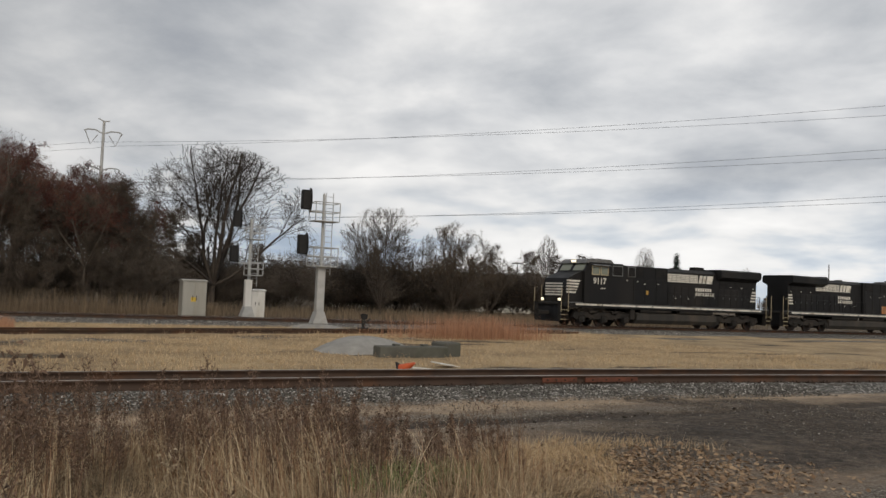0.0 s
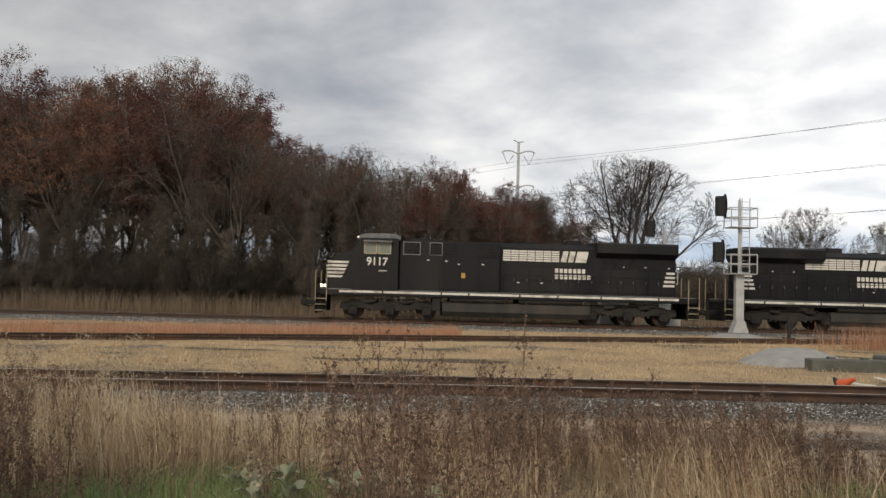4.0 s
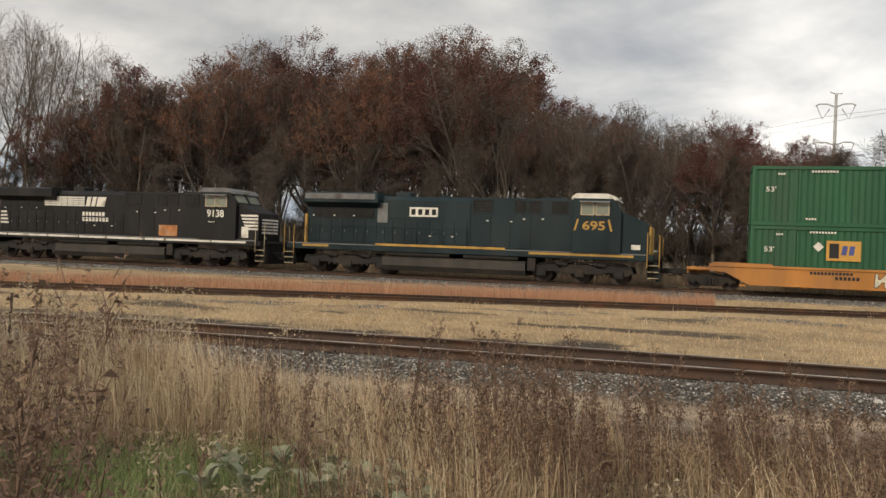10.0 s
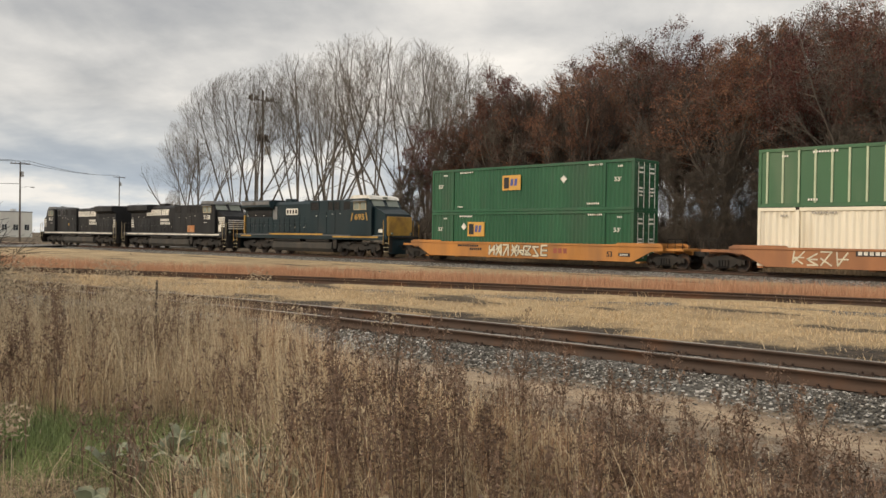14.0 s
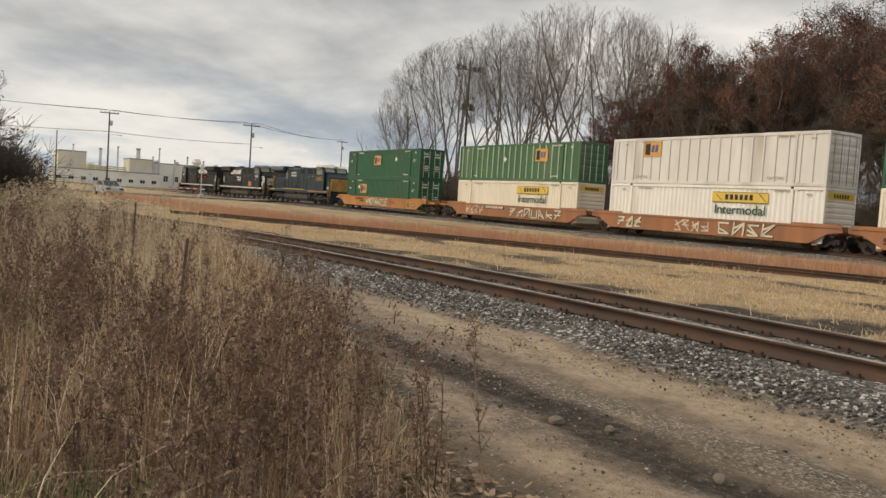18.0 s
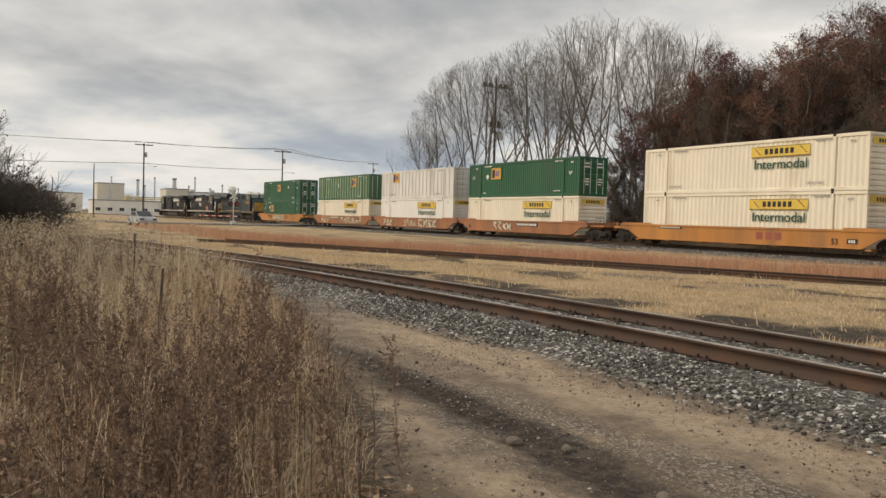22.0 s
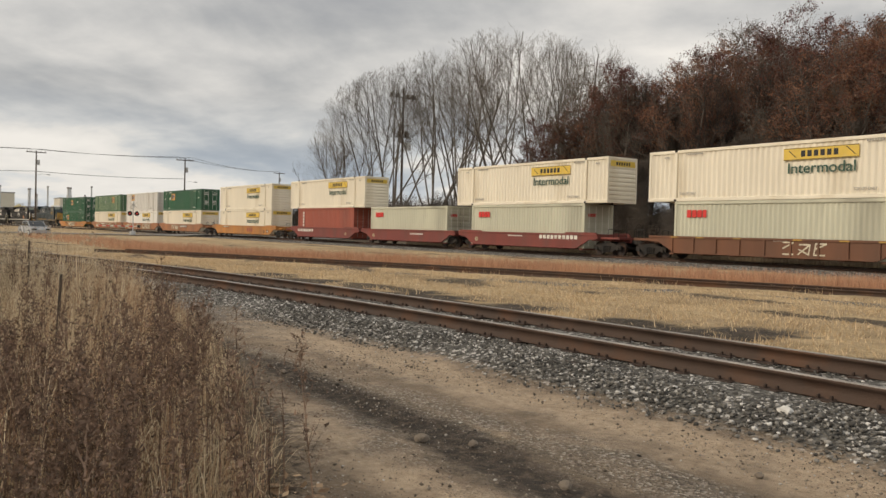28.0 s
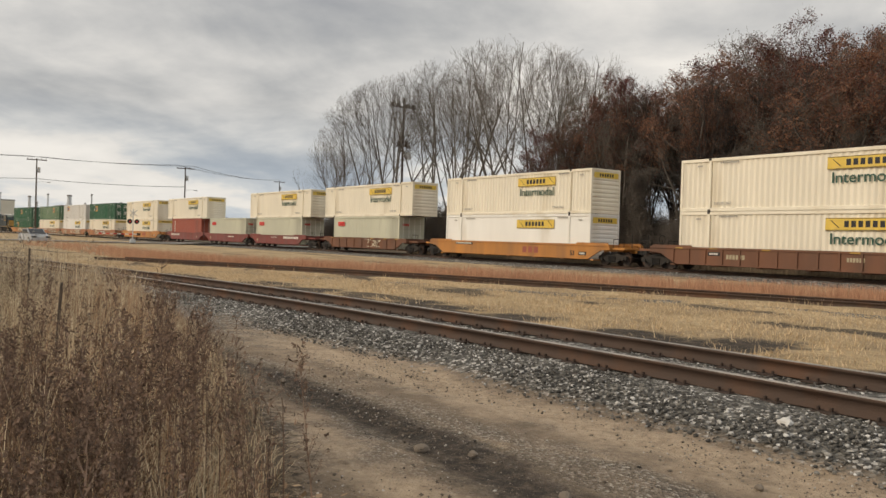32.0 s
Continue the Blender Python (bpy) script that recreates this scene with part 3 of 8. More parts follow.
def scatter(name, label, category, x, y, size, mat, seed, flat=0.7, sink=0.2, lift=0.0, rough=False):
    """Many small angular stones as one mesh."""
    q = np.random.RandomState(seed)
    g = (1 + 5 ** 0.5) / 2
    base = np.array([(1, 0, 0), (0, 1, 0), (-1, 0, 0), (0, -1, 0), (0.1, 0, 1), (0, 0.1, -1)]) * 1.1 if rough else np.array([(-1, g, 0), (1, g, 0), (-1, -g, 0), (1, -g, 0), (0, -1, g), (0, 1, g), (0, -1, -g), (0, 1, -g), (g, 0, -1), (g, 0, 1), (-g, 0, -1), (-g, 0, 1)]) / math.sqrt(1 + g * g)
    tri = np.array([(0, 1, 4), (1, 2, 4), (2, 3, 4), (3, 0, 4), (1, 0, 5), (2, 1, 5), (3, 2, 5), (0, 3, 5)]) if rough else np.array([(0, 11, 5), (0, 5, 1), (0, 1, 7), (0, 7, 10), (0, 10, 11), (1, 5, 9), (5, 11, 4), (11, 10, 2), (10, 7, 6), (7, 1, 8), (3, 9, 4), (3, 4, 2), (3, 2, 6), (3, 6, 8), (3, 8, 9), (4, 9, 5), (2, 4, 11), (6, 2, 10), (8, 6, 7), (9, 8, 1)])
    n, k = len(x), len(base)
    v = base[None] * q.uniform(0.65, 1.25, (n, k, 1)) * (np.array([1, 1, 1]) * q.uniform(0.65, 1.35, (n, 1, 3)))
    v[:, :, 2] *= flat
    a = q.uniform(0, 2 * np.pi, n)
    c, s = np.cos(a)[:, None], np.sin(a)[:, None]
    v = np.stack([v[..., 0] * c - v[..., 1] * s, v[..., 0] * s + v[..., 1] * c, v[..., 2]], -1) * size[:, None, None]
    z = ground_z(x, y) + size * flat * (1 - 2 * sink) * 0.6 + lift
    v += np.stack([x, y, z], 1)[:, None, :]
    f = (tri[None] + (np.arange(n) * k)[:, None, None]).reshape(-1, 3)
    return tagged(new(name, raw_mesh(name, v.reshape(-1, 3), f, mat)), label, category, kind="stuff")


ballast_mat = stone_material("mixed_grey_ballast_stone", [(0.0, (0.055, 0.052, 0.048)), (0.45, (0.125, 0.118, 0.106)), (0.78, (0.24, 0.228, 0.205)), (0.90, (0.50, 0.48, 0.45)), (0.98, (0.85, 0.83, 0.80))])
pebble_mat = stone_material("earthy_road_pebbles", [(0.0, (0.07, 0.055, 0.042)), (0.5, (0.22, 0.175, 0.135)), (0.85, (0.36, 0.31, 0.25)), (0.97, (0.70, 0.66, 0.60))])
q = np.random.RandomState(4)
n = 60000
x = 8 - 46 * q.uniform(0, 1, n) ** 1.35
d = np.where(q.uniform(0, 1, n) < 0.68, -0.66 + q.normal(0, 0.32, n), q.uniform(-0.3, 1.9, n))
y = np.interp(x, NEAR_T, NEAR_V) + d
ok = (np.abs(d) > 0.09) & (np.abs(d - GAUGE) > 0.09) & (d > -1.4)
x, y = x[ok], y[ok]
size = 0.007 + 0.018 * q.uniform(0, 1, len(x)) ** 2.2
scatter("ballast_stones", "loose angular grey and white ballast stones", "gravel", x, y, size, ballast_mat, 5, 0.75, 0.15)
n = 84000
x, y = 6 - 22 * q.uniform(0, 1, n) ** 1.2, q.uniform(-38.6, -32.6, n)
ok = (y > np.interp(x, NEAR_T, EDGE_V) - 0.3) & (y < np.interp(x, NEAR_T, NEAR_V) - 1.2)
c = np.array([noise.noise(Vector((a * 0.35, b * 1.4, 9.0))) for a, b in zip(x, y)])
ok &= c > q.uniform(-0.5, 0.35, n)
x, y = x[ok], y[ok]
size = 0.0038 + 0.011 * q.uniform(0, 1, len(x)) ** 6
scatter("road_pebbles", "small pebbles strewn over the dirt road", "gravel", x, y, size, pebble_mat, 6, 0.7, 0.15, rough=True)

n = 48000                                            # the main line's ballast shoulder
x = 36 - 190 * q.uniform(0, 1, n) ** 1.3
y = -0.75 - (3.3 + 2.4 * smooth(x, 4, 12)) * q.uniform(0, 1, n) ** 0.8
ok = np.array([noise.noise(Vector((a * 0.3, b * 0.6, 14.0))) for a, b in zip(x, y)]) > q.uniform(-0.8, 0.3, n) + 0.35 * smooth(-y - 2.4 * smooth(x, 4, 12), 2.8, 4.2)
shoulder_mat = stone_material("pale_grey_main_line_ballast", [(0.0, (0.10, 0.095, 0.088)), (0.5, (0.24, 0.225, 0.205)), (0.85, (0.42, 0.40, 0.37)), (1.0, (0.72, 0.70, 0.66))])
scatter("main_line_ballast", "pale grey ballast stones beside the main line", "gravel", x[ok], y[ok] + np.array([main_y(float(a)) for a in x[ok]]), 0.022 + 0.032 * q.uniform(0, 1, ok.sum()) ** 2, shoulder_mat, 10, 0.75, 0.15, rough=True)
n = 420                                              # clods along the wheel ruts
x = 4 - 15 * q.uniform(0, 1, n)
y = np.where(q.uniform(0, 1, n) < 0.6, -34.85, -35.9) + q.normal(0, 0.38, n)
ok = y > np.interp(x, NEAR_T, EDGE_V)
x, y = x[ok], y[ok]
clod_mat = stone_material("dark_mud_clods", [(0.0, (0.018, 0.014, 0.010)), (0.6, (0.06, 0.045, 0.032)), (1.0, (0.16, 0.12, 0.085))])
scatter("mud_clods", "dark clods of mud along the wheel ruts", "soil", x, y, 0.006 + 0.030 * q.uniform(0, 1, len(x)) ** 9, clod_mat, 9, 0.55, 0.25)

# ---- the train: three locomotives, then double-stack well cars ----
V0, V1, V2 = -25.578, 10.337, -0.00799


def lead_x(t):
    return V0 - V1 * t + V2 * (t - 16) ** 2


TRAIN = []                                           # things, their centre's distance along the train, height, turn
black_paint = material("dirty_black_locomotive_paint", (0.0075, 0.0078, 0.009), 0.55, 0, 0.35, 0.8, 30, 0.06, (0.026, 0.023, 0.021), 0.30, streak=True)
teal_paint = material("faded_dark_teal_locomotive_paint", (0.0050, 0.0190, 0.0245), 0.42, 0, 0.35, 0.7, 30, 0.06, (0.022, 0.030, 0.034), 0.34, streak=True)
for m in (black_paint, teal_paint):
    m.node_tree.nodes["Principled BSDF"].inputs["Specular IOR Level"].default_value = 0.34
under_grey = material("grimy_running_gear", (0.022, 0.020, 0.0185), 0.85, 0.1, 0.4, 2.0, 35, 0.3, (0.045, 0.036, 0.029), 0.40)
tank_grey = material("dusty_fuel_tank_paint", (0.040, 0.037, 0.033), 0.7, 0.0, 0.35, 1.2, 30, 0.15, (0.085, 0.068, 0.052), 0.40, streak=True)
wheel_steel = material("dark_wheel_steel", (0.06, 0.05, 0.045), 0.6, 0.6, 0.3, 5, 40, 0.1, RUST, 0.4)
white_paint = material("grimy_white_paint", (0.74, 0.72, 0.66), 0.6, 0, 0.12, 3, 40, 0.05, (0.30, 0.26, 0.20), 0.25)
yellow_paint = material("chipped_yellow_paint", (0.44, 0.26, 0.055), 0.55, 0, 0.2, 2, 30, 0.08, (0.22, 0.13, 0.05), 0.35)
rail_paint = material("worn_pale_handrail_paint", (0.42, 0.36, 0.24), 0.6, 0, 0.2, 4, 30, 0.05, RUST, 0.2)
roof_grey = material("sooty_grey_cab_roof", (0.16, 0.165, 0.17), 0.6, 0, 0.3, 2, 30, 0.05, GRIME, 0.4)
patch_orange = material("faded_orange_patch", (0.42, 0.17, 0.055), 0.6, 0, 0.3, 3, 30, 0.05, (0.45, 0.33, 0.22), 0.4)
# near-black colour: painted shade of the hood openings, and dark lettering bars
flat_black = material("flat_black_recess_shade_and_lettering", (0.006, 0.006, 0.007), 0.8, 0, 0.2)
lamp_glass = material("lit_headlight_glass", (0.9, 0.85, 0.7), 0.2, 0, 0.05, emit=((1.0, 0.86, 0.6), 2.5))
glass_mat = bpy.data.materials.new("dusty_cab_window_glass")
glass_mat.use_nodes = True
gb = glass_mat.node_tree.nodes["Principled BSDF"]
gb.inputs["Base Color"].default_value = (0.30, 0.33, 0.27, 1)
gb.inputs["Roughness"].default_value = 0.12
gb.inputs["Transmission Weight"].default_value = 0.25


def bars(parent, name, x0, x1, y, z0, z1, count, mat, label="", gap=0.45):
    """Writing that cannot be read, or a trade mark: plain upright bars in a row."""
    mb = MB()
    step = (x1 - x0) / count
    for i in range(count):
        a = x0 + i * step
        mb.box(a, a + step * (1 - gap), y - 0.006, y + 0.006, z0, z1)
    return tagged(part(name, mb, mat, parent), label, kind="stuff")


def boxes(parent, name, rows, mat, c=0.0, label=""):
    """Several alike box-shaped parts."""
    for row in rows:
        part(name, MB().box(*row, c), mat, parent, label)


def decal(parent, name, me, x, y, z, side=-1, label=""):
    ob = new(name, me)
    ob.parent = parent
    ob.matrix_basis = pose(x, y, z, 0, 0, 0 if side < 0 else 180)
    if label:
        tagged(ob, label)
    return ob


def wheel_mesh(r):
    mb = MB()
    for s in (-1, 1):
        mb.tube((0, s * 0.66, 0), (0, s * 0.79, 0), r, n=20)
        mb.tube((0, s * 0.64, 0), (0, s * 0.68, 0), r + 0.028, n=20)
        mb.tube((0, s * 0.79, 0), (0, s * 0.83, 0), r * 0.32, n=10)
    mb.tube((0, -1.02, 0), (0, 1.02, 0), 0.085, n=8)
    return mb.mesh("wheelset", wheel_steel)


LOCO_WHEEL, CAR_WHEEL = wheel_mesh(0.52), wheel_mesh(0.43)


def truck3_mesh():
    """Side frames of a three-axle locomotive truck, with axle boxes and springs."""
    mb = MB()
    for s in (-1, 1):
        y0, y1 = s * 0.98, s * 1.18
        mb.prism([(-2.75, 0.62), (-2.6, 0.95), (-1.3, 0.98), (-1.05, 0.78), (-0.5, 0.98), (0.5, 0.98), (1.05, 0.78), (1.3, 0.98), (2.6, 0.95), (2.75, 0.62),
                  (2.35, 0.46), (1.5, 0.62), (0.55, 0.50), (-0.55, 0.50), (-1.5, 0.62), (-2.35, 0.46)], y0, y1)
        for ax in (-2.0, 0.0, 2.0):
            mb.box(ax - 0.24, ax + 0.24, y0, s * 1.27, 0.32, 0.74, 0.03)
            mb.tube((ax, s * 1.25, 0.52), (ax, s * 1.31, 0.52), 0.13, n=10)
        for ax in (-1.0, 1.0):
            for k in (-0.16, 0.16):
                mb.tube((ax + k, s * 1.10, 0.45), (ax + k, s * 1.10, 0.80), 0.085, n=8)
            mb.tube((ax - 0.35, s * 1.22, 0.95), (ax + 0.25, s * 1.22, 1.02), 0.09, n=8)
        mb.pipe([(-2.7, s * 1.2, 0.85), (-1.4, s * 1.24, 1.08), (1.4, s * 1.24, 1.08), (2.7, s * 1.2, 0.85)], 0.025, 5)
    mb.box(-2.5, 2.5, -0.5, 0.5, 0.55, 0.95)
    return mb.mesh("truck_frame", under_grey)


def truck2_mesh():
    """Side frames of a two-axle freight truck."""
    mb = MB()
    for s in (-1, 1):
        y0, y1 = s * 0.90, s * 1.08
        mb.prism([(-1.15, 0.36), (-1.15, 0.60), (-0.78, 0.66), (-0.38, 0.78), (0.38, 0.78), (0.78, 0.66), (1.15, 0.60), (1.15, 0.36), (0.72, 0.40), (0.42, 0.20), (-0.42, 0.20), (-0.72, 0.40)], y0, y1)
        for k in (-0.24, -0.08, 0.08, 0.24):
            mb.tube((k, s * 1.12, 0.28), (k, s * 1.12, 0.58), 0.065, n=7)
        for ax in (-0.89, 0.89):
            mb.tube((ax, s * 1.04, 0.43), (ax, s * 1.14, 0.43), 0.12, n=9)
    mb.box(-0.25, 0.25, -1.0, 1.0, 0.55, 0.85, 0.03)
    mb.box(-1.3, 1.3, -0.3, 0.3, 0.45, 0.52)
    return mb.mesh("truck_frame", under_grey)


TRUCK3, TRUCK2 = truck3_mesh(), truck2_mesh()


def add_truck(parent, x, three):
    t = new("truck", TRUCK3 if three else TRUCK2)
    t.parent = parent
    t.matrix_basis = pose(x, 0, 0)
    for ax in ((-2.0, 0.0, 2.0) if three else (-0.89, 0.89)):
        w = new("wheelset", LOCO_WHEEL if three else CAR_WHEEL)
        w.parent = t
        w.matrix_basis = pose(ax, 0, 0.52 if three else 0.43)


def coupler(parent, x, d):
    mb = MB().box(x - 0.5, x + 0.5, -0.14, 0.14, 0.72, 0.98, 0.04)
    mb.box(x + d * 0.45, x + d * 0.68, -0.24, 0.20, 0.68, 1.02, 0.05)
    mb.pipe([(x - d * 0.2, 0.45, 0.95), (x + d * 0.25, 0.50, 0.62), (x + d * 0.6, 0.35, 0.66)], 0.03, 6)
    part("coupler", mb, under_grey, parent)


@functools.lru_cache(None)
def shared_bar():
    return MB().box(-0.208, 0.208, -0.011, 0.011, -0.047, 0.047).mesh("emblem_bar", white_paint)


def locomotive(u, turn, label, paint, sill_mat, road_number, scheme):
    """A six-axle wide-cab freight locomotive. Its nose is at -x; s is the side that the viewer sees."""
    t = thing("locomotive", label, "locomotive", group="locomotives of the train")
    s = -1 if turn == 0 else 1
    # frame and sill
    part("underframe", MB().box(-10.3, 10.3, -1.46, 1.46, 1.28, 1.60, 0.03), paint, t)
    for e in (-1, 1):
        stripe = MB()
        x = -9.3
        k = 0
        while x < 9.3:
            length = (2.3, 3.1, 1.4, 2.7, 2.0)[k % 5]
            if scheme == "black" or x + length < -2.8 or x > 4.7:
                stripe.box(x, min(9.3, x + length), e * 1.462 - 0.008, e * 1.462 + 0.008, 1.44, 1.56)
            x += length + (0.09 if scheme == "black" else 0.01)
            k += 1
        part("sill_stripe", stripe, sill_mat, t, "broken painted stripe along the sill")
    if scheme == "teal":
        for e in (-1, 1):
            part("lowered_sill", MB().box(-2.6, 4.8, e * 1.47 - 0.02, e * 1.47 + 0.02, 1.60, 1.73, 0.005), sill_mat, t)
    # fuel tank and reservoirs
    part("fuel_tank", MB().prism([(-1.40, 0.55), (-1.18, 0.27), (1.18, 0.27), (1.40, 0.55), (1.40, 0.92), (1.25, 1.04), (-1.25, 1.04), (-1.40, 0.92)], -3.7, 4.4, axis="x"), tank_grey, t, "grimy fuel tank")
    for e in (-1, 1):
        for a, b in ((-3.3, -0.3), (0.5, 4.0)):
            part("air_reservoir", MB().tube((a, e * 1.24, 1.20), (b, e * 1.24, 1.20), 0.16, n=12), under_grey, t)
        part("equipment_box", MB().box(-4.25, -3.8, e * 1.05 - 0.3, e * 1.05 + 0.3, 0.55, 1.28, 0.03), under_grey, t)
    add_truck(t, -6.55, True)
    add_truck(t, 6.55, True)
    # nose, cab, hoods
    nose = MB().prism([(-10.0, 1.60), (-10.05, 2.55), (-9.85, 3.25), (-9.3, 3.52), (-8.62, 3.78), (-8.62, 1.60)], -1.28, 1.28)
    part("nose", nose, paint, t)
    cab = MB().prism([(-8.62, 1.60), (-8.62, 3.78), (-8.20, 4.42), (-6.15, 4.42), (-6.15, 1.60)], -1.53, 1.53)
    part("cab", cab, paint, t)
    part("cab_roof", MB().prism([(-8.42, 4.36), (-8.25, 4.56), (-7.9, 4.68), (-6.3, 4.68), (-6.05, 4.50), (-6.05, 4.36)], -1.47, 1.47), roof_grey if scheme == "black" else white_paint, t,
         "sooty grey cab roof" if scheme == "black" else "white cab roof")
    for e in (-1, 1):
        wf = MB()
        for a, b in ((-8.02, -7.32), (-7.24, -6.55)):
            wf.box(a, b, e * 1.55 - 0.018, e * 1.55 + 0.018, 4.14, 4.20)
            wf.box(a, b, e * 1.55 - 0.018, e * 1.55 + 0.018, 3.55, 3.61)
            wf.box(a, a + 0.06, e * 1.55 - 0.018, e * 1.55 + 0.018, 3.61, 4.14)
            wf.box(b - 0.06, b, e * 1.55 - 0.018, e * 1.55 + 0.018, 3.61, 4.14)
        win = part("cab_window", MB().box(-7.97, -6.60, e * 1.535 - 0.008, e * 1.535 + 0.008, 3.60, 4.15), glass_mat, t)
        part("window_frame", wf, rail_paint, win)
        part("sun_visor", MB().quad((-8.05, e * 1.54, 4.30), (-6.5, e * 1.54, 4.30), (-6.5, e * 1.85, 4.20), (-8.05, e * 1.85, 4.20)), roof_grey, t)
    ws = MB()
    for y0, y1 in ((-1.3, -0.15), (0.15, 1.3)):
        ws.quad((-8.60, y0, 3.84), (-8.60, y1, 3.84), (-8.25, y1, 4.36), (-8.25, y0, 4.36))
    ws.v = [(x - 0.02, y, z) for x, y, z in ws.v]
    part("windshield", ws, glass_mat, t)
    head = MB()
    for y in (-0.12, 0.12):
        head.tube((-8.36, y, 4.50), (-8.46, y, 4.50), 0.085, n=10)
    part("headlight", head, lamp_glass if turn == 0 else glass_mat, t, "lit twin headlight" if turn == 0 else "dark twin headlight")
    for y in (-0.95, 0.95):
        part("ditch_light", MB().tube((-10.25, y, 1.78), (-10.36, y, 1.78), 0.09, n=10), lamp_glass if turn == 0 else glass_mat, t)
    aux = MB().box(-6.15, -0.55, -1.22, 1.22, 1.60, 4.38, 0.06)
    part("auxiliary_cab", aux, paint, t)
    hood = MB().prism([(-1.0, 1.60), (-1.0, 4.16), (-0.72, 4.40), (0.72, 4.40), (1.0, 4.16), (1.0, 1.60)], -0.55, 4.75, axis="x")
    part("engine_hood", hood, paint, t)
    rad = MB().prism([(-1.0, 1.60), (-1.0, 3.72), (-1.50, 3.98), (-1.50, 4.46), (-1.36, 4.56), (1.36, 4.56), (1.50, 4.46), (1.50, 3.98), (1.0, 3.72), (1.0, 1.60)], 4.75, 9.25, axis="x")
    part("radiator_cab", rad, paint, t)
    if scheme == "teal":
        part("radiator_roof_edge", MB().box(4.9, 9.2, s * 1.505 - 0.01, s * 1.505 + 0.01, 4.16, 4.47, 0.004), roof_grey, t, "grey strip along the radiator edge")
    # roof things
    part("exhaust_outlet", MB().box(3.2, 4.1, -0.35, 0.35, 4.40, 4.68, 0.04), paint, t)
    part("roof_hatch", MB().box(1.0, 1.5, -0.25, 0.25, 4.40, 4.52, 0.03), paint, t)
    part("roof_hatch", MB().box(-5.6, -4.2, -0.5, 0.5, 4.38, 4.50, 0.04), paint, t)
    part("antenna", MB().tube((-7.3, 0.3, 4.66), (-7.3, 0.3, 4.86), 0.03, n=6), paint, t)
    for k in (-0.12, 0, 0.12):
        part("horn", MB().tube((-6.7, k - 0.4, 4.72), (-6.35, k - 0.4, 4.72), 0.05, n=7), paint, t)
    for e in (-1, 1):
        for a, b, framed in ((-1.78, -0.72, 0), (-3.64, -3.02, 0), (-4.42, -3.80, 1), (-5.86, -5.00, 1)):
            # flat plate; the intake's dark inside is put into its colour
            op = part("intake_opening", MB().box(a, b, e * 1.222 - 0.012, e * 1.222 + 0.012, 3.62, 4.24), flat_black, t)
            rim = MB()
            for z0 in (3.57, 4.24):
                rim.box(a - 0.05, b + 0.05, e * 1.232 - 0.022, e * 1.232 + 0.022, z0, z0 + 0.05)
            for x0 in (a - 0.05, b):
                rim.box(x0, x0 + 0.05, e * 1.232 - 0.022, e * 1.232 + 0.022, 3.62, 4.24)
            part("opening_rim", rim, roof_grey if framed and scheme == "black" and turn == 0 else paint, op)
            for k in range(3):
                part("slat", MB().box(a, b, e * 1.236 - 0.012, e * 1.236 + 0.012, 3.74 + k * 0.16, 3.77 + k * 0.16), under_grey, op)
        for k in range(2):
            x0 = 1.0 + 1.7 * k
            part("hood_panel", MB().box(x0, x0 + 1.55, e * 1.006 - 0.014, e * 1.006 + 0.014, 3.14, 3.32, 0.006), paint, t)
        for k in range(14):
            a = (-0.35 + k * 0.72 + 0.56) if k < 7 else (4.95 + (k - 7) * 0.70 + 0.52)
            if k < 13:
                part("door_latch", MB().box(a, a + 0.035, e * 1.034 - 0.014, e * 1.034 + 0.014, 2.30, 2.44), roof_grey, t)
        # flat plate with the shade of the recess below the radiator wing painted in
        recess = MB()
        recess.box(5.1, 8.9, e * 1.012 - 0.012, e * 1.012 + 0.012, 3.12, 3.70)
        part("radiator_louvre", recess, flat_black, t)
        for k in range(7):
            a = -0.35 + k * 0.72
            part("hood_door", MB().box(a, a + 0.64, e * 1.008 - 0.018, e * 1.008 + 0.018, 1.78, 3.05, 0.008), paint, t)
        for k in range(6):
            a = 4.95 + k * 0.70
            part("hood_door", MB().box(a, a + 0.60, e * 1.008 - 0.02, e * 1.008 + 0.02, 1.78, 3.05, 0.008), paint, t)
        for k in range(3):
            a = -3.9 + k * 1.1
            part("hood_door", MB().box(a, a + 1.02, e * 1.228 - 0.018, e * 1.228 + 0.018, 1.72, 3.45, 0.008), paint, t)
        part("walkway_edge", MB().box(-9.9, 10.2, e * 1.40 - 0.06, e * 1.40 + 0.06, 1.58, 1.64, 0.01), roof_grey, t)
        mark = MB()
        for a, z in ((-4.6, 3.28), (-3.6, 3.26), (-2.9, 3.10), (-1.6, 3.12), (0.4, 2.2), (1.7, 2.2), (6.3, 3.22), (7.5, 3.22), (8.8, 3.2)):
            w = 0.09 + 0.05 * ((a * 7) % 1)
            yy = e * (1.245 if a < -0.6 else 1.028)
            mark.box(a, a + w, yy - 0.004, yy + 0.004, z, z + 0.055)
        tagged(part("warning_label", mark, white_paint, t), kind="stuff")
        # steps, handrails
        for x, d in ((-10.55, -1), (9.85, 1)):
            steps = part("steps", MB().box(x - 0.04, x + 0.58, e * 1.2 - 0.02, e * 1.2 + 0.02, 0.38, 1.6), under_grey, t, "boarding steps")
            for k in range(4):
                part("tread", MB().box(x - 0.02, x + 0.55, min(e * 1.22, e * 1.52), max(e * 1.22, e * 1.52), 0.42 + k * 0.32, 0.46 + k * 0.32, 0.005), rail_paint if k < 3 else under_grey, steps)
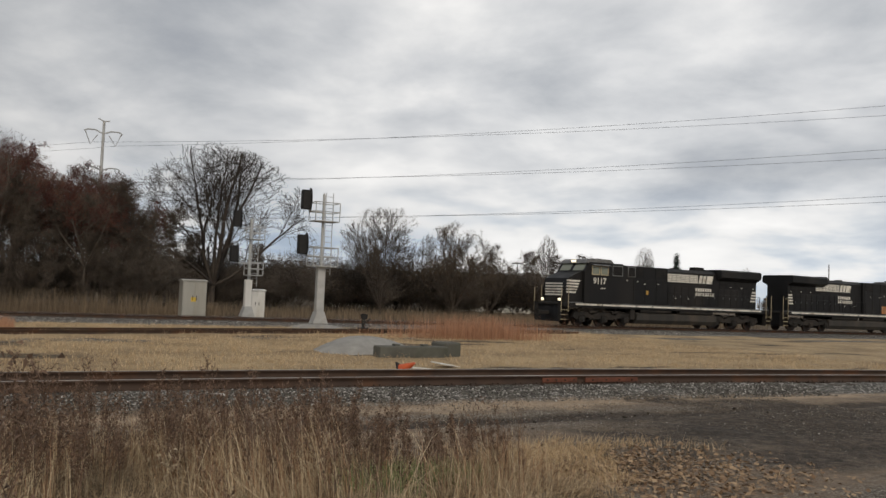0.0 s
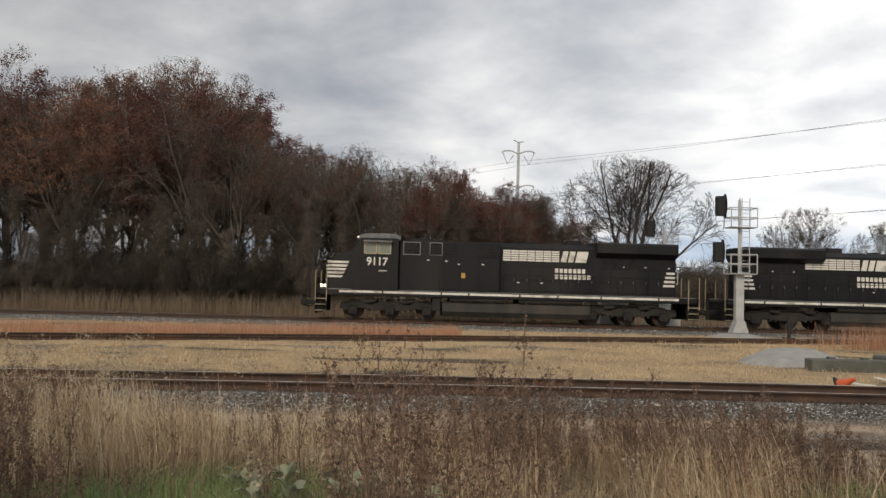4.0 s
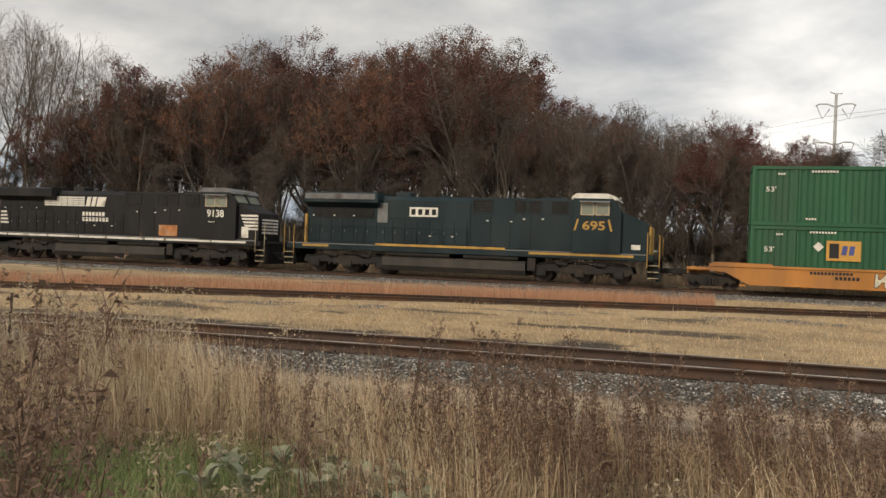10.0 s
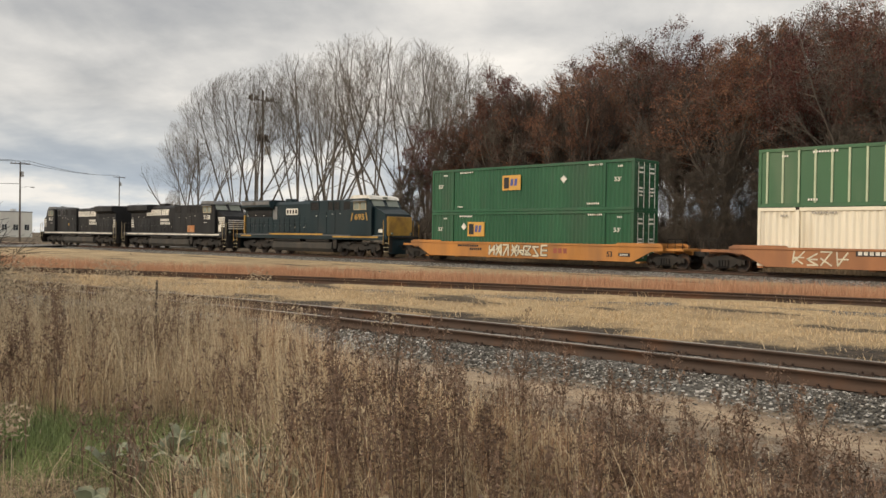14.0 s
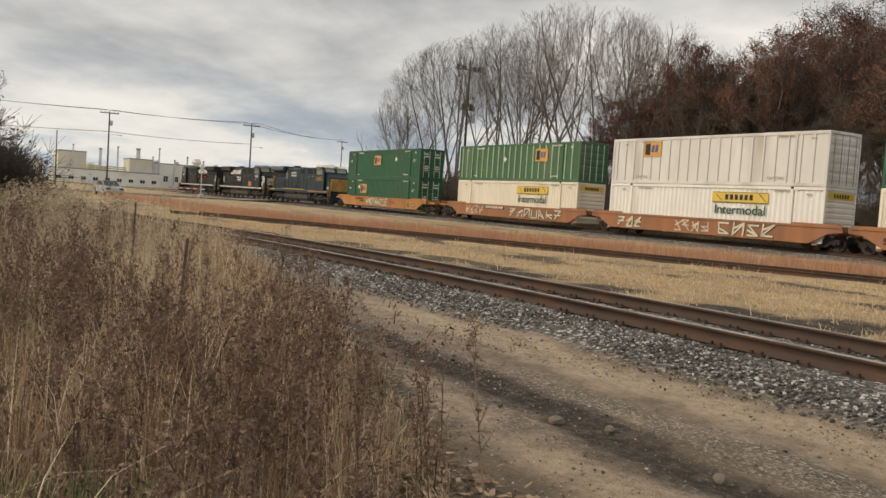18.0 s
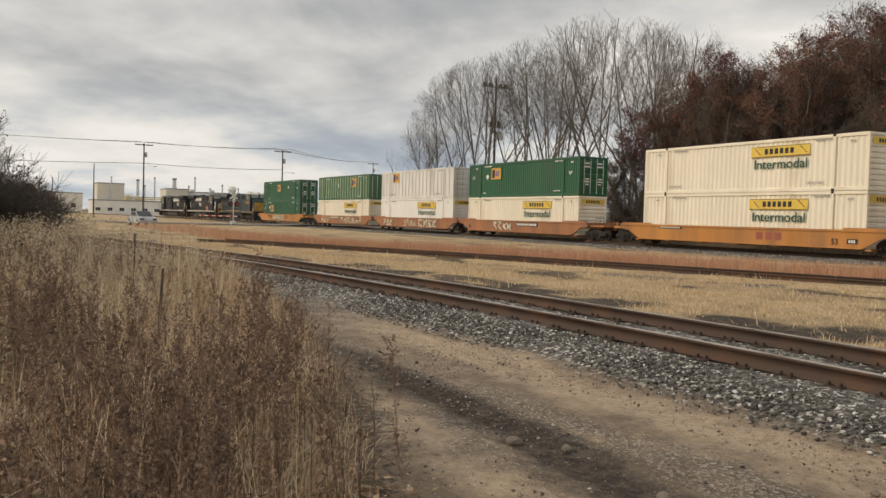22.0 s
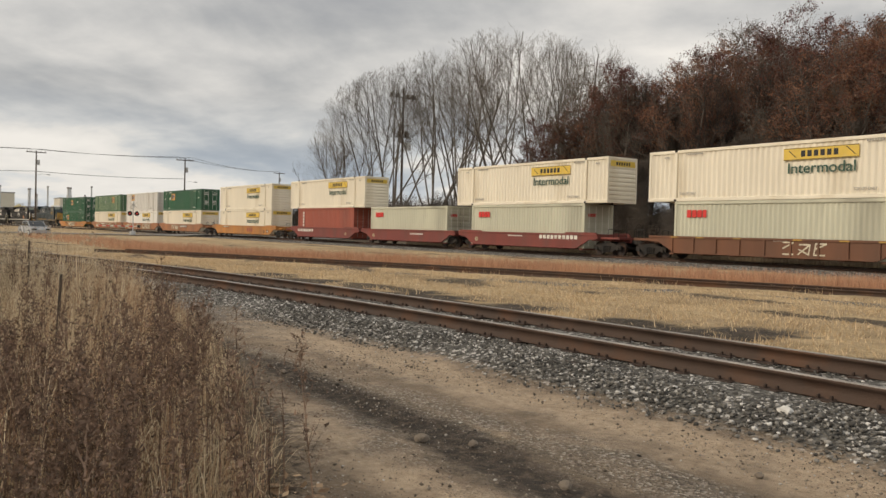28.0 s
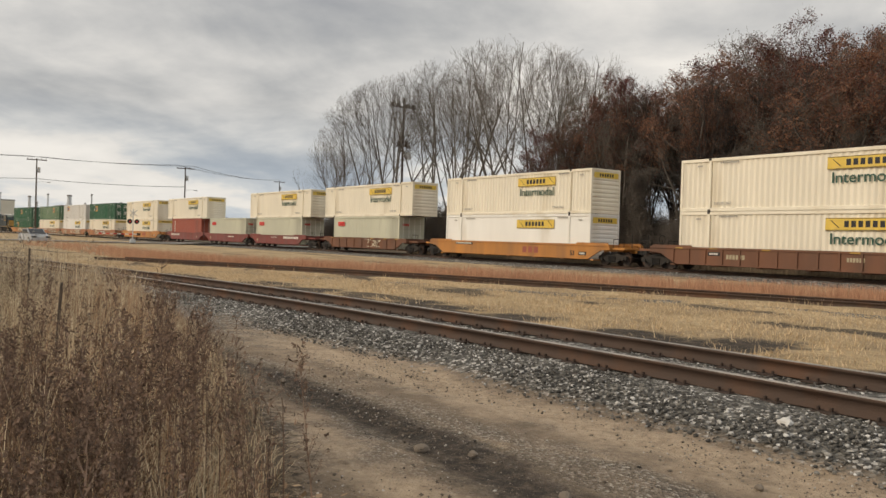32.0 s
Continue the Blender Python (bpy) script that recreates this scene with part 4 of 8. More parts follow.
            for a in (x - 0.04, x + 0.55):
                part("step_side", MB().box(a, a + 0.03, min(e * 1.22, e * 1.5), max(e * 1.22, e * 1.5), 0.38, 1.6), under_grey, steps)
            hr = MB()
            hr.pipe([(x - 0.02, e * 1.52, 0.95), (x - 0.02, e * 1.52, 2.55), (x + 0.05, e * 1.3, 2.62)], 0.024, 6)
            hr.pipe([(x + 0.58, e * 1.52, 0.95), (x + 0.58, e * 1.52, 2.75)], 0.024, 6)
            part("grab_rail", hr, rail_paint if scheme == "black" else yellow_paint, steps)
        pts = [(-0.5 + k * 1.6, e * 1.44, 2.62) for k in range(7)]
        hand = part("handrail", MB().pipe([pts[0], pts[-1]], 0.018, 5), paint, t)
        for p in pts:
            part("stanchion", MB().tube((p[0], p[1], 1.6), p, 0.018, n=5), paint, hand)
    part("front_platform", MB().box(-10.55, -10.0, -1.2, 1.2, 1.42, 1.56, 0.02), under_grey, t)
    part("rear_platform", MB().box(9.25, 10.4, -1.2, 1.2, 1.42, 1.56, 0.02), under_grey, t)
    part("pilot", MB().prism([(-10.62, 0.28), (-10.42, 1.42), (-10.28, 1.42), (-10.40, 0.28)], -1.30, 1.30), paint, t, "snow plough pilot")
    part("rear_pilot", MB().box(10.22, 10.34, -1.25, 1.25, 0.4, 1.42, 0.02), paint, t)
    coupler(t, -10.75, -1)
    coupler(t, 10.55, 1)
    # lettering and stripes on the side in view
    y_nose, y_cab, y_hood = s * 1.288, s * 1.540, s * 1.022

    def lx(a):
        return a * (1 if turn == 0 else -1)

    if scheme == "black":
        st = MB()
        for k in range(5):
            z = 2.24 + k * 0.195
            cut = 0.15 + 0.085 * k
            st.prism([(-9.98, z), (-9.98 + cut + 0.62, z), (-9.98 + cut + 0.70, z + 0.115), (-9.98, z + 0.115)], y_nose - 0.008, y_nose + 0.008)
        part("nose_stripe", st, white_paint, t, "five white speed stripes")
        st = MB()
        for k in range(4):
            st.box(8.55 + 0.12 * k * (0.5), 9.2, y_hood - 0.01, y_hood + 0.01, 2.2 + k * 0.23, 2.32 + k * 0.23)
        part("rear_stripe", st, white_paint, t)
        front = MB()
        for k in range(5):
            front.box(-10.075, -10.058, -0.95, 0.95, 2.05 + k * 0.19, 2.16 + k * 0.19)
        part("front_stripe", front, white_paint, t)
        a0 = -0.4 if turn == 0 else 5.7          # start of the striped emblem as one reads
        d = 1 if turn == 0 else -1
        xa, xb = sorted((a0 - d * 0.03, a0 + d * 3.15))
        back = part("striped_emblem", MB().box(xa, xb, y_hood - 0.004, y_hood + 0.004, 3.40, 4.03), black_paint, t, "rows of cream bars on the hood")
        bar = shared_bar()
        for k in range(5):
            for j in range(7):
                part("emblem_bar", bar, None, back).matrix_basis = pose(a0 + d * (j * 0.45 + 0.21), y_hood, 3.465 + k * 0.125)
        em = MB()
        e0 = a0 + d * 3.2
        for a, w in ((0.0, 0.30), (0.40, 0.30), (0.80, 0.62)):
            em.prism([(e0 + d * a, 3.42), (e0 + d * (a + w), 3.42), (e0 + d * (a + w + 0.14), 4.02), (e0 + d * (a + 0.14), 4.02)], y_hood - 0.011, y_hood + 0.011)
        part("emblem", em, white_paint, t, "cream slanted emblem")
        for zz, n, w in ((2.82, 7, 1.75), (2.48, 8, 2.05)):
            x0, x1 = sorted((e0 - d * 0.3, e0 - d * 0.3 + d * w))
            bars(t, "lettering_bar", x0, x1, y_hood, zz, zz + 0.24, n, white_paint, "row of cream bars", 0.28)
        decal(t, "road_number", text_mesh("road_number", road_number, 0.60, white_paint, 1.15, 0.012), -7.30 + (0.05 if turn else 0), y_cab, 3.13, s, "white road number on the cab")
        x0, x1 = sorted((-7.2, -6.75))
        bars(t, "lettering_bar", x0, x1, y_cab, 2.62, 2.68, 6, white_paint, "", 0.3)
        if turn:
            part("painted_patch", MB().box(-4.45, -3.15, s * 1.245 - 0.008, s * 1.245 + 0.008, 1.72, 2.38), patch_orange, t, "faded orange patch panel")
            part("data_plate", MB().box(-9.35, -8.9, y_nose - 0.01, y_nose + 0.01, 1.78, 2.42), white_paint, t)
        else:
            part("data_plate", MB().box(-2.7, -2.48, s * 1.245 - 0.008, s * 1.245 + 0.008, 2.38, 2.66), yellow_paint, t)
    else:
        pb_ = part("lettering_panel", MB().box(1.35, 3.0, y_hood - 0.008, y_hood + 0.008, 3.28, 3.80), white_paint, t, "white panel with dark bars")
        dm_ = MB()
        for a in (1.45, 1.85, 2.25, 2.65):
            dm_.box(a, a + 0.24, y_hood - 0.014, y_hood + 0.014, 3.38, 3.70)
        part("lettering_bar", dm_, flat_black, pb_)
        decal(t, "road_number", text_mesh("road_number", road_number, 0.62, yellow_paint, 1.15, 0.014), -7.25, y_cab, 3.0, s, "yellow road number on the cab")
        sl = MB()
        for a, d in ((-8.2, 1), (-6.32, -1)):
            sl.prism([(a, 2.75), (a + 0.10, 2.75), (a + 0.10 + d * 0.16, 3.35), (a + d * 0.16, 3.35)], y_cab - 0.008, y_cab + 0.008)
        part("cab_slash", sl, yellow_paint, t)
        part("nose_end", MB().box(-10.12, -10.02, -1.25, 1.25, 1.62, 3.05, 0.03), yellow_paint, t, "yellow nose end")
        part("rear_post", MB().box(9.2, 9.36, s * 1.05 - 0.1, s * 1.05 + 0.1, 1.6, 3.3, 0.02), yellow_paint, t)
        part("data_plate", MB().box(-9.6, -9.15, y_nose - 0.01, y_nose + 0.01, 1.85, 2.1), white_paint, t)
        part("pale_hood_panel", MB().box(4.3, 4.9, s * 1.03 - 0.012, s * 1.03 + 0.012, 2.9, 4.0), roof_grey, t, "pale upright panel on the hood")
    TRAIN.append((t, u, 0.0, turn))
    return t


locomotive(63.9, 0, "black freight locomotive with white nose stripes, leading the train", black_paint, white_paint, "9117", "black")
locomotive(86.2, 180, "black freight locomotive with an orange patch, running backwards", black_paint, white_paint, "9138", "black")
locomotive(108.5, 180, "dark teal freight locomotive with yellow sill and white cab roof", teal_paint, yellow_paint, "695", "teal")

# ---- containers ----
cream_paint = material("cream_white_container_paint", (0.78, 0.725, 0.60), 0.5, 0, 0.06, 0.7, 25, 0.05, (0.60, 0.52, 0.38), 0.18, streak=True)
white_box = material("plain_white_container_paint", (0.80, 0.79, 0.75), 0.45, 0, 0.05, 0.7, 25, 0.04, (0.60, 0.55, 0.45), 0.15, streak=True)
dull_white = material("dull_white_container_paint", (0.66, 0.65, 0.62), 0.55, 0, 0.08, 0.7, 25, 0.05, (0.40, 0.36, 0.30), 0.22, streak=True)
green_paint = material("bright_green_container_paint", (0.016, 0.098, 0.044), 0.45, 0, 0.18, 0.6, 25, 0.05, (0.035, 0.085, 0.048), 0.34, streak=True)
green_old = material("faded_green_container_paint", (0.042, 0.125, 0.058), 0.55, 0, 0.15, 0.6, 25, 0.05, (0.10, 0.16, 0.09), 0.3, streak=True)
sage_paint = material("grey_green_container_paint", (0.53, 0.53, 0.42), 0.55, 0, 0.08, 0.5, 25, 0.05, (0.30, 0.29, 0.23), 0.22, streak=True)
red_box = material("brick_red_container_paint", (0.33, 0.085, 0.055), 0.55, 0, 0.14, 0.6, 25, 0.05, (0.22, 0.07, 0.05), 0.3, streak=True)
pale_rib = material("pale_green_rib_paint", (0.45, 0.52, 0.36), 0.6, 0, 0.15, 1.0, 25, 0.05)
sign_yellow = material("yellow_sign_vinyl", (0.66, 0.46, 0.075), 0.5, 0, 0.10, 2, 30, 0.02, (0.60, 0.48, 0.20), 0.32)
sign_green = material("dark_green_lettering", (0.020, 0.075, 0.050), 0.5, 0, 0.15)
sign_black = material("black_lettering", (0.012, 0.012, 0.014), 0.5, 0, 0.2)
sign_orange = material("orange_logo_panel", (0.60, 0.33, 0.07), 0.5, 0, 0.12)
sign_blue = material("blue_logo_shape", (0.07, 0.09, 0.28), 0.5, 0, 0.12)
sign_red = material("red_logo_shape", (0.62, 0.035, 0.03), 0.5, 0, 0.1)
faint_grey = material("faint_stencil_grey", (0.38, 0.36, 0.32), 0.6, 0, 0.1)
MESHES = {}


def shared(key, make):
    if key not in MESHES:
        MESHES[key] = make()
    return MESHES[key]


def corrugated(length, h, pitch, depth, mat, smooth_side=False):
    """A wall panel in the x-z plane, facing -y, with upright folds."""
    xs, ys = [], []
    x = -length / 2
    while x < length / 2 - 1e-6:
        for a, d in ((0.0, 0), (0.42, 0), (0.5, 1), (0.92, 1)):
            if x + a * pitch < length / 2:
                xs.append(x + a * pitch)
                ys.append(depth * d * (0 if smooth_side else 1))
        x += pitch
    xs.append(length / 2)
    ys.append(0)
    v, f = [], []
    for x, y in zip(xs, ys):
        v += [(x, y, 0), (x, y, h)]
    for i in range(len(xs) - 1):
        f.append((2 * i, 2 * i + 2, 2 * i + 3, 2 * i + 1))
    return raw_mesh("side_wall", v, f, mat)


def container(u, z, length, mat, label, style="fold", marks=()):
    """A steel container: folded walls, posts, rails, castings, doors. z: its underside above the rail."""
    t = thing("shipping_container", label, "container", group="containers on the train")
    h, w, L = 2.89, 2.6, length / 2
    pitch, depth = {"fold": (0.33, 0.045), "plain": (0.6, 0.0), "rib": (0.62, 0.0), "deep": (0.28, 0.036)}[style]
    wall = shared(("wall", length, mat.name, style), lambda: corrugated(length - 0.30, h - 0.34, pitch, depth, mat, style in ("plain", "rib")))
    for s in (-1, 1):
        ob = new("side_wall", wall)
        ob.parent = t
        ob.matrix_basis = pose(0, s * (w / 2 - 0.05), 0.18, 0, 0, 0 if s < 0 else 180)
    if style == "rib":
        rib = shared(("rib", mat.name), lambda: MB().box(-0.05, 0.05, -0.034, 0.034, 0.2, h - 0.14, 0.008).mesh("wall_rib", pale_rib if "green" in mat.name else mat))
        k = -L + 0.45
        while k < L - 0.2:
            for e in (-1, 1):
                part("wall_rib", rib, None, t).matrix_basis = pose(k, e * (w / 2 - 0.022), 0)
            k += 0.78

    def box_frame():
        mb = MB()
        for s in (-1, 1):
            y0, y1 = sorted((s * (w / 2 - 0.13), s * w / 2))
            mb.box(-L, L, y0, y1, 0.0, 0.19, 0.012)
            mb.box(-L, L, y0, y1, h - 0.17, h, 0.012)
            for x in (-L, L - 0.16):
                mb.box(x, x + 0.16, y0, y1, 0.19, h - 0.17, 0.01)
            if length > 14:
                for x in (-6.17, 6.01):
                    mb.box(x, x + 0.17, s * (w / 2 - 0.08) - 0.09, s * (w / 2 - 0.08) + 0.09, 0.19, h - 0.17, 0.01)
        for x in (-L, L - 0.14):
            mb.box(x, x + 0.14, -w / 2 + 0.13, w / 2 - 0.13, 0.0, 0.17, 0.01)
            mb.box(x, x + 0.14, -w / 2 + 0.13, w / 2 - 0.13, h - 0.15, h, 0.01)
        return mb.mesh("frame", mat)
    part("frame", shared(("frame", length, mat.name), box_frame), None, t)

    def roof():
        mb = MB()
        mb.box(-L + 0.1, L - 0.1, -w / 2 + 0.1, w / 2 - 0.1, h - 0.05, h - 0.02)
        k = -L + 0.5
        while k < L - 0.5:
            mb.box(k, k + 0.25, -w / 2 + 0.2, w / 2 - 0.2, h - 0.03, h - 0.006)
            k += 0.5
        return mb.mesh("roof", mat)
    part("roof", shared(("roof", length, mat.name), roof), None, t)

    def ridged(name, x, y0, y1, z0, z1, n, depth):
        """A wall facing +x with n level ridges, as one folded sheet with a back."""
        prof = [(x, z0)]
        step = (z1 - z0 - 0.2) / n
        for k in range(n):
            a = z0 + 0.1 + k * step
            prof += [(x, a + step * 0.1), (x + depth, a + step * 0.25), (x + depth, a + step * 0.75), (x, a + step * 0.9)]
        prof += [(x, z1), (x - 0.04, z1), (x - 0.04, z0)]
        return MB().prism(prof, y0, y1).mesh(name, mat)
    cream = mat in (cream_paint, white_box)
    if cream:
        part("front_wall", shared(("end", length, mat.name), lambda: ridged("front_wall", L - 0.06, -w / 2 + 0.1, w / 2 - 0.1, 0.1, h - 0.1, 9, 0.05)), None, t)
    else:
        for y0, y1 in ((-w / 2 + 0.14, -0.012), (0.012, w / 2 - 0.14)):
            dr = part("door", shared(("end", length, mat.name, y0), lambda: ridged("door", L - 0.05, y0, y1, 0.16, h - 0.16, 5, 0.03)), None, t)
            for y in (y0 + 0.28, y1 - 0.28):
                part("lock_rod", shared(("rod", length, y, mat.name), lambda: MB().tube((L + 0.01, y, 0.15), (L + 0.01, y, h - 0.15), 0.02, n=6).mesh("lock_rod", white_box if "green" in mat.name else faint_grey)), None, dr)
            if "bright_green" in mat.name:
                for z0, wd in ((2.35, 0.42), (2.1, 0.5), (1.2, 0.36), (1.0, 0.42), (0.8, 0.3)):
                    yc = (y0 + y1) / 2
                    part("data_mark", MB().box(L - 0.012, L + 0.004, yc - wd / 2, yc + wd / 2, z0, z0 + 0.10), white_paint, dr)
    part("rear_wall", shared(("rear", length, mat.name), lambda: MB().box(-L + 0.05, -L + 0.09, -w / 2 + 0.1, w / 2 - 0.1, 0.1, h - 0.1).mesh("rear_wall", mat)), None, t)

    def castings():
        mb = MB()
        for x in ((-6.09, 6.09) if length > 14 else (-L + 0.09, L - 0.09)):
            for s in (-1, 1):
                for z0 in (-0.004, h - 0.115):
                    mb.box(x - 0.09, x + 0.09, s * (w / 2 - 0.07) - 0.085, s * (w / 2 - 0.07) + 0.085, z0, z0 + 0.119, 0.01)
        return mb.mesh("corner_casting", under_grey if cream else mat)
    part("corner_casting", shared(("cast", length, mat.name), castings), None, t)
    y = -w / 2 - 0.012
    for m in marks:
        kind, x = m[0], m[1]
        if kind == "yellow_sign":                      # a yellow board with dark bars for its lettering
            b = part("sign_board", MB().box(x - 1.95, x + 1.95, y - 0.006, y + 0.02, 1.92, 2.52), sign_yellow, t, "yellow sign board with dark bars")
            bars(b, "lettering_bar", x - 1.0, x + 1.05, y - 0.010, 2.08, 2.38, 6, sign_black, "", 0.35)
            fr = MB()
            for z0 in (1.93, 2.485):
                fr.box(x - 1.93, x + 1.93, y - 0.012, y - 0.004, z0, z0 + 0.025)
            fr.prism([(x - 1.7, 2.4), (x - 1.3, 2.05), (x - 1.24, 2.05), (x - 1.64, 2.4)], y - 0.012, y - 0.004)
            fr.prism([(x + 1.3, 2.45), (x + 1.75, 2.05), (x + 1.81, 2.05), (x + 1.36, 2.45)], y - 0.012, y - 0.004)
            part("border", fr, sign_black, b)
            e = part("end_sign", MB().box(L - 0.004, L + 0.014, -1.08, 1.08, 2.30, 2.66), sign_yellow, t)
            mb = MB()
            for k in range(6):
                mb.box(L + 0.012, L + 0.020, -0.62 + k * 0.22, -0.48 + k * 0.22, 2.38, 2.58)
            part("lettering_bar", mb, sign_black, e)
        elif kind == "word":
            decal(t, "lettering", shared(("word", m[2], m[3]), lambda: text_mesh("lettering", m[2], 0.74, {"g": sign_green, "k": sign_black}[m[3]], 3.5, 0.007)), x, y, 1.50 if len(m) < 5 else m[4])
        elif kind == "logo":                           # an orange square with dark and blue blocks
            z0 = m[2]
            b = part("logo_panel", MB().box(x - 0.75, x + 0.75, y - 0.006, y + 0.02, z0, z0 + 0.95), sign_orange, t, "orange square with plain dark shapes")
            mb = MB()
            mb.box(x - 0.62, x - 0.20, y - 0.014, y - 0.004, z0 + 0.12, z0 + 0.82)
            part("logo_shape", mb, sign_black, b)
            mb = MB()
            for k in (-0.10, 0.22):
                mb.prism([(x + k, z0 + 0.28), (x + k + 0.22, z0 + 0.28), (x + k + 0.28, z0 + 0.72), (x + k + 0.06, z0 + 0.72)], y - 0.014, y - 0.004)
            part("logo_shape", mb, sign_blue, b)
        elif kind == "red_logo":
            mb = MB()
            for k in range(4):
                a = x + k * 0.36
                mb.box(a, a + (0.30 if k < 3 else 0.24), y - 0.006, y + 0.02, 2.0, 2.41, 0.005)
            part("logo_shape", mb, sign_red, t, "plain red logo blocks")
            mb = MB()
            for k in range(4):
                mb.box(L + 0.0, L + 0.022, -0.95 + k * 0.17, -0.84 + k * 0.17, 2.05, 2.25)
            part("logo_shape", mb, sign_red, t)
        elif kind == "column":
            mb = MB()
            for k in range(6):
                mb.box(x - 0.15, x + 0.15, y - 0.006, y + 0.02, 0.72 + k * 0.32, 0.94 + k * 0.32)
            part("lettering_bar", mb, white_paint, t, "upright column of white bars")
        elif kind == "fifty":
            for a in (-7.2, 7.0):
                decal(t, "length_mark", shared(("53", m[2]), lambda: text_mesh("length_mark", "53'", 0.34, white_paint, 0.46, 0.004)), a, y, m[2])
        elif kind == "diamond":
            z0 = m[2]
            part("placard_holder", MB().prism([(x - 0.24, z0), (x, z0 - 0.24), (x + 0.24, z0), (x, z0 + 0.24)], y - 0.006, y + 0.02), white_paint, t, "white diamond placard holder")
        elif kind == "small":
            if m[2] == "f":
                for a in (-5.2, 5.0):
                    decal(t, "lettering", shared(("lift",), lambda: text_mesh("lettering", "TOP LIFT ONLY", 0.2, faint_grey, 1.15, 0.004)), a, y, 0.42)
            for a, b, z0 in (() if m[2] == "f" else ((-5.6, 0.5, 0.30), (4.9, 0.9, 0.34))) + ( (-5.4, 1.2, 2.58), (5.0, 1.0, 2.6), (-6.9, 0.35, 2.45), (7.0, 0.35, 2.45)):
                bars(t, "stencil_bar", a, a + b, y, z0, z0 + 0.10, max(3, int(b * 8)), white_paint if m[2] == "w" else faint_grey, "", 0.35)
    TRAIN.append((t, u, z, 0))
    return t


Z1, Z2 = 0.36, 3.27
JB = (("yellow_sign", 2.7), ("word", 2.75, "Intermodal", "g"), ("small", 0, "f"))
JB_LOW = (("yellow_sign", 2.7), ("word", 2.75, "Intermodal", "g"), ("small", 0, "f"))
GREEN_LABEL = "green fifty-three foot steel container with orange logo square"
CREAM_LABEL = "cream fifty-three foot container with yellow sign board"
container(131.4, Z2, 16.15, green_paint, GREEN_LABEL, "deep", (("logo", -0.9, 1.35), ("fifty", 0, 1.75), ("diamond", 3.2, 1.9), ("small", 0, "w")))
container(131.4, Z1, 16.15, green_paint, GREEN_LABEL, "deep", (("logo", -3.9, 1.3), ("fifty", 0, 1.75), ("diamond", -5.0, 1.95), ("small", 0, "w")))
container(154.7, Z2, 16.15, green_old, "faded green container with pale outer ribs", "rib", (("logo", 3.6, 1.5), ("diamond", -1.2, 1.7), ("small", 0, "w")))
container(154.7, Z1, 16.15, cream_paint, CREAM_LABEL, "fold", JB_LOW)
container(174.3, Z2, 16.15, dull_white, "dull white container with outer ribs and small orange square", "rib", (("logo", -4.4, 1.7), ("small", 0, "f")))
container(174.3, Z1, 16.15, white_box, CREAM_LABEL, "fold", JB_LOW)
container(193.4, Z2, 16.15, green_paint, GREEN_LABEL, "deep", (("logo", -3.5, 1.5), ("fifty", 0, 1.7), ("diamond", -4.9, 1.75), ("small", 0, "w")))
container(193.4, Z1, 16.15, cream_paint, CREAM_LABEL, "fold", JB_LOW)
container(216.6, Z2, 16.15, cream_paint, CREAM_LABEL, "fold", JB)
container(216.6, Z1, 16.15, cream_paint, CREAM_LABEL, "fold", JB)
container(237.85, Z2, 16.15, cream_paint, CREAM_LABEL, "fold", JB)
container(237.85, Z1, 12.19, red_box, "brick red forty foot container with column of white bars", "deep", (("column", -4.75),))
container(253.3, Z1, 12.19, sage_paint, "grey-green forty foot container with red logo blocks", "deep", (("red_logo", -5.2),))
container(268.8, Z2, 16.15, cream_paint, CREAM_LABEL, "fold", JB)
container(268.8, Z1, 12.19, sage_paint, "grey-green forty foot container with red logo blocks", "deep", (("red_logo", -5.2),))
container(288.3, Z2, 16.15, cream_paint, CREAM_LABEL, "fold", JB)
container(288.3, Z1, 12.19, sage_paint, "grey-green forty foot container with red logo blocks", "deep", (("red_logo", -5.2),))
container(309.6, Z2, 16.15, cream_paint, CREAM_LABEL, "fold", JB)
container(309.6, Z1, 16.15, white_box, "smooth white container with yellow sign board", "plain", (("yellow_sign", 2.7), ("small", 0, "f")))
container(332.9, Z2, 16.15, cream_paint, CREAM_LABEL, "fold", JB)
container(332.9, Z1, 16.15, cream_paint, CREAM_LABEL, "fold", JB)

# ---- well cars ----
car_yellow = material("yellow_orange_well_car_paint", (0.47, 0.200, 0.045), 0.55, 0, 0.18, 0.8, 25, 0.06, (0.24, 0.115, 0.05), 0.42, streak=True)
car_rust = material("faded_rust_orange_well_car_paint", (0.34, 0.145, 0.062), 0.6, 0, 0.2, 0.8, 25, 0.08, (0.19, 0.09, 0.05), 0.4, streak=True)
car_red = material("dark_red_well_car_paint", (0.20, 0.045, 0.035), 0.55, 0, 0.18, 0.8, 25, 0.06, (0.13, 0.05, 0.04), 0.35, streak=True)
car_brown = material("brown_well_car_paint", (0.165, 0.068, 0.034), 0.6, 0, 0.22, 0.8, 25, 0.08, (0.10, 0.05, 0.03), 0.4, streak=True)
graffiti_pale = material("pale_spray_paint", (0.62, 0.57, 0.44), 0.6, 0, 0.2, 2, 25, 0.03)
graffiti_dark = material("dark_spray_paint", (0.05, 0.045, 0.04), 0.6, 0, 0.2, 2, 25, 0.03)


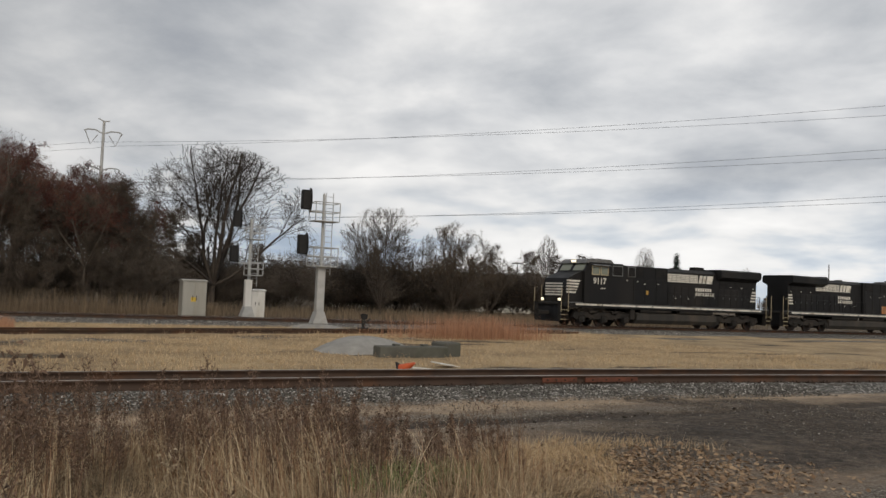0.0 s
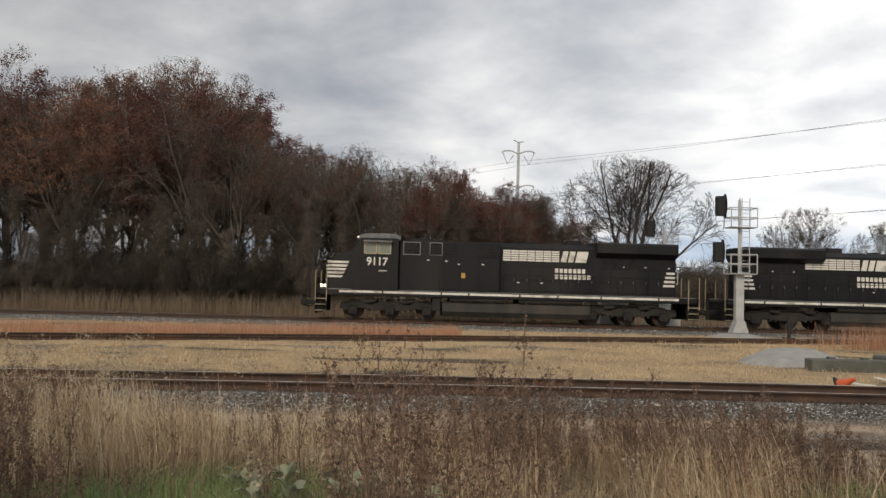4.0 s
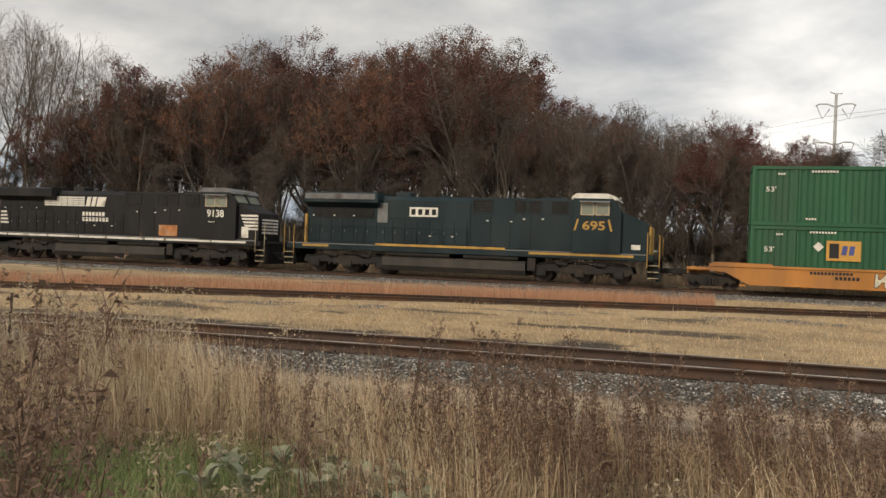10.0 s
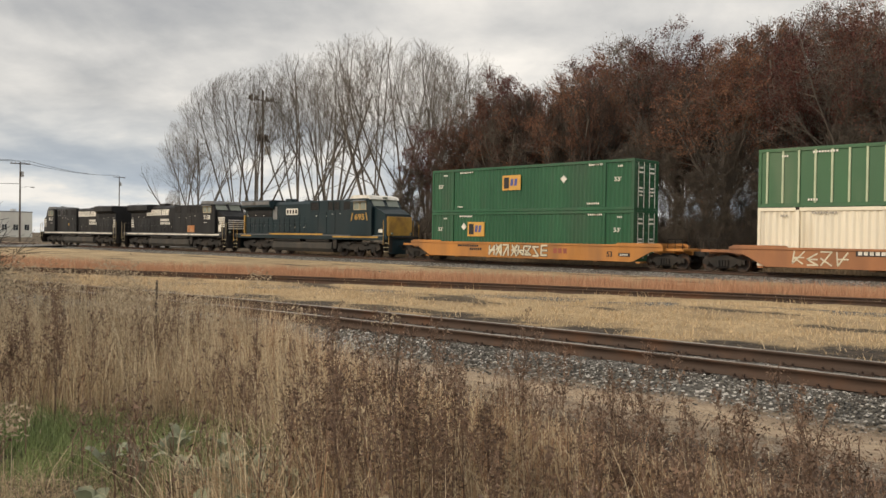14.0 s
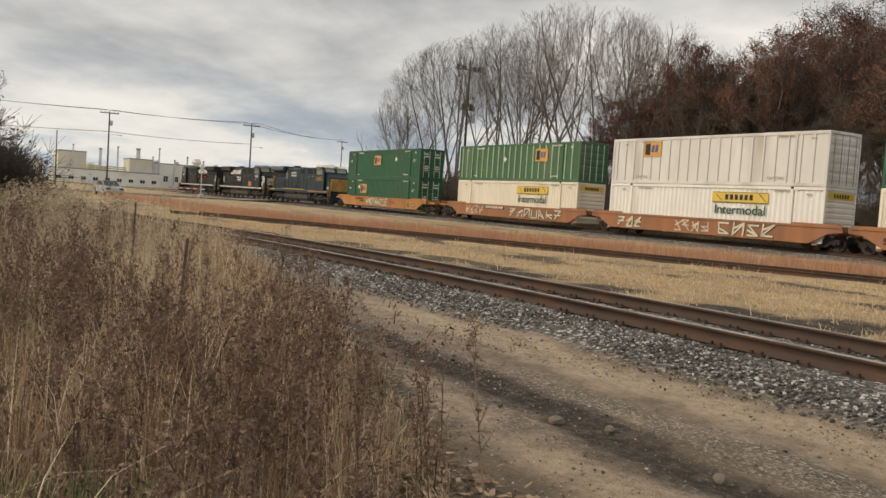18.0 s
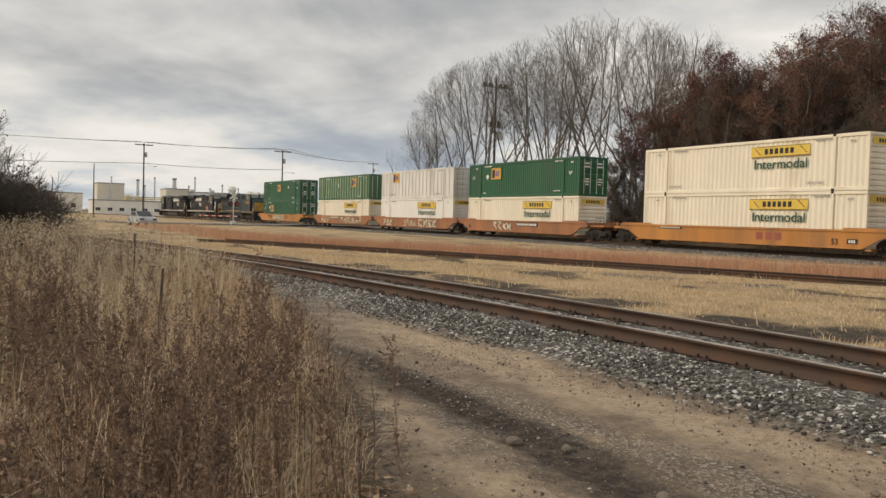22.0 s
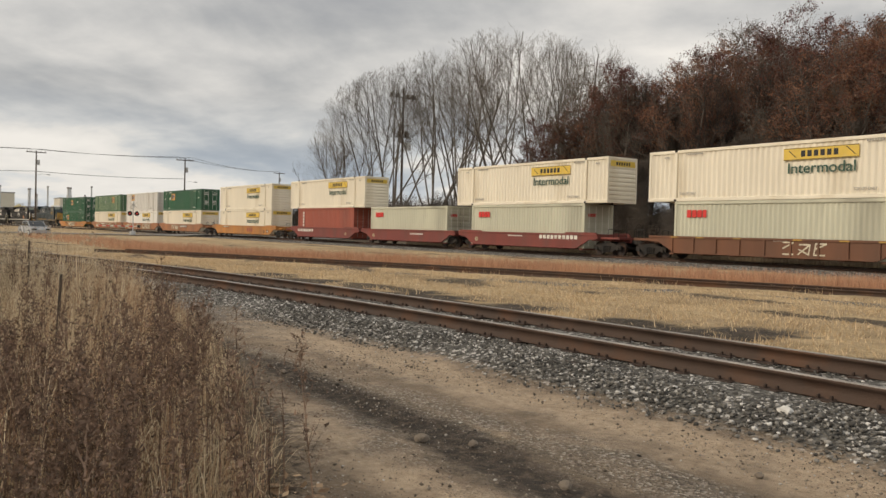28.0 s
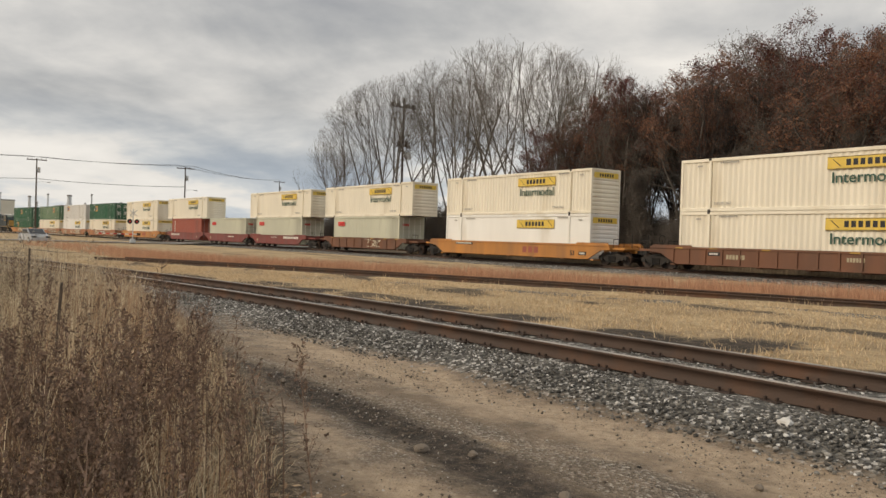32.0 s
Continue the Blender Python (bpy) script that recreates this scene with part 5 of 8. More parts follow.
def well_car(u, well, left, right, paint, label, posts=0, left_truck=True, right_truck=True, raised=True, decals=()):
    """One unit: deep side sills, end platforms over trucks. well: half the well's length; left, right: the unit's ends."""
    t = thing("well_car", label, "railway car", group="well cars of the train")
    B, top = well, 1.28
    for s in (-1, 1):
        y0, y1 = sorted((s * 1.40, s * 1.50))
        outline = [(-B + 0.9, 0.34), (B - 0.9, 0.34), (B + 0.25, 0.92), (B + 1.0, 0.98), (B + 1.0, top), (-B - 1.0, top), (-B - 1.0, 0.98), (-B - 0.25, 0.92)]
        side = part("side_sill", MB().prism(outline, y0, y1), paint, t)
        chord = MB().box(-B - 1.0, B + 1.0, s * 1.46 - 0.09, s * 1.46 + 0.09, top - 0.10, top + 0.02, 0.012)
        chord.box(-B + 0.95, B - 0.95, s * 1.46 - 0.075, s * 1.46 + 0.075, 0.33, 0.41, 0.01)
        if raised:
            for a, b in ((-B - 0.9, -B + 2.0), (B - 2.0, B + 0.9)):
                chord.prism([(a, top), (b, top), (b - 0.12, top + 0.11), (a + 0.12, top + 0.11)], s * 1.46 - 0.06, s * 1.46 + 0.06)
        part("top_chord", chord, paint, side)
        if posts:
            for k in range(posts + 1):
                x = -B + 0.75 + (2 * B - 1.5) * k / posts
                part("side_post", MB().box(x - 0.045, x + 0.045, s * 1.515 - 0.05, s * 1.515 + 0.05, 0.40, top - 0.08, 0.008), paint, side)
            for k in (0.05, 0.18, 0.36, 0.62, 0.80, 0.94):
                x = -B + 2 * B * k
                part("marker_patch", MB().box(x, x + 0.5, s * 1.556 - 0.004, s * 1.556 + 0.004, top - 0.08, top - 0.005), yellow_paint, side)
    for k in range(7):
        x = -B + 0.6 + (2 * B - 1.2) * k / 6
        part("floor_beam", MB().box(x - 0.15, x + 0.15, -1.40, 1.40, 0.26, 0.35), paint, t)
    for d, end, has in ((-1, left, left_truck), (1, right, right_truck)):
        xs = sorted((d * (B + 0.95), d * end - d * 0.55))
        plat = MB().box(xs[0], xs[1], -1.25, 1.25, 0.98, 1.12, 0.02)
        plat.box(xs[0], xs[1], -0.3, 0.3, 0.78, 1.0, 0.02)
        plat.box(d * (B + 0.55) - 0.14, d * (B + 0.55) + 0.14, -1.4, 1.4, 0.86, 1.30, 0.02)
        part("end_platform", plat, paint, t)
        if has:
            add_truck(t, d * (end - 1.75), False)
            if end > B + 2.5:
                rmat = under_grey
                for y in (-1.25, 1.25):
                    er = part("end_railing", MB().pipe([(d * (end - 0.62), y, 1.12), (d * (end - 0.62), y, 1.62), (d * (end - 1.5), y, 1.62), (d * (end - 1.5), y, 1.12)], 0.022, 5), rmat, t)
                    part("railing_post", MB().tube((d * (end - 1.05), y, 1.1), (d * (end - 1.05), y, 1.62), 0.018, n=5), rmat, er)
                part("grab_post", MB().tube((d * (end - 0.62), -0.55, 1.1), (d * (end - 0.62), -0.55, 1.95), 0.025, n=6), rmat, t)
                wheel = MB()
                for k in range(10):
                    a0, a1 = 2 * math.pi * k / 10, 2 * math.pi * (k + 1) / 10
                    wheel.tube((d * (end - 0.7), 0.6 + 0.27 * math.cos(a0), 1.7 + 0.27 * math.sin(a0)), (d * (end - 0.7), 0.6 + 0.27 * math.cos(a1), 1.7 + 0.27 * math.sin(a1)), 0.018, n=5)
                wheel.tube((d * (end - 0.7), 0.6, 1.1), (d * (end - 0.7), 0.6, 1.7), 0.025, n=6)
                part("hand_brake", wheel, under_grey, t)
                coupler(t, d * (end - 0.68), d)
    y = -1.508
    for m in decals:
        if m[0] == "mark":
            bars(t, "reporting_bar", m[1], m[1] + m[2], y, m[3], m[3] + m[4], m[5], {"w": white_paint, "k": sign_black, "r": red_box, "y": rail_paint}[m[6]], "", 0.3)
        elif m[0] == "panel":
            part("data_panel", MB().box(m[1], m[1] + m[2], y - 0.006, y + 0.02, m[3], m[3] + m[4]), sign_black, t)
            bars(t, "reporting_bar", m[1] + 0.1, m[1] + m[2] - 0.1, y - 0.008, m[3] + 0.05, m[3] + m[4] - 0.05, m[5], white_paint, "", 0.3)
        elif m[0] == "num":
            decal(t, "length_mark", shared(("num", m[2], m[4]), lambda: text_mesh("length_mark", m[2], 0.42, {"k": sign_black, "y": rail_paint}[m[4]], None, 0.01)), m[1], y, m[3])
        elif m[0] == "spray":
            rnd = random.Random(m[4])
            blob, ink = MB(), MB()
            n = m[3]

            def stroke(mb, p0, p1, half, yy):
                d = Vector((p1[0] - p0[0], p1[1] - p0[1])).normalized()
                o = Vector((-d.y, d.x)) * half
                p0, p1 = Vector(p0) - d * half * 0.6, Vector(p1) + d * half * 0.6
                mb.poly([(q.x, yy, q.y) for q in (p0 - o, p1 - o, p1 + o, p0 + o)])

            for k in range(n):
                w = (m[2] - m[1]) / n
                x0, z0, z1 = m[1] + w * k + rnd.uniform(-0.05, 0.05), 0.50 + rnd.uniform(-0.04, 0.06), 1.10 + rnd.uniform(-0.08, 0.06)
                grid = [(x0 + w * f, z0 + (z1 - z0) * g) for g in (0, 0.5, 1) for f in (0.12, 0.82)]
                slant = rnd.uniform(-0.12, 0.16)
                grid = [(p + slant * (q - z0), q) for p, q in grid]
                for i, j in rnd.sample([(0, 4), (1, 5), (4, 5), (2, 3), (0, 1), (4, 1), (0, 5), (2, 5), (2, 1)], rnd.choice((3, 4, 4))):
                    stroke(ink, grid[i], grid[j], 0.085 if m[5] else 0.035, y - 0.010 - 0.0006 * (k * 5 + i))
                    if m[5]:
                        stroke(blob, grid[i], grid[j], 0.055, y - 0.030 - 0.0006 * (k * 5 + i))
            if m[5]:
                tagged(part("graffiti_fill", blob, graffiti_pale, t), "pale spray-painted letter shapes", kind="stuff")
            tagged(part("graffiti_line", ink, graffiti_dark if m[5] else graffiti_pale, t), "spray-painted outline strokes", kind="stuff")
    TRAIN.append((t, u, 0.0, 0))
    return t


SINGLE = "yellow single well car with red letter bars"
well_car(131.45, 9.0, 11.6, 11.65, car_yellow, "orange-yellow well car with spray-painted side", decals=(("mark", -5.4, 1.9, 0.98, 0.13, 12, "k"), ("spray", -2.6, 2.2, 8, 3, True), ("mark", 2.6, 1.1, 0.7, 0.3, 3, "r"),
         ("mark", -4.3, 1.1, 0.75, 0.16, 6, "k"), ("num", 6.6, "53", 0.72, "k"), ("panel", 7.2, 0.75, 0.62, 0.2, 4)))
well_car(154.7, 8.45, 11.7, 9.7, car_rust, "faded rust-orange well car unit with graffiti", right_truck=False, decals=(("panel", -3.3, 2.7, 0.95, 0.27, 10), ("spray", -6.3, -3.5, 4, 5, False), ("spray", 0.2, 6.8, 7, 6, True)))
well_car(174.2, 8.45, 9.7, 9.65, car_rust, "faded rust-orange well car middle unit with graffiti", decals=(("spray", -6.8, -4.6, 3, 8, True), ("spray", -1.8, 1.0, 4, 9, False), ("spray", 1.6, 5.6, 4, 10, True)))
well_car(193.4, 8.45, 9.6, 11.6, car_rust, "faded rust-orange well car end unit with pale graffiti", left_truck=True, decals=(("num", -7.4, "53", 0.72, "k"), ("spray", -3.4, -0.4, 4, 12, True), ("panel", 0.2, 3.0, 0.86, 0.27, 10)))
well_car(216.5, 9.0, 11.55, 11.5, car_yellow, SINGLE, decals=(("panel", -6.2, 2.0, 1.05, 0.17, 10), ("mark", 1.6, 1.9, 0.62, 0.42, 3, "r"), ("num", 6.6, "53", 0.66, "k"), ("panel", 7.3, 0.6, 0.58, 0.25, 3)))
well_car(237.85, 6.5, 9.8, 7.75, car_red, "dark red forty foot well car unit with pale bars", right_truck=False, decals=(("mark", -5.6, 3.6, 0.86, 0.26, 10, "w"), ("num", 4.9, "40", 0.72, "y")))
well_car(253.3, 6.5, 7.75, 7.75, car_red, "dark red well car middle unit", raised=False, decals=(("num", -5.2, "40", 0.72, "y"), ("mark", 1.0, 2.0, 0.9, 0.1, 8, "w")))
well_car(268.8, 6.5, 7.75, 9.7, car_red, "dark red forty foot well car end unit with pale bars", decals=(("num", -5.2, "40", 0.72, "y"), ("mark", 2.0, 3.8, 0.92, 0.26, 10, "w"), ("mark", -1.4, 1.6, 1.02, 0.08, 8, "w")))
well_car(288.25, 6.7, 9.7, 9.7, car_brown, "brown well car with side posts and yellow markers", posts=8, raised=False, decals=(("spray", 1.0, 3.4, 3, 21, False), ("mark", 0.5, 0.8, 1.16, 0.08, 6, "w")))
well_car(309.6, 9.0, 11.6, 11.6, car_yellow, SINGLE, decals=(("panel", -6.4, 2.2, 1.02, 0.2, 10), ("mark", 1.7, 1.8, 0.60, 0.42, 3, "r"), ("num", 6.7, "53", 0.68, "k"), ("panel", 7.3, 0.7, 0.58, 0.22, 4)))
well_car(332.9, 9.0, 11.65, 11.6, car_brown, "weathered brown well car with many side posts", posts=15, decals=(("panel", -5.9, 0.8, 0.86, 0.2, 4), ("mark", -4.7, 1.2, 0.7, 0.24, 6, "y"), ("mark", 2.0, 0.9, 0.8, 0.2, 6, "y"), ("mark", 5.2, 1.5, 0.75, 0.25, 4, "w")))

# ---- plants ----
bark = material("grey_brown_bark", (0.145, 0.122, 0.102), 0.95, 0, 0.3, 2.5, 30, 0.4, objrand=0.25)
bark_pale = material("pale_grey_bark", (0.150, 0.130, 0.110), 0.95, 0, 0.25, 2.5, 30, 0.3, objrand=0.2)
bark_twig = material("grey_twig_bark", (0.115, 0.094, 0.077), 0.95, 0, 0.25, 2.5, 30, 0.3, objrand=0.3)
bark_dark = material("dark_wet_bark", (0.055, 0.045, 0.038), 0.95, 0, 0.3, 2.5, 30, 0.3, objrand=0.25)


def leaf_material(name, c1, c2, trans=0.25, obj=0.2):
    """Thin leaves or stalks, their colour mixed per piece."""
    m = bpy.data.materials.new(name)
    m.use_nodes = True
    t = m.node_tree
    b = t.nodes["Principled BSDF"]
    b.inputs["Roughness"].default_value = 0.85
    g = t.nodes.new("ShaderNodeNewGeometry")
    r = t.nodes.new("ShaderNodeValToRGB")
    r.color_ramp.elements[0].color, r.color_ramp.elements[1].color = (*c1, 1), (*c2, 1)
    t.links.new(g.outputs["Random Per Island"], r.inputs[0])
    h = t.nodes.new("ShaderNodeHueSaturation")
    t.links.new(r.outputs[0], h.inputs["Color"])
    o = t.nodes.new("ShaderNodeObjectInfo")
    mr = t.nodes.new("ShaderNodeMapRange")
    t.links.new(o.outputs["Random"], mr.inputs[0])
    mr.inputs[3].default_value, mr.inputs[4].default_value = 1 - obj, 1 + obj
    t.links.new(mr.outputs[0], h.inputs["Value"])
    t.links.new(h.outputs[0], b.inputs["Base Color"])
    if trans:
        tr = t.nodes.new("ShaderNodeBsdfTranslucent")
        t.links.new(h.outputs[0], tr.inputs[0])
        mx = t.nodes.new("ShaderNodeMixShader")
        mx.inputs[0].default_value = trans
        t.links.new(b.outputs[0], mx.inputs[1])
        t.links.new(tr.outputs[0], mx.inputs[2])
        t.links.new(mx.outputs[0], t.nodes["Material Output"].inputs[0])
    return m


leaf_red = leaf_material("dry_red_brown_oak_leaves", (0.075, 0.034, 0.026), (0.27, 0.112, 0.076), obj=0.3)
leaf_rust = leaf_material("rusty_orange_brown_leaves", (0.12, 0.056, 0.033), (0.35, 0.170, 0.098), obj=0.25)
leaf_dark = leaf_material("dark_maroon_leaves", (0.055, 0.020, 0.018), (0.195, 0.064, 0.052), obj=0.2)
leaf_thin = leaf_material("withered_brown_leaves", (0.06, 0.042, 0.026), (0.17, 0.12, 0.07))
needle = leaf_material("dark_conifer_needles", (0.012, 0.028, 0.016), (0.03, 0.055, 0.03), 0.1)


def skeleton(seed, height, trunk_r, first, spread, fork, levels, up, wander, twigs, stems=1, twig_len=0.9, thin=(0.5, 0.7)):
    """Branches as segments (p0, p1, r0, r1), and the twig tips. first: where the crown starts; up: how much branches turn upwards."""
    rnd = random.Random(seed)
    segs, tips = [], []

    def rv():
        return Vector((rnd.gauss(0, 1), rnd.gauss(0, 1), rnd.gauss(0, 0.6)))

    def branch(p, d, length, r, level):
        n = 4 if level < 2 else 3
        step = length / n
        for i in range(n):
            d = (d + rv() * wander * (0.5 + 0.5 * level) + Vector((0, 0, up * (0.10 + 0.05 * level)))).normalized()
            q = p + d * step
            r2 = r * (0.86 if level < levels else 0.7)
            segs.append((p, q, r, r2))
            p, r = q, r2
            if level < levels and i >= (1 if level else 2):
                for _ in range(fork if i < n - 1 else fork + 1):
                    side = rv()
                    side = (side - d * side.dot(d)).normalized()
                    branch(p, (d * (1 - spread) + side * spread).normalized(), length * rnd.uniform(0.5, 0.78), r * rnd.uniform(*thin), level + 1)
            if level >= levels:
                for _ in range(twigs):
                    e = p + (d * 0.4 + rv() * 0.55 + Vector((0, 0, 0.25 * up))).normalized() * rnd.uniform(0.5, 1.0) * twig_len
                    segs.append((p, e, max(0.006, r * 0.55), 0.004))
                    tips.append(e)
        tips.append(p)

    for s in range(stems):
        lean = Vector((rnd.gauss(0, 0.16), rnd.gauss(0, 0.16), 1.0)) if stems > 1 else Vector((rnd.gauss(0, 0.04), rnd.gauss(0, 0.04), 1.0))
        base = Vector((rnd.gauss(0, 0.35), rnd.gauss(0, 0.35), -0.3)) if stems > 1 else Vector((0, 0, -0.3))
        p, d, r = base, lean.normalized(), trunk_r
        k = 6
        h = height * first * (rnd.uniform(0.8, 1.1) if stems > 1 else 1)
        for i in range(k):
            q = p + (d + rv() * 0.05).normalized() * (h / k)
            segs.append((p, q, r, r * 0.93))
            p, r = q, r * 0.93
        m = 2 + fork
        for i in range(m):
            a = 2 * math.pi * (i + rnd.random() * 0.6) / m
            side = Vector((math.cos(a), math.sin(a), 0.15))
            branch(p, (d * (1 - spread) + side * spread).normalized(), height * (1 - first) * rnd.uniform(0.42, 0.56), r * 0.68, 1)
        branch(p, d, height * (1 - first) * 0.60, r * 0.8, 1)
    top = max(s[1].z for s in segs)
    f = height / top
    segs = [(a * f, b * f, r0, r1) for a, b, r0, r1 in segs]
    return segs, [t * f for t in tips]


def tubes(segs, thick=0.05):
    """Open tubes for all segments: four sides where thick, three where thin."""
    v, f = [], []
    for a, b, r0, r1 in segs:
        n = 5 if r0 > 0.09 else 3
        d = (b - a).normalized()
        u = d.orthogonal().normalized()
        w = d.cross(u)
        k = len(v)
        for c, r in ((a, r0), (b, r1)):
            for i in range(n):
                t = 2 * math.pi * i / n
                v.append(c + u * (r * math.cos(t)) + w * (r * math.sin(t)))
        for i in range(n):
            j = (i + 1) % n
            f.append((k + i, k + j, k + n + j, k + n + i))
    return np.array([tuple(p) for p in v]), np.array(f)


def leaves(tips, count, size, blur, seed, low=0.0, keep=None):
    """Small bent leaf quads scattered round the twig tips."""
    r = np.random.RandomState(seed)
    t = np.array(tips)
    if low:
        t = t[t[:, 2] > low]
    if keep is not None:                              # patches without leaves
        t = t[np.array([noise.noise(Vector(p) * 0.45 + Vector((seed, 0, 0))) > keep for p in t])]
    c = t[r.randint(0, len(t), count)] + r.normal(0, blur, (count, 3))
    s = size * r.uniform(0.6, 1.4, (count, 1))
    a = r.normal(0, 1, (count, 3))
    a /= np.linalg.norm(a, axis=1)[:, None]
    b = np.cross(a, r.normal(0, 1, (count, 3)))
    b /= np.linalg.norm(b, axis=1)[:, None]
    v = np.stack([c - a * s, c + b * s * 0.55, c + a * s, c - b * s * 0.55], 1).reshape(-1, 3)
    f = np.arange(count * 4).reshape(-1, 4)
    return v, f


def tree_kind(name, label, category, sk, bark_mat, leaf=None):
    """A template tree: trunk with limbs, and a crown of separate leaves."""
    t = thing(name, label, category)
    segs, tips = sk
    thin = 0.024 if segs[0][2] > 0.1 else 0.007
    limbs = [s for s in segs if s[2] > thin]
    fine = [s for s in segs if s[2] <= thin]
    v, f = tubes(limbs)
    part("trunk", raw_mesh("trunk", v, f, bark_mat), None, t)
    if fine:
        # twigs are thin enough for a flat strip with two crossed faces to read as round
        v, f = tubes(fine)
        tw = part("twig", raw_mesh("twig", v, f, bark_mat), None, t)
        tagged(tw, kind="stuff")
    rr = random.Random(7)
    along = [tuple(a.lerp(b, rr.random())) for a, b, r0, r1 in fine for _ in (0, 1)] or [tuple(p) for p in tips]
    for k, (mat, count, size, blur, seed, low, keep) in enumerate(leaf or ()):
        v, f = leaves(along, count, size, blur, seed, low, keep)
        cr = part("crown", raw_mesh("crown", v, f, mat), None, t)
        tagged(cr, kind="stuff")
    return t


def leader_tree(seed, height, trunk_r, limbs, reach, start, rise, twigs, twig_len=0.8):
    """A tree with one main stem and limbs along it: (segments, tips)."""
    rnd = random.Random(seed)
    segs, tips = [], []

    def rv(f=1.0):
        return Vector((rnd.gauss(0, 1), rnd.gauss(0, 1), rnd.gauss(0, 0.7))) * f

    n = 12
    p, d, r = Vector((0, 0, -0.3)), Vector((rnd.gauss(0, 0.05), rnd.gauss(0, 0.05), 1)).normalized(), trunk_r
    stem = [p]
    for i in range(n):
        d = (d + rv(0.06) + Vector((0, 0, 0.06))).normalized()
        q = p + d * height * 0.93 / n
        segs.append((p, q, r, r * 0.88))
        p, r = q, r * 0.88
        stem.append(p)

    def limb(p, d, length, r, level):
        k = 4 if level == 0 else 3
        for i in range(k):
            d = (d + rv(0.16) + Vector((0, 0, rise))).normalized()
            q = p + d * length / k
            segs.append((p, q, r, r * 0.78))
            p, r = q, r * 0.78
            if level < 2:
                for _ in range(2 if i else 1):
                    limb(p, (d * 0.6 + rv(0.5)).normalized(), length * rnd.uniform(0.36, 0.55), r * 0.62, level + 1)
            else:
                for _ in range(twigs):
                    e = p + (d * 0.5 + rv(0.6)).normalized() * rnd.uniform(0.4, 1.0) * twig_len
                    segs.append((p, e, max(0.007, r * 0.6), 0.005))
                    tips.append(e)
        tips.append(p)

    for i in range(limbs):
        t = start + (0.97 - start) * (i + rnd.random() * 0.7) / limbs
        f = t * n
        j = min(n - 1, int(f))
        p = stem[j].lerp(stem[j + 1], f - j)
        w = math.sin(math.pi * min(1.0, max(0.0, (t - start * 0.5) / (1.06 - start * 0.5)))) ** 0.5
        a = i * 2.4 + rnd.uniform(-0.5, 0.5)
        limb(p, Vector((math.cos(a), math.sin(a), 0.35 + 0.9 * t)).normalized(), height * reach * w * rnd.uniform(0.75, 1.2), trunk_r * (0.46 - 0.3 * t), 0)
    top = max(q[1].z for q in segs)
    f = height / top
    return [(a * f, b * f, r0, r1) for a, b, r0, r1 in segs], [t * f for t in tips]


def vase_tree(seed, height, trunk_r, fork, limbs, tilt, wide, levels=3, wander=0.07, up=0.05, twig=0.008, reach=0.8, angle=(0.42, 0.75), start=0, mid=0.5, lumps=0.16, low=0.0, more=0, slim=0.5):
    """A tree that forks into rising limbs, each with branches and twigs, all within a lumpy dome.
    wide: the crown's half-width over its height; mid: where it is widest; low: where side branches begin."""
    rnd = random.Random(seed)
    segs, tips = [], []

    def rv(f):
        return Vector((rnd.gauss(0, f), rnd.gauss(0, f), rnd.gauss(0, f)))

    def outside(p):
        a = math.atan2(p.y, p.x)
        lump = 1 + lumps * noise.noise(Vector((math.cos(a) * 1.6, math.sin(a) * 1.6, p.z / height * 3.5 + seed)))
        rho = math.hypot(p.x, p.y) / (wide * height * lump)
        z = (p.z - mid * height) / ((1 - mid) * height * (0.5 + 0.5 * lump)) if p.z > mid * height else (mid * height - p.z) / (1.25 * mid * height)
        return rho * rho + z * z > 1

    def grow(p, d, length, r, level):
        k = (9, 7, 5, 3)[level]
        end = r * 0.32
        for i in range(k):
            d = (d + rv(wander * (1 + 0.4 * level)) + Vector((0, 0, up))).normalized()
            q = p + d * length / k
            if outside(q) and (level or i > 2):
                break
            r2 = r + (end - r) / (k - i)
            segs.append((p, q, max(r, twig), max(r2, twig * 0.8)))
            p, r = q, r2
            if level < levels and i > (start if level == 0 else 0) and p.z > low * height:
                for _ in range((2 if (i + level) % 2 or level == 1 else 1) + (more if level > 1 else 0)):
                    side = rv(1.0)
                    side = (side - d * side.dot(d)).normalized()
                    a = rnd.uniform(*angle)
                    grow(p, (d * math.cos(a) + side * math.sin(a)).normalized(), length * rnd.uniform(0.34, 0.52) * (1.15 - 0.5 * i / k), r * rnd.uniform(slim - 0.1, slim + 0.06), level + 1)
        tips.append(p)

    p = Vector((0, 0, -0.3))
    for i in range(4):
        q = p + (Vector((0, 0, 1)) + rv(0.03)) * (height * fork + 0.3) / 4
        segs.append((p, q, trunk_r * (1.25 - 0.1 * i), trunk_r * (1.15 - 0.1 * i)))
        p = q
    for i in range(limbs):
        a = 2 * math.pi * (i + rnd.uniform(-0.3, 0.3)) / limbs
        b = math.radians(tilt[0] + (tilt[1] - tilt[0]) * ((i * 0.62 + 0.25 * rnd.random()) % 1)) if i else 0.05
        grow(p, Vector((math.cos(a) * math.sin(b), math.sin(a) * math.sin(b), math.cos(b))), height * reach * rnd.uniform(0.85, 1.05), trunk_r * rnd.uniform(0.5, 0.72), 0)
    f = height / max(s[1].z for s in segs)
    return [(a * f, b * f, r0, r1) for a, b, r0, r1 in segs], [t * f for t in tips]


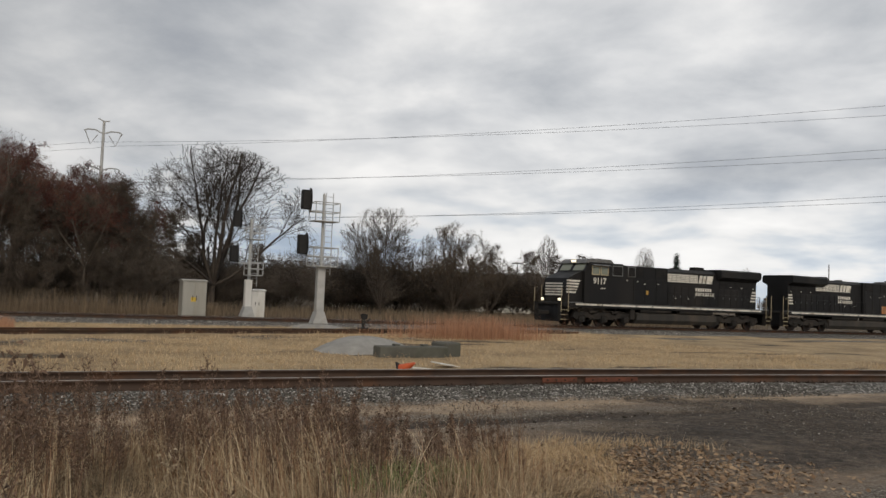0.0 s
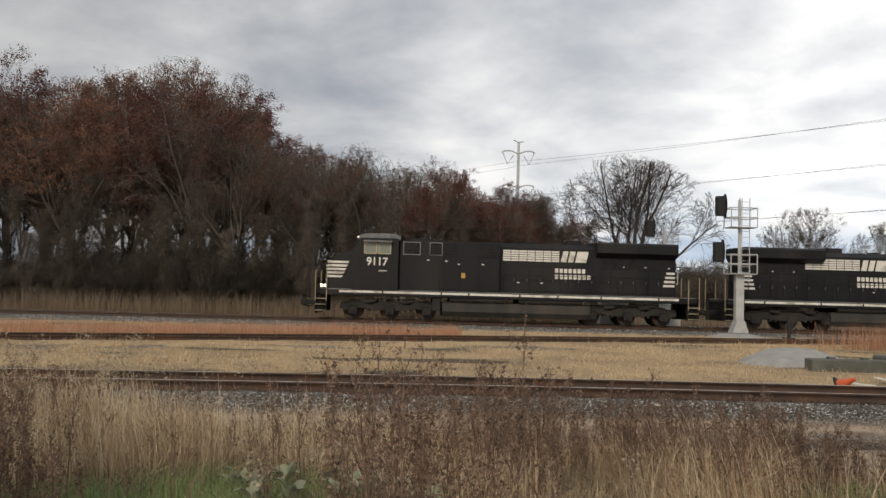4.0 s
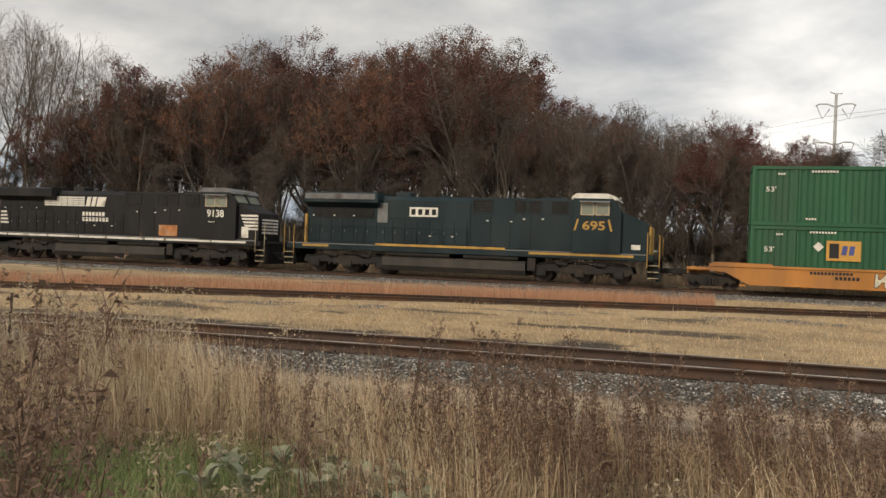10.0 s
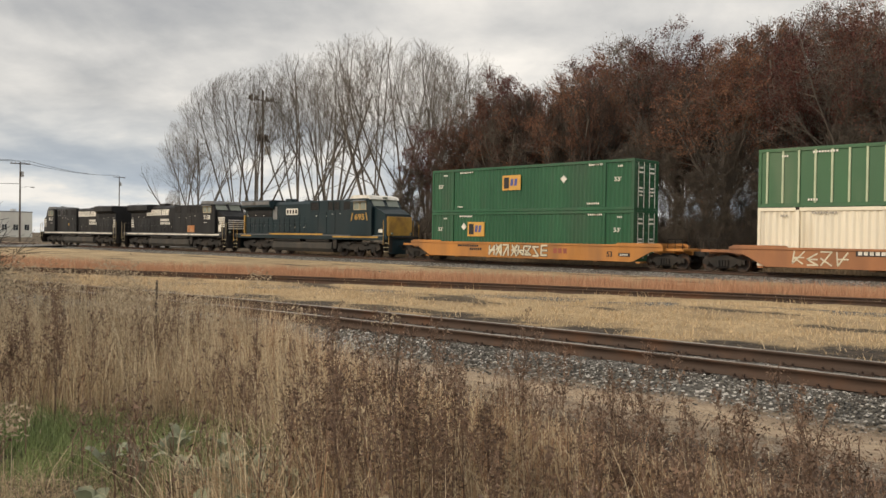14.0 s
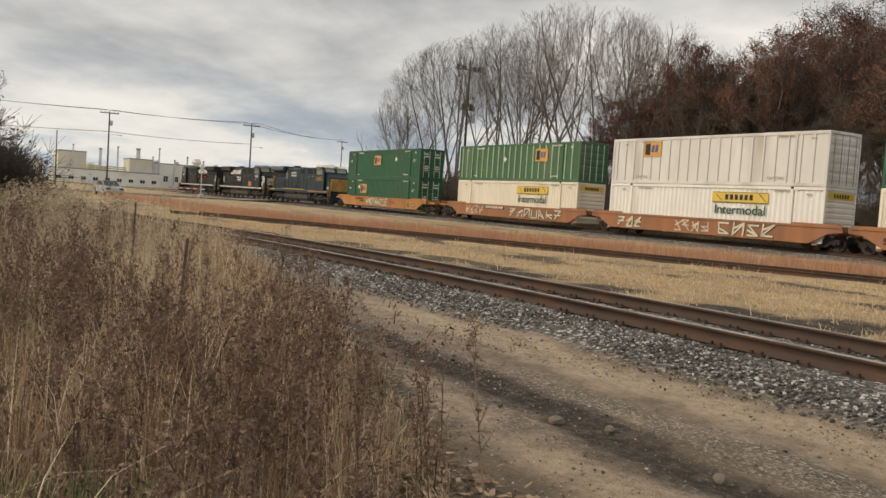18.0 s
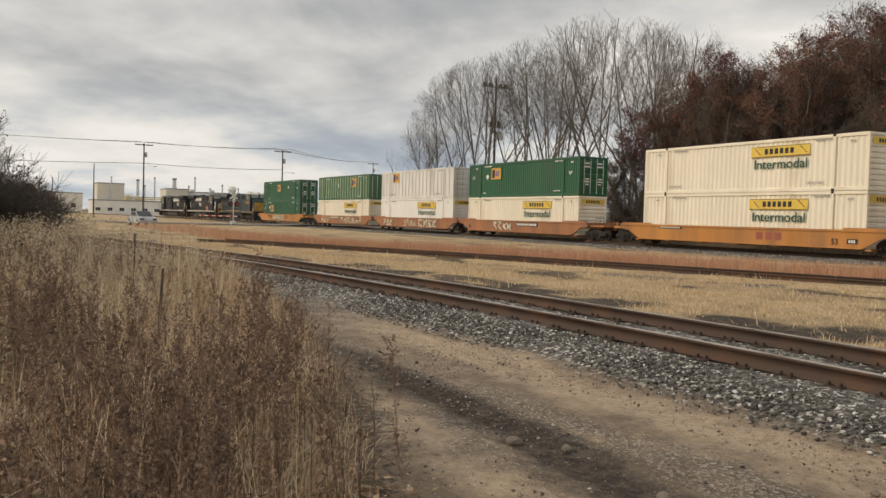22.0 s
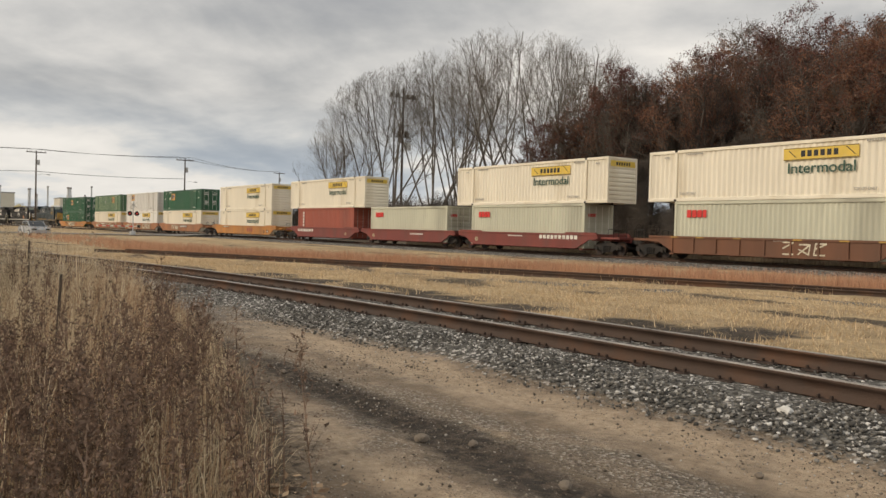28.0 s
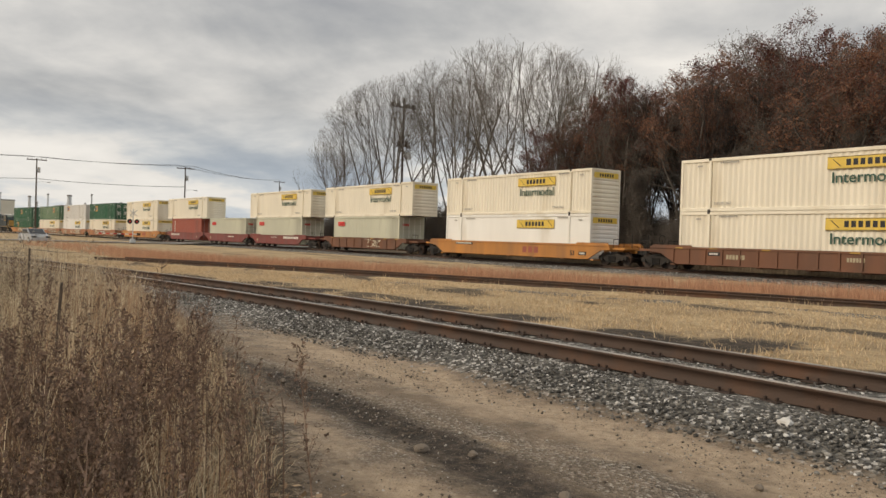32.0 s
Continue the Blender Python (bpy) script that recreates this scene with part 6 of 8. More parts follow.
OAKS = []
for k, mats in enumerate(((leaf_red, leaf_rust), (leaf_dark, leaf_red), (leaf_rust, leaf_red), (leaf_thin, leaf_red), (leaf_dark, leaf_dark))):
    sk = vase_tree(11 + k, 18.0, 0.20, (0.26, 0.30, 0.24, 0.28, 0.22)[k], 6, (12, 52), 0.29, 3, 0.085, 0.030, 0.011, 0.74, (0.50, 0.95), 0, 0.62, 0.55)
    OAKS.append(tree_kind("oak_tree", ("tall oak tree holding dry red-brown leaves", "tall oak tree holding dark maroon leaves", "tall oak tree with rusty orange-brown leaves",
                                       "tall half-bare oak tree with withered leaves", "tall oak tree holding deep maroon leaves")[k], "tree", sk, bark,
                          ((mats[0], (13000, 14000, 13000, 2200, 15000)[k], 0.066, 0.16, k, (8.0, 5.5, 8.5, 10.0, 4.0)[k], 0.02), (mats[1], (6500, 6500, 6500, 1800, 6500)[k], 0.066, 0.16, k + 9, 10.0, 0.06))))
BARES = [tree_kind("bare_tree", "tall bare grey-brown woodland tree", "tree", vase_tree(31 + k, 16.0, 0.13, 0.20, 5, (4, 24), 0.17, 3, 0.06, 0.05, 0.011, 0.82, (0.40, 0.75), 0, 0.6, 0.3), (bark, bark_dark)[k], (((leaf_thin, leaf_red)[k], 1300, 0.055, 0.10, k, 2.0, None),)) for k in range(2)]
SAPLINGS = [tree_kind("sapling", "slender bare sapling at the wood's edge", "tree", leader_tree(81 + k, 10.0, 0.055, 15, 0.17, 0.10, 0.22, 3, 0.7), (bark_twig, bark)[k], (((leaf_thin, leaf_rust)[k], 500, 0.05, 0.08, k, 0.6, None),)) for k in range(2)]
COTTON = [tree_kind("cottonwood_tree", "tall bare cottonwood with upswept branches", "tree", vase_tree(41 + k, 24.0, 0.24, 0.05, 6, (8, 44), 0.37, 3, 0.030, 0.016, 0.010, 0.98, (0.34, 0.70), 1, 0.52, 0.25, 0.10, 0, 0.47), bark_pale) for k in range(3)]
SPREADING = tree_kind("spreading_bare_tree", "wide bare tree with dark forked limbs behind the signals", "tree", vase_tree(58, 14.2, 0.27, 0.15, 9, (14, 80), 0.60, 3, 0.095, 0.024, 0.013, 1.0, (0.45, 0.95), 0, 0.42, 0.12, 0.0, 1, 0.44), bark_dark)
SMALL = [tree_kind("small_tree", "small airy tree with few withered leaves", "tree", vase_tree(61 + k, 9.5, 0.085, 0.06, 8, (8, 56), 0.44, 3, 0.06, 0.04, 0.009, 0.85, (0.40, 0.75), 0, 0.55, 0.25), bark_twig, ((leaf_thin, 3000 + 3000 * k, 0.055, 0.08, k, 1.5, None),)) for k in range(2)]
SHRUBS = [tree_kind("shrub", "tangled bare brown shrub", "shrub", skeleton(71 + k, 4.0, 0.035, 0.10, 0.50, 2, 2, 0.9, 0.16, 6, stems=7, twig_len=0.7), (bark, bark_dark)[k % 2], ((leaf_thin, (500, 2200, 500)[k], 0.04, 0.07, k, 0.2, None),)) for k in range(3)]


def skyline(x):
    return float(np.interp(x, [-75, -66, -60, -54, -45, -40, -36, -32.3, -27, -23, -19, -15.5, -11, -8, -3.5, 0, 2.2, 4.5], [13.5, 17.0, 20.2, 21.4, 21.3, 20.0, 20.8, 22.2, 20.6, 17.8, 14.8, 15.9, 14.1, 14.1, 12.6, 12, 10.5, 8.5]))


def plant(kind, x, y, h, base, rnd, group):
    z = float(ground_z(np.array(x), np.array(y)))
    s = h / base
    ob = copy_thing(kind, pose(x, y, z, 0, 0, rnd.uniform(0, 360)))
    ob.scale = (s, s, s)
    tagged(ob, group=group)
    return ob


rnd = random.Random(5)
x = -68.0
k = 0
while x < 4.0:
    for row, (yr, f) in enumerate(((20.5, 0.90), (28.0, 1.0), (37.0, 0.98))):
        xx = x + rnd.uniform(-1.4, 1.4) + row * 1.7
        if xx > 4 - row * 0.5:
            continue
        h = skyline(xx) * f * (1 + (yr - 28) * 0.011) * rnd.uniform(0.90, 1.04)
        leafy = rnd.random() < (0.80 if xx < -24 else 0.28 if xx < -7 else 0.7)
        kind = rnd.choice(OAKS if xx < -12 else [OAKS[1], OAKS[4], OAKS[0]]) if leafy else rnd.choice(BARES)
        plant(kind, xx, yr + rnd.uniform(-2, 2), h, 18.0 if leafy else 16.0, rnd, "trees of the wood")
    x += 3.7
for k in range(44):                                   # thin trees between the oaks
    xx = -69 + k * 1.64 + rnd.uniform(-0.8, 0.8)
    plant(BARES[k % 2], xx, rnd.uniform(17.5, 33), skyline(xx) * rnd.uniform(0.55, 0.84), 16.0, rnd, "trees of the wood")
for k in range(34):                                   # undergrowth at the back of the wood
    plant(SHRUBS[1], -72 + k * 2.3 + rnd.uniform(-0.8, 0.8), rnd.uniform(40, 46), rnd.uniform(5.0, 7.5), 4.0, rnd, "shrubs at the wood's edge")
for k in range(74):                                   # saplings along the edge of the wood
    xx = -71 + k * 1.02 + rnd.uniform(-0.6, 0.6)
    plant(SAPLINGS[k % 3 > 1], xx, rnd.uniform(14.5, 19.5), rnd.uniform(5.0, 10.5), 10.0, rnd, "saplings at the wood's edge")
for k in range(16):                                   # thick end of the wood by the signals
    xx = -26 + k * 1.85
    plant(OAKS[(1, 3, 4, 1, 3)[k % 5]] if xx > -8 or k % 3 == 0 else OAKS[3], xx, 18.5 + 2.2 * math.sin(k * 2.3), skyline(xx) * rnd.uniform(0.74, 0.90), 18.0, rnd, "trees of the wood")
for xx, yy, h in ((-32.4, 28.5, 22.4), (-58.5, 21.5, 18.6), (-61.5, 23.0, 17.2)):
    plant(OAKS[3] if xx > -40 else OAKS[4], xx, yy, h, 18.0, rnd, "trees of the wood")
for xx, yy, h in ((-156, 38, 21), (-147, 36, 24.5), (-134, 37, 30), (-124, 34, 29), (-114, 36, 31), (-105, 35, 31.5), (-97, 36, 31), (-89, 35, 28.5), (-81, 36, 26.5), (-74, 33, 23), (-119, 44, 30), (-92, 43, 28)):
    plant(rnd.choice(COTTON), xx + rnd.uniform(-1, 1), yy, h, 24.0, rnd, "bare cottonwoods")
plant(SPREADING, 9.0, 25.0, 14.2, 14.2, rnd, "trees by the signals")
plant(SMALL[0], 25.2, 26.0, 10.3, 9.5, rnd, "small trees by the signals")
plant(SMALL[1], 33.2, 26.0, 9.6, 9.5, rnd, "small trees by the signals")
plant(SMALL[1], 38.0, 27.0, 7.0, 9.5, rnd, "small trees by the signals")
for k in range(120):
    xx = rnd.uniform(-72, 48)
    xx = xx if k % 2 or xx > 4 else rnd.uniform(4, 62)
    yy = rnd.uniform(14, 24) if xx < 4 else rnd.uniform(27, 46)
    plant(rnd.choice(SHRUBS), xx, yy, rnd.uniform(3.0, 7.0) if xx < 4 else rnd.uniform(3.8, 6.8), 4.0, rnd, "shrubs at the wood's edge")
for k in range(16):
    plant(rnd.choice(SAPLINGS), rnd.uniform(4, 60), rnd.uniform(32, 50), rnd.uniform(6.5, 9.0), 10.0, rnd, "saplings at the wood's edge")
for k in range(52):
    plant(rnd.choice(SHRUBS), rnd.uniform(-158, -70), rnd.uniform(24, 48), rnd.uniform(3.5, 7.5), 4.0, rnd, "shrubs at the wood's edge")
for k in range(84):                                   # dark thicket beyond the tall grass
    xx = rnd.uniform(-60, -18)
    plant(SHRUBS[1] if k % 4 else SHRUBS[0], xx, -38.4 + 0.045 * (-16 - xx) - 6 * rnd.random() ** 1.6, rnd.uniform(2.2, 3.2), 4.0, rnd, "shrubs of the thicket")
plant(SMALL[0], -17.2, -39.7, 3.9, 9.5, rnd, "shrubs of the thicket")
for k in range(60):                                   # far trees along the horizon
    a = k / 59
    xx, yy = (60 + 260 * a, 120 + 30 * math.sin(k * 2.1)) if k < 40 else (-330 + 6 * (k - 40), 90 + 12 * math.sin(k * 1.7))
    plant(rnd.choice(BARES + SMALL), xx, yy, rnd.uniform(8, 13), 16.0 if k % 2 else 12.0, rnd, "far trees")
for kind in OAKS + BARES + SAPLINGS + COTTON + SMALL + SHRUBS + [SPREADING]:
    for o in kind.children_recursive:
        bpy.data.objects.remove(o)
    bpy.data.objects.remove(kind)


# a fir far behind the train
def fir_tree(x, y, h):
    t = thing("fir_tree", "dark conical fir tree far behind the tracks", "tree", pose(x, y, -0.3))
    part("trunk", MB().tube((0, 0, -0.2), (0, 0, h * 0.96), 0.22, 0.03, 8), bark, t)
    r = np.random.RandomState(3)
    n = 2600
    u = r.uniform(0, 1, n) ** 0.7
    z = h * (1 - u * 0.88)
    rad = u * h * 0.19 * (0.65 + 0.35 * np.sin(z * 5.0)) * r.uniform(0.3, 1.0, n)
    a = r.uniform(0, 2 * np.pi, n)
    c = np.stack([rad * np.cos(a), rad * np.sin(a), z], 1)
    o = np.stack([np.cos(a), np.sin(a), np.full(n, -0.35)], 1) * 0.35
    p = np.stack([-np.sin(a), np.cos(a), np.zeros(n)], 1) * 0.10
    v = np.stack([c, c + o + p, c + o * 1.5, c + o - p], 1).reshape(-1, 3)
    part("crown", raw_mesh("crown", v, np.arange(n * 4).reshape(-1, 4), needle), None, t)


fir_tree(87.8, 50.0, 10.4)

# ---- grasses and weeds ----
straw_mat = leaf_material("dry_tan_grass_blades", (0.19, 0.136, 0.084), (0.68, 0.54, 0.355), 0.16, 0.0)
stalk_mat = leaf_material("pale_straw_stalks", (0.46, 0.355, 0.225), (0.84, 0.71, 0.50), 0.15, 0.0)
fox_mat = leaf_material("russet_bluestem_grass", (0.14, 0.078, 0.046), (0.54, 0.335, 0.200), 0.16, 0.0)
band_mat = leaf_material("pinkish_russet_band_grass", (0.34, 0.170, 0.100), (0.66, 0.40, 0.255), 0.3, 0.0)
weed_mat = leaf_material("dark_brown_dead_weed_stalks", (0.075, 0.050, 0.036), (0.265, 0.172, 0.120), 0.1, 0.0)
green_mat = leaf_material("fresh_green_grass", (0.115, 0.165, 0.058), (0.36, 0.43, 0.19), 0.3, 0.0)
reed_mat = leaf_material("pale_grey_tan_reeds", (0.13, 0.098, 0.068), (0.32, 0.25, 0.17), 0.3, 0.0)
fluff_mat = leaf_material("pale_goldenrod_fluff", (0.30, 0.235, 0.155), (0.62, 0.52, 0.38), 0.4, 0.0)
turf_mat = leaf_material("short_straw_turf", (0.42, 0.295, 0.165), (0.80, 0.63, 0.41), 0.3, 0.0)
dead_leaf = leaf_material("fallen_brown_leaves", (0.16, 0.092, 0.050), (0.50, 0.36, 0.225), 0.1, 0.0)
EYES = np.array([(-9.4, -45.8), (-9.9, -46.4), (-10.0, -46.6), (-9.0, -45.9), (-8.0, -44.7), (-7.0, -43.4), (-6.1, -42.2), (-5.1, -41.5), (-3.9, -41.0), (-3.0, -40.1), (-2.2, -39.1), (-1.7, -38.3)])


def clear_of_path(x, y, d):
    q = np.min(np.hypot(x[:, None] - EYES[None, :, 0], y[:, None] - EYES[None, :, 1]), axis=1)
    return q > d


def blades(r, x, y, h, width, lean, wind=(0.0, 0.0), levels=4, sink=0.04):
    """Bent tapering blades: arrays in, one mesh out."""
    n = len(x)
    z = ground_z(x, y) - sink
    a = r.normal(0, 0.9, n) + 5.0 * np.sin(x * 1.3 + 2.0 * np.cos(y * 1.1)) + 2.0 * np.cos(y * 1.7 + x * 0.4)
    l = lean * r.uniform(0.0, 1.0, n) ** 1.3 * h
    dx, dy = l * np.cos(a) + wind[0] * h, l * np.sin(a) + wind[1] * h
    b = r.uniform(0, np.pi, n)
    wx, wy = np.cos(b) * width, np.sin(b) * width
    vs = []
    for k in range(levels):
        t = k / (levels - 1)
        cx, cy, cz = x + dx * t ** 1.8, y + dy * t ** 1.8, z + h * (t - 0.22 * t ** 3 * lean)
        s = 1 - 0.75 * t
        if k < levels - 1:
            vs += [np.stack([cx - wx * s, cy - wy * s, cz], 1), np.stack([cx + wx * s, cy + wy * s, cz], 1)]
        else:
            vs.append(np.stack([cx, cy, cz], 1))
    m = len(vs)
    v = np.stack(vs, 1).reshape(-1, 3)
    o = (np.arange(n) * m)[:, None]
    f = []
    for k in range(levels - 2):
        f += [o + np.array([2 * k, 2 * k + 1, 2 * k + 3]), o + np.array([2 * k, 2 * k + 3, 2 * k + 2])]
    f.append(o + np.array([m - 3, m - 2, m - 1]))
    return v, np.concatenate(f)


def stuff(name, label, category, pieces, mat):
    v, f, k = [], [], 0
    for a, b in pieces:
        v.append(a)
        f.append(b + k)
        k += len(a)
    me = raw_mesh(name, np.concatenate(v), np.concatenate(f), mat)
    return tagged(new(name, me), label, category, kind="stuff")


r = np.random.RandomState(8)


def in_field(n, x0, x1, y0, y1, clump=0.0, edge_fade=0.6):
    """Random places inside the tall-grass field, thicker in clumps."""
    x, y = r.uniform(x0, x1, n), r.uniform(y0, y1, n)
    e = np.interp(x, NEAR_T, EDGE_V)
    ok = y < e - edge_fade * r.uniform(0, 1, n) ** 2
    if clump:
        c = np.array([noise.noise(Vector((a * 0.8, b * 0.8, 7.0))) for a, b in zip(x, y)])
        ok &= c > clump * r.uniform(-0.7, 1.0, n)
    return x[ok], y[ok]


def tall(x, y):
    """Usual height of the grass at a place: lower at the edges of the field."""
    e = np.interp(x, NEAR_T, EDGE_V)
    back = 0.30 + 0.70 * smooth(y, -40.4 + 0.7 * smooth(x, -8.0, -4.0), -38.9)
    return back * (0.28 + 0.60 * smooth(e - y, 0.0, 1.5)) * (0.88 + 0.62 * smooth(-x, 9.0, 19.0))


def green_here(x, y):
    """How much fresh green grass grows at a place."""
    return (np.exp(-(((x + 11.6) / 1.25) ** 2 + ((y + 38.5) / 1.0) ** 2)) + 0.95 * np.exp(-(((x + 12.9) / 0.95) ** 2 + ((y + 39.05) / 0.75) ** 2))
            + 0.75 * np.exp(-(((x + 5.4) / 0.9) ** 2 + ((y + 38.3) / 0.6) ** 2)))


def open_ground(x, y):
    """The mown side of the field, where nothing tall stands."""
    return ((y < -38.9 + 0.5 * np.sin(x * 0.9)) & (x < -9.2)) | (y < -40.3) | (green_here(x, y) > 0.30)


def tuft_noise(x, y, f, seed):
    return np.array([noise.noise(Vector((a * f, b * f, seed))) for a, b in zip(x, y)])


pieces = []
for n, box in ((84000, (-19, -3.4, -41, -34)), (30000, (-34, -19, -44, -33)), (16000, (-70, -34, -52, -34))):
    x, y = in_field(n, *box, clump=0.55)
    ok = clear_of_path(x, y, 1.3) & (~open_ground(x, y) | (box[1] < -18)) & (r.uniform(0, 1, len(x)) > 0.45 * smooth(x, -10.5, -7.0) * smooth(y, -39.6, -38.2))
    x, y = x[ok], y[ok]
    big = 1.0 if box[1] > -18 else 1.8
    c = 0.75 + 0.5 * smooth(tuft_noise(x, y, 1.1, 3.0), -0.4, 0.5)
    pieces.append(blades(r, x, y, tall(x, y) * c * r.uniform(0.25, 0.95, len(x)), r.uniform(0.0018, 0.0042, len(x)) * big, np.where(r.uniform(0, 1, len(x)) < 0.45, 0.9, 1.9), (-0.10, 0.03)))
x, y = in_field(70000, -19, -3.4, -41, -34)
ok = clear_of_path(x, y, 1.2) & (green_here(x, y) < r.uniform(0.1, 0.9, len(x)))
x, y = x[ok], y[ok]
pieces.append(blades(r, x, y, r.uniform(0.14, 0.46, len(x)) * (0.6 + 0.8 * smooth(tuft_noise(x, y, 0.9, 8.0), -0.4, 0.5)), r.uniform(0.0018, 0.004, len(x)), 2.3))
stuff("tall_dry_grass", "tall tan dry grass in uneven clumps", "grass", pieces, straw_mat)
pieces = []
x, y = in_field(34000, -19, -3.6, -40.5, -34.2, clump=0.8)
ok = clear_of_path(x, y, 1.5) & ~open_ground(x, y)
x, y = x[ok], y[ok]
pieces.append(blades(r, x, y, tall(x, y) * r.uniform(0.85, 1.35, len(x)), r.uniform(0.0022, 0.0042, len(x)), np.where(r.uniform(0, 1, len(x)) < 0.35, 0.35, 1.5), (-0.08, 0.02)))
stuff("straw_stalks", "long pale straw stalks bending over the dry grass", "grass", pieces, stalk_mat)
pieces = []
for n, box in ((60000, (-17, -3.4, -40, -34)), (12000, (-30, -17, -42, -33))):
    x, y = in_field(n, *box, clump=0.7)
    e = np.interp(x, NEAR_T, EDGE_V)
    ok = clear_of_path(x, y, 1.4) & ~open_ground(x, y) & (0.10 + smooth(e - y, 2.6, 0.6) + 0.5 * smooth(x, -11, -8) > r.uniform(0, 1, len(x)))
    x, y = x[ok], y[ok]
    pieces.append(blades(r, x, y, tall(x, y) * r.uniform(0.5, 1.25, len(x)), r.uniform(0.0018, 0.0036, len(x)), np.where(r.uniform(0, 1, len(x)) < 0.6, 0.35, 1.0), (-0.05, 0.03)))
stuff("russet_grass", "tall russet bluestem grass by the dirt road", "grass", pieces, fox_mat)
x, y = r.uniform(-17, -4, 130000), r.uniform(-41.5, -36.4, 130000)
ok = clear_of_path(x, y, 0.8) & (green_here(x, y) * (0.95 + 1.2 * tuft_noise(x, y, 2.2, 5.0)) > r.uniform(0.12, 1, len(x)))
pieces = [blades(r, x[ok], y[ok], r.uniform(0.10, 0.34, ok.sum()), r.uniform(0.002, 0.0045, ok.sum()), 0.9)]
stuff("green_grass", "patches of short fresh green grass", "grass", pieces, green_mat)
x, y = r.uniform(-24, -3.4, 80000), r.uniform(-50.0, -37.6, 80000)
ok = clear_of_path(x, y, 0.6) & (r.uniform(0.1, 0.9, len(x)) > green_here(x, y)) & (y < np.interp(x, NEAR_T, EDGE_V))
pieces = [blades(r, x[ok], y[ok], r.uniform(0.05, 0.22, ok.sum()), r.uniform(0.002, 0.0045, ok.sum()), 1.2)]
stuff("matted_grass", "short matted dry grass in front of the field", "grass", pieces, straw_mat)


def weeds(n, box, hmin, hmax, seed, keep=0.35, gap=1.9):
    """Dead branching weeds: a stalk, side shoots and small seed heads, all as thin slivers."""
    x, y = in_field(n, *box, clump=keep)
    ok = clear_of_path(x, y, gap)
    x, y = x[ok], y[ok]
    q = np.random.RandomState(seed)
    n = len(x)
    h = q.uniform(hmin, hmax, n)
    out = [blades(q, x, y, h, np.full(n, 0.0055), 0.18, (-0.05, 0.0))]
    shoots = 12
    sx, sy, sh = np.repeat(x, shoots), np.repeat(y, shoots), np.repeat(h, shoots)
    t = q.uniform(0.35, 1.0, n * shoots)
    z = ground_z(sx, sy) + sh * t * 0.97
    a = q.uniform(0, 2 * np.pi, n * shoots)
    ln = 0.30 * sh * (1.15 - t) + 0.05
    p0 = np.stack([sx - 0.05 * sh * t ** 1.8, sy, z], 1)
    d = np.stack([np.cos(a) * 0.6, np.sin(a) * 0.6, np.full(len(a), 0.8)], 1)
    p1 = p0 + d * ln[:, None]
    side = np.stack([-np.sin(a), np.cos(a), np.zeros(len(a))], 1) * 0.0040
    v = np.stack([p0 - side, p0 + side, p1], 1).reshape(-1, 3)
    out.append((v, np.arange(len(v)).reshape(-1, 3)))
    m = 4
    c = np.repeat(p0, m, 0) + (np.repeat(p1 - p0, m, 0)) * q.uniform(0.35, 1.1, (len(p0) * m, 1)) + q.normal(0, 0.014, (len(p0) * m, 3))
    s = 0.0080 * q.uniform(0.5, 1.4, (len(c), 1))
    e1, e2 = q.normal(0, 1, (len(c), 3)) * s, q.normal(0, 1, (len(c), 3)) * s
    v = np.stack([c - e1, c + e2, c + e1], 1).reshape(-1, 3)
    out.append((v, np.arange(len(v)).reshape(-1, 3)))
    return out


def feather_weeds(spots, seed):
    """Big dead weeds: several stems, each with rising side shoots covered in fine seed heads."""
    q = np.random.RandomState(seed)
    out = []
    for cx, cy, h, stems, wide in spots:
        x, y = cx + q.normal(0, wide, stems), cy + q.normal(0, wide, stems)
        hs = h * q.uniform(0.65, 1.05, stems)
        tilt = q.normal(0, 0.10, (stems, 2)) + np.array([-0.05, 0.02])
        z = ground_z(x, y) - 0.03
        for k in range(stems):
            p = np.array([x[k], y[k], z[k]])
            d = np.array([tilt[k, 0], tilt[k, 1], 1.0]) * hs[k]
            side = np.array([0.0050, 0.003, 0])
            out.append((np.array([p - side, p + side, p + d]), np.array([[0, 1, 2]])))
            m = 34
            t = q.uniform(0.30, 0.98, m)
            a = q.uniform(0, 2 * np.pi, m)
            p0 = p + d * t[:, None]
            ln = hs[k] * (0.05 + 0.26 * (1.05 - t))
            p1 = p0 + np.stack([np.cos(a) * 0.55, np.sin(a) * 0.55, np.full(m, 0.85)], 1) * ln[:, None]
            sd = np.stack([-np.sin(a), np.cos(a), np.zeros(m)], 1) * 0.0027
            v = np.stack([p0 - sd, p0 + sd, p1], 1).reshape(-1, 3)
            out.append((v, np.arange(len(v)).reshape(-1, 3)))
            j = 8
            c = np.repeat(p0, j, 0) + np.repeat(p1 - p0, j, 0) * q.uniform(0.2, 1.05, (m * j, 1)) + q.normal(0, 0.009, (m * j, 3))
            e1, e2 = q.normal(0, 0.0075, c.shape), q.normal(0, 0.0075, c.shape)
            v = np.stack([c - e1, c + e2, c + e1], 1).reshape(-1, 3)
            out.append((v, np.arange(len(v)).reshape(-1, 3)))
    return out


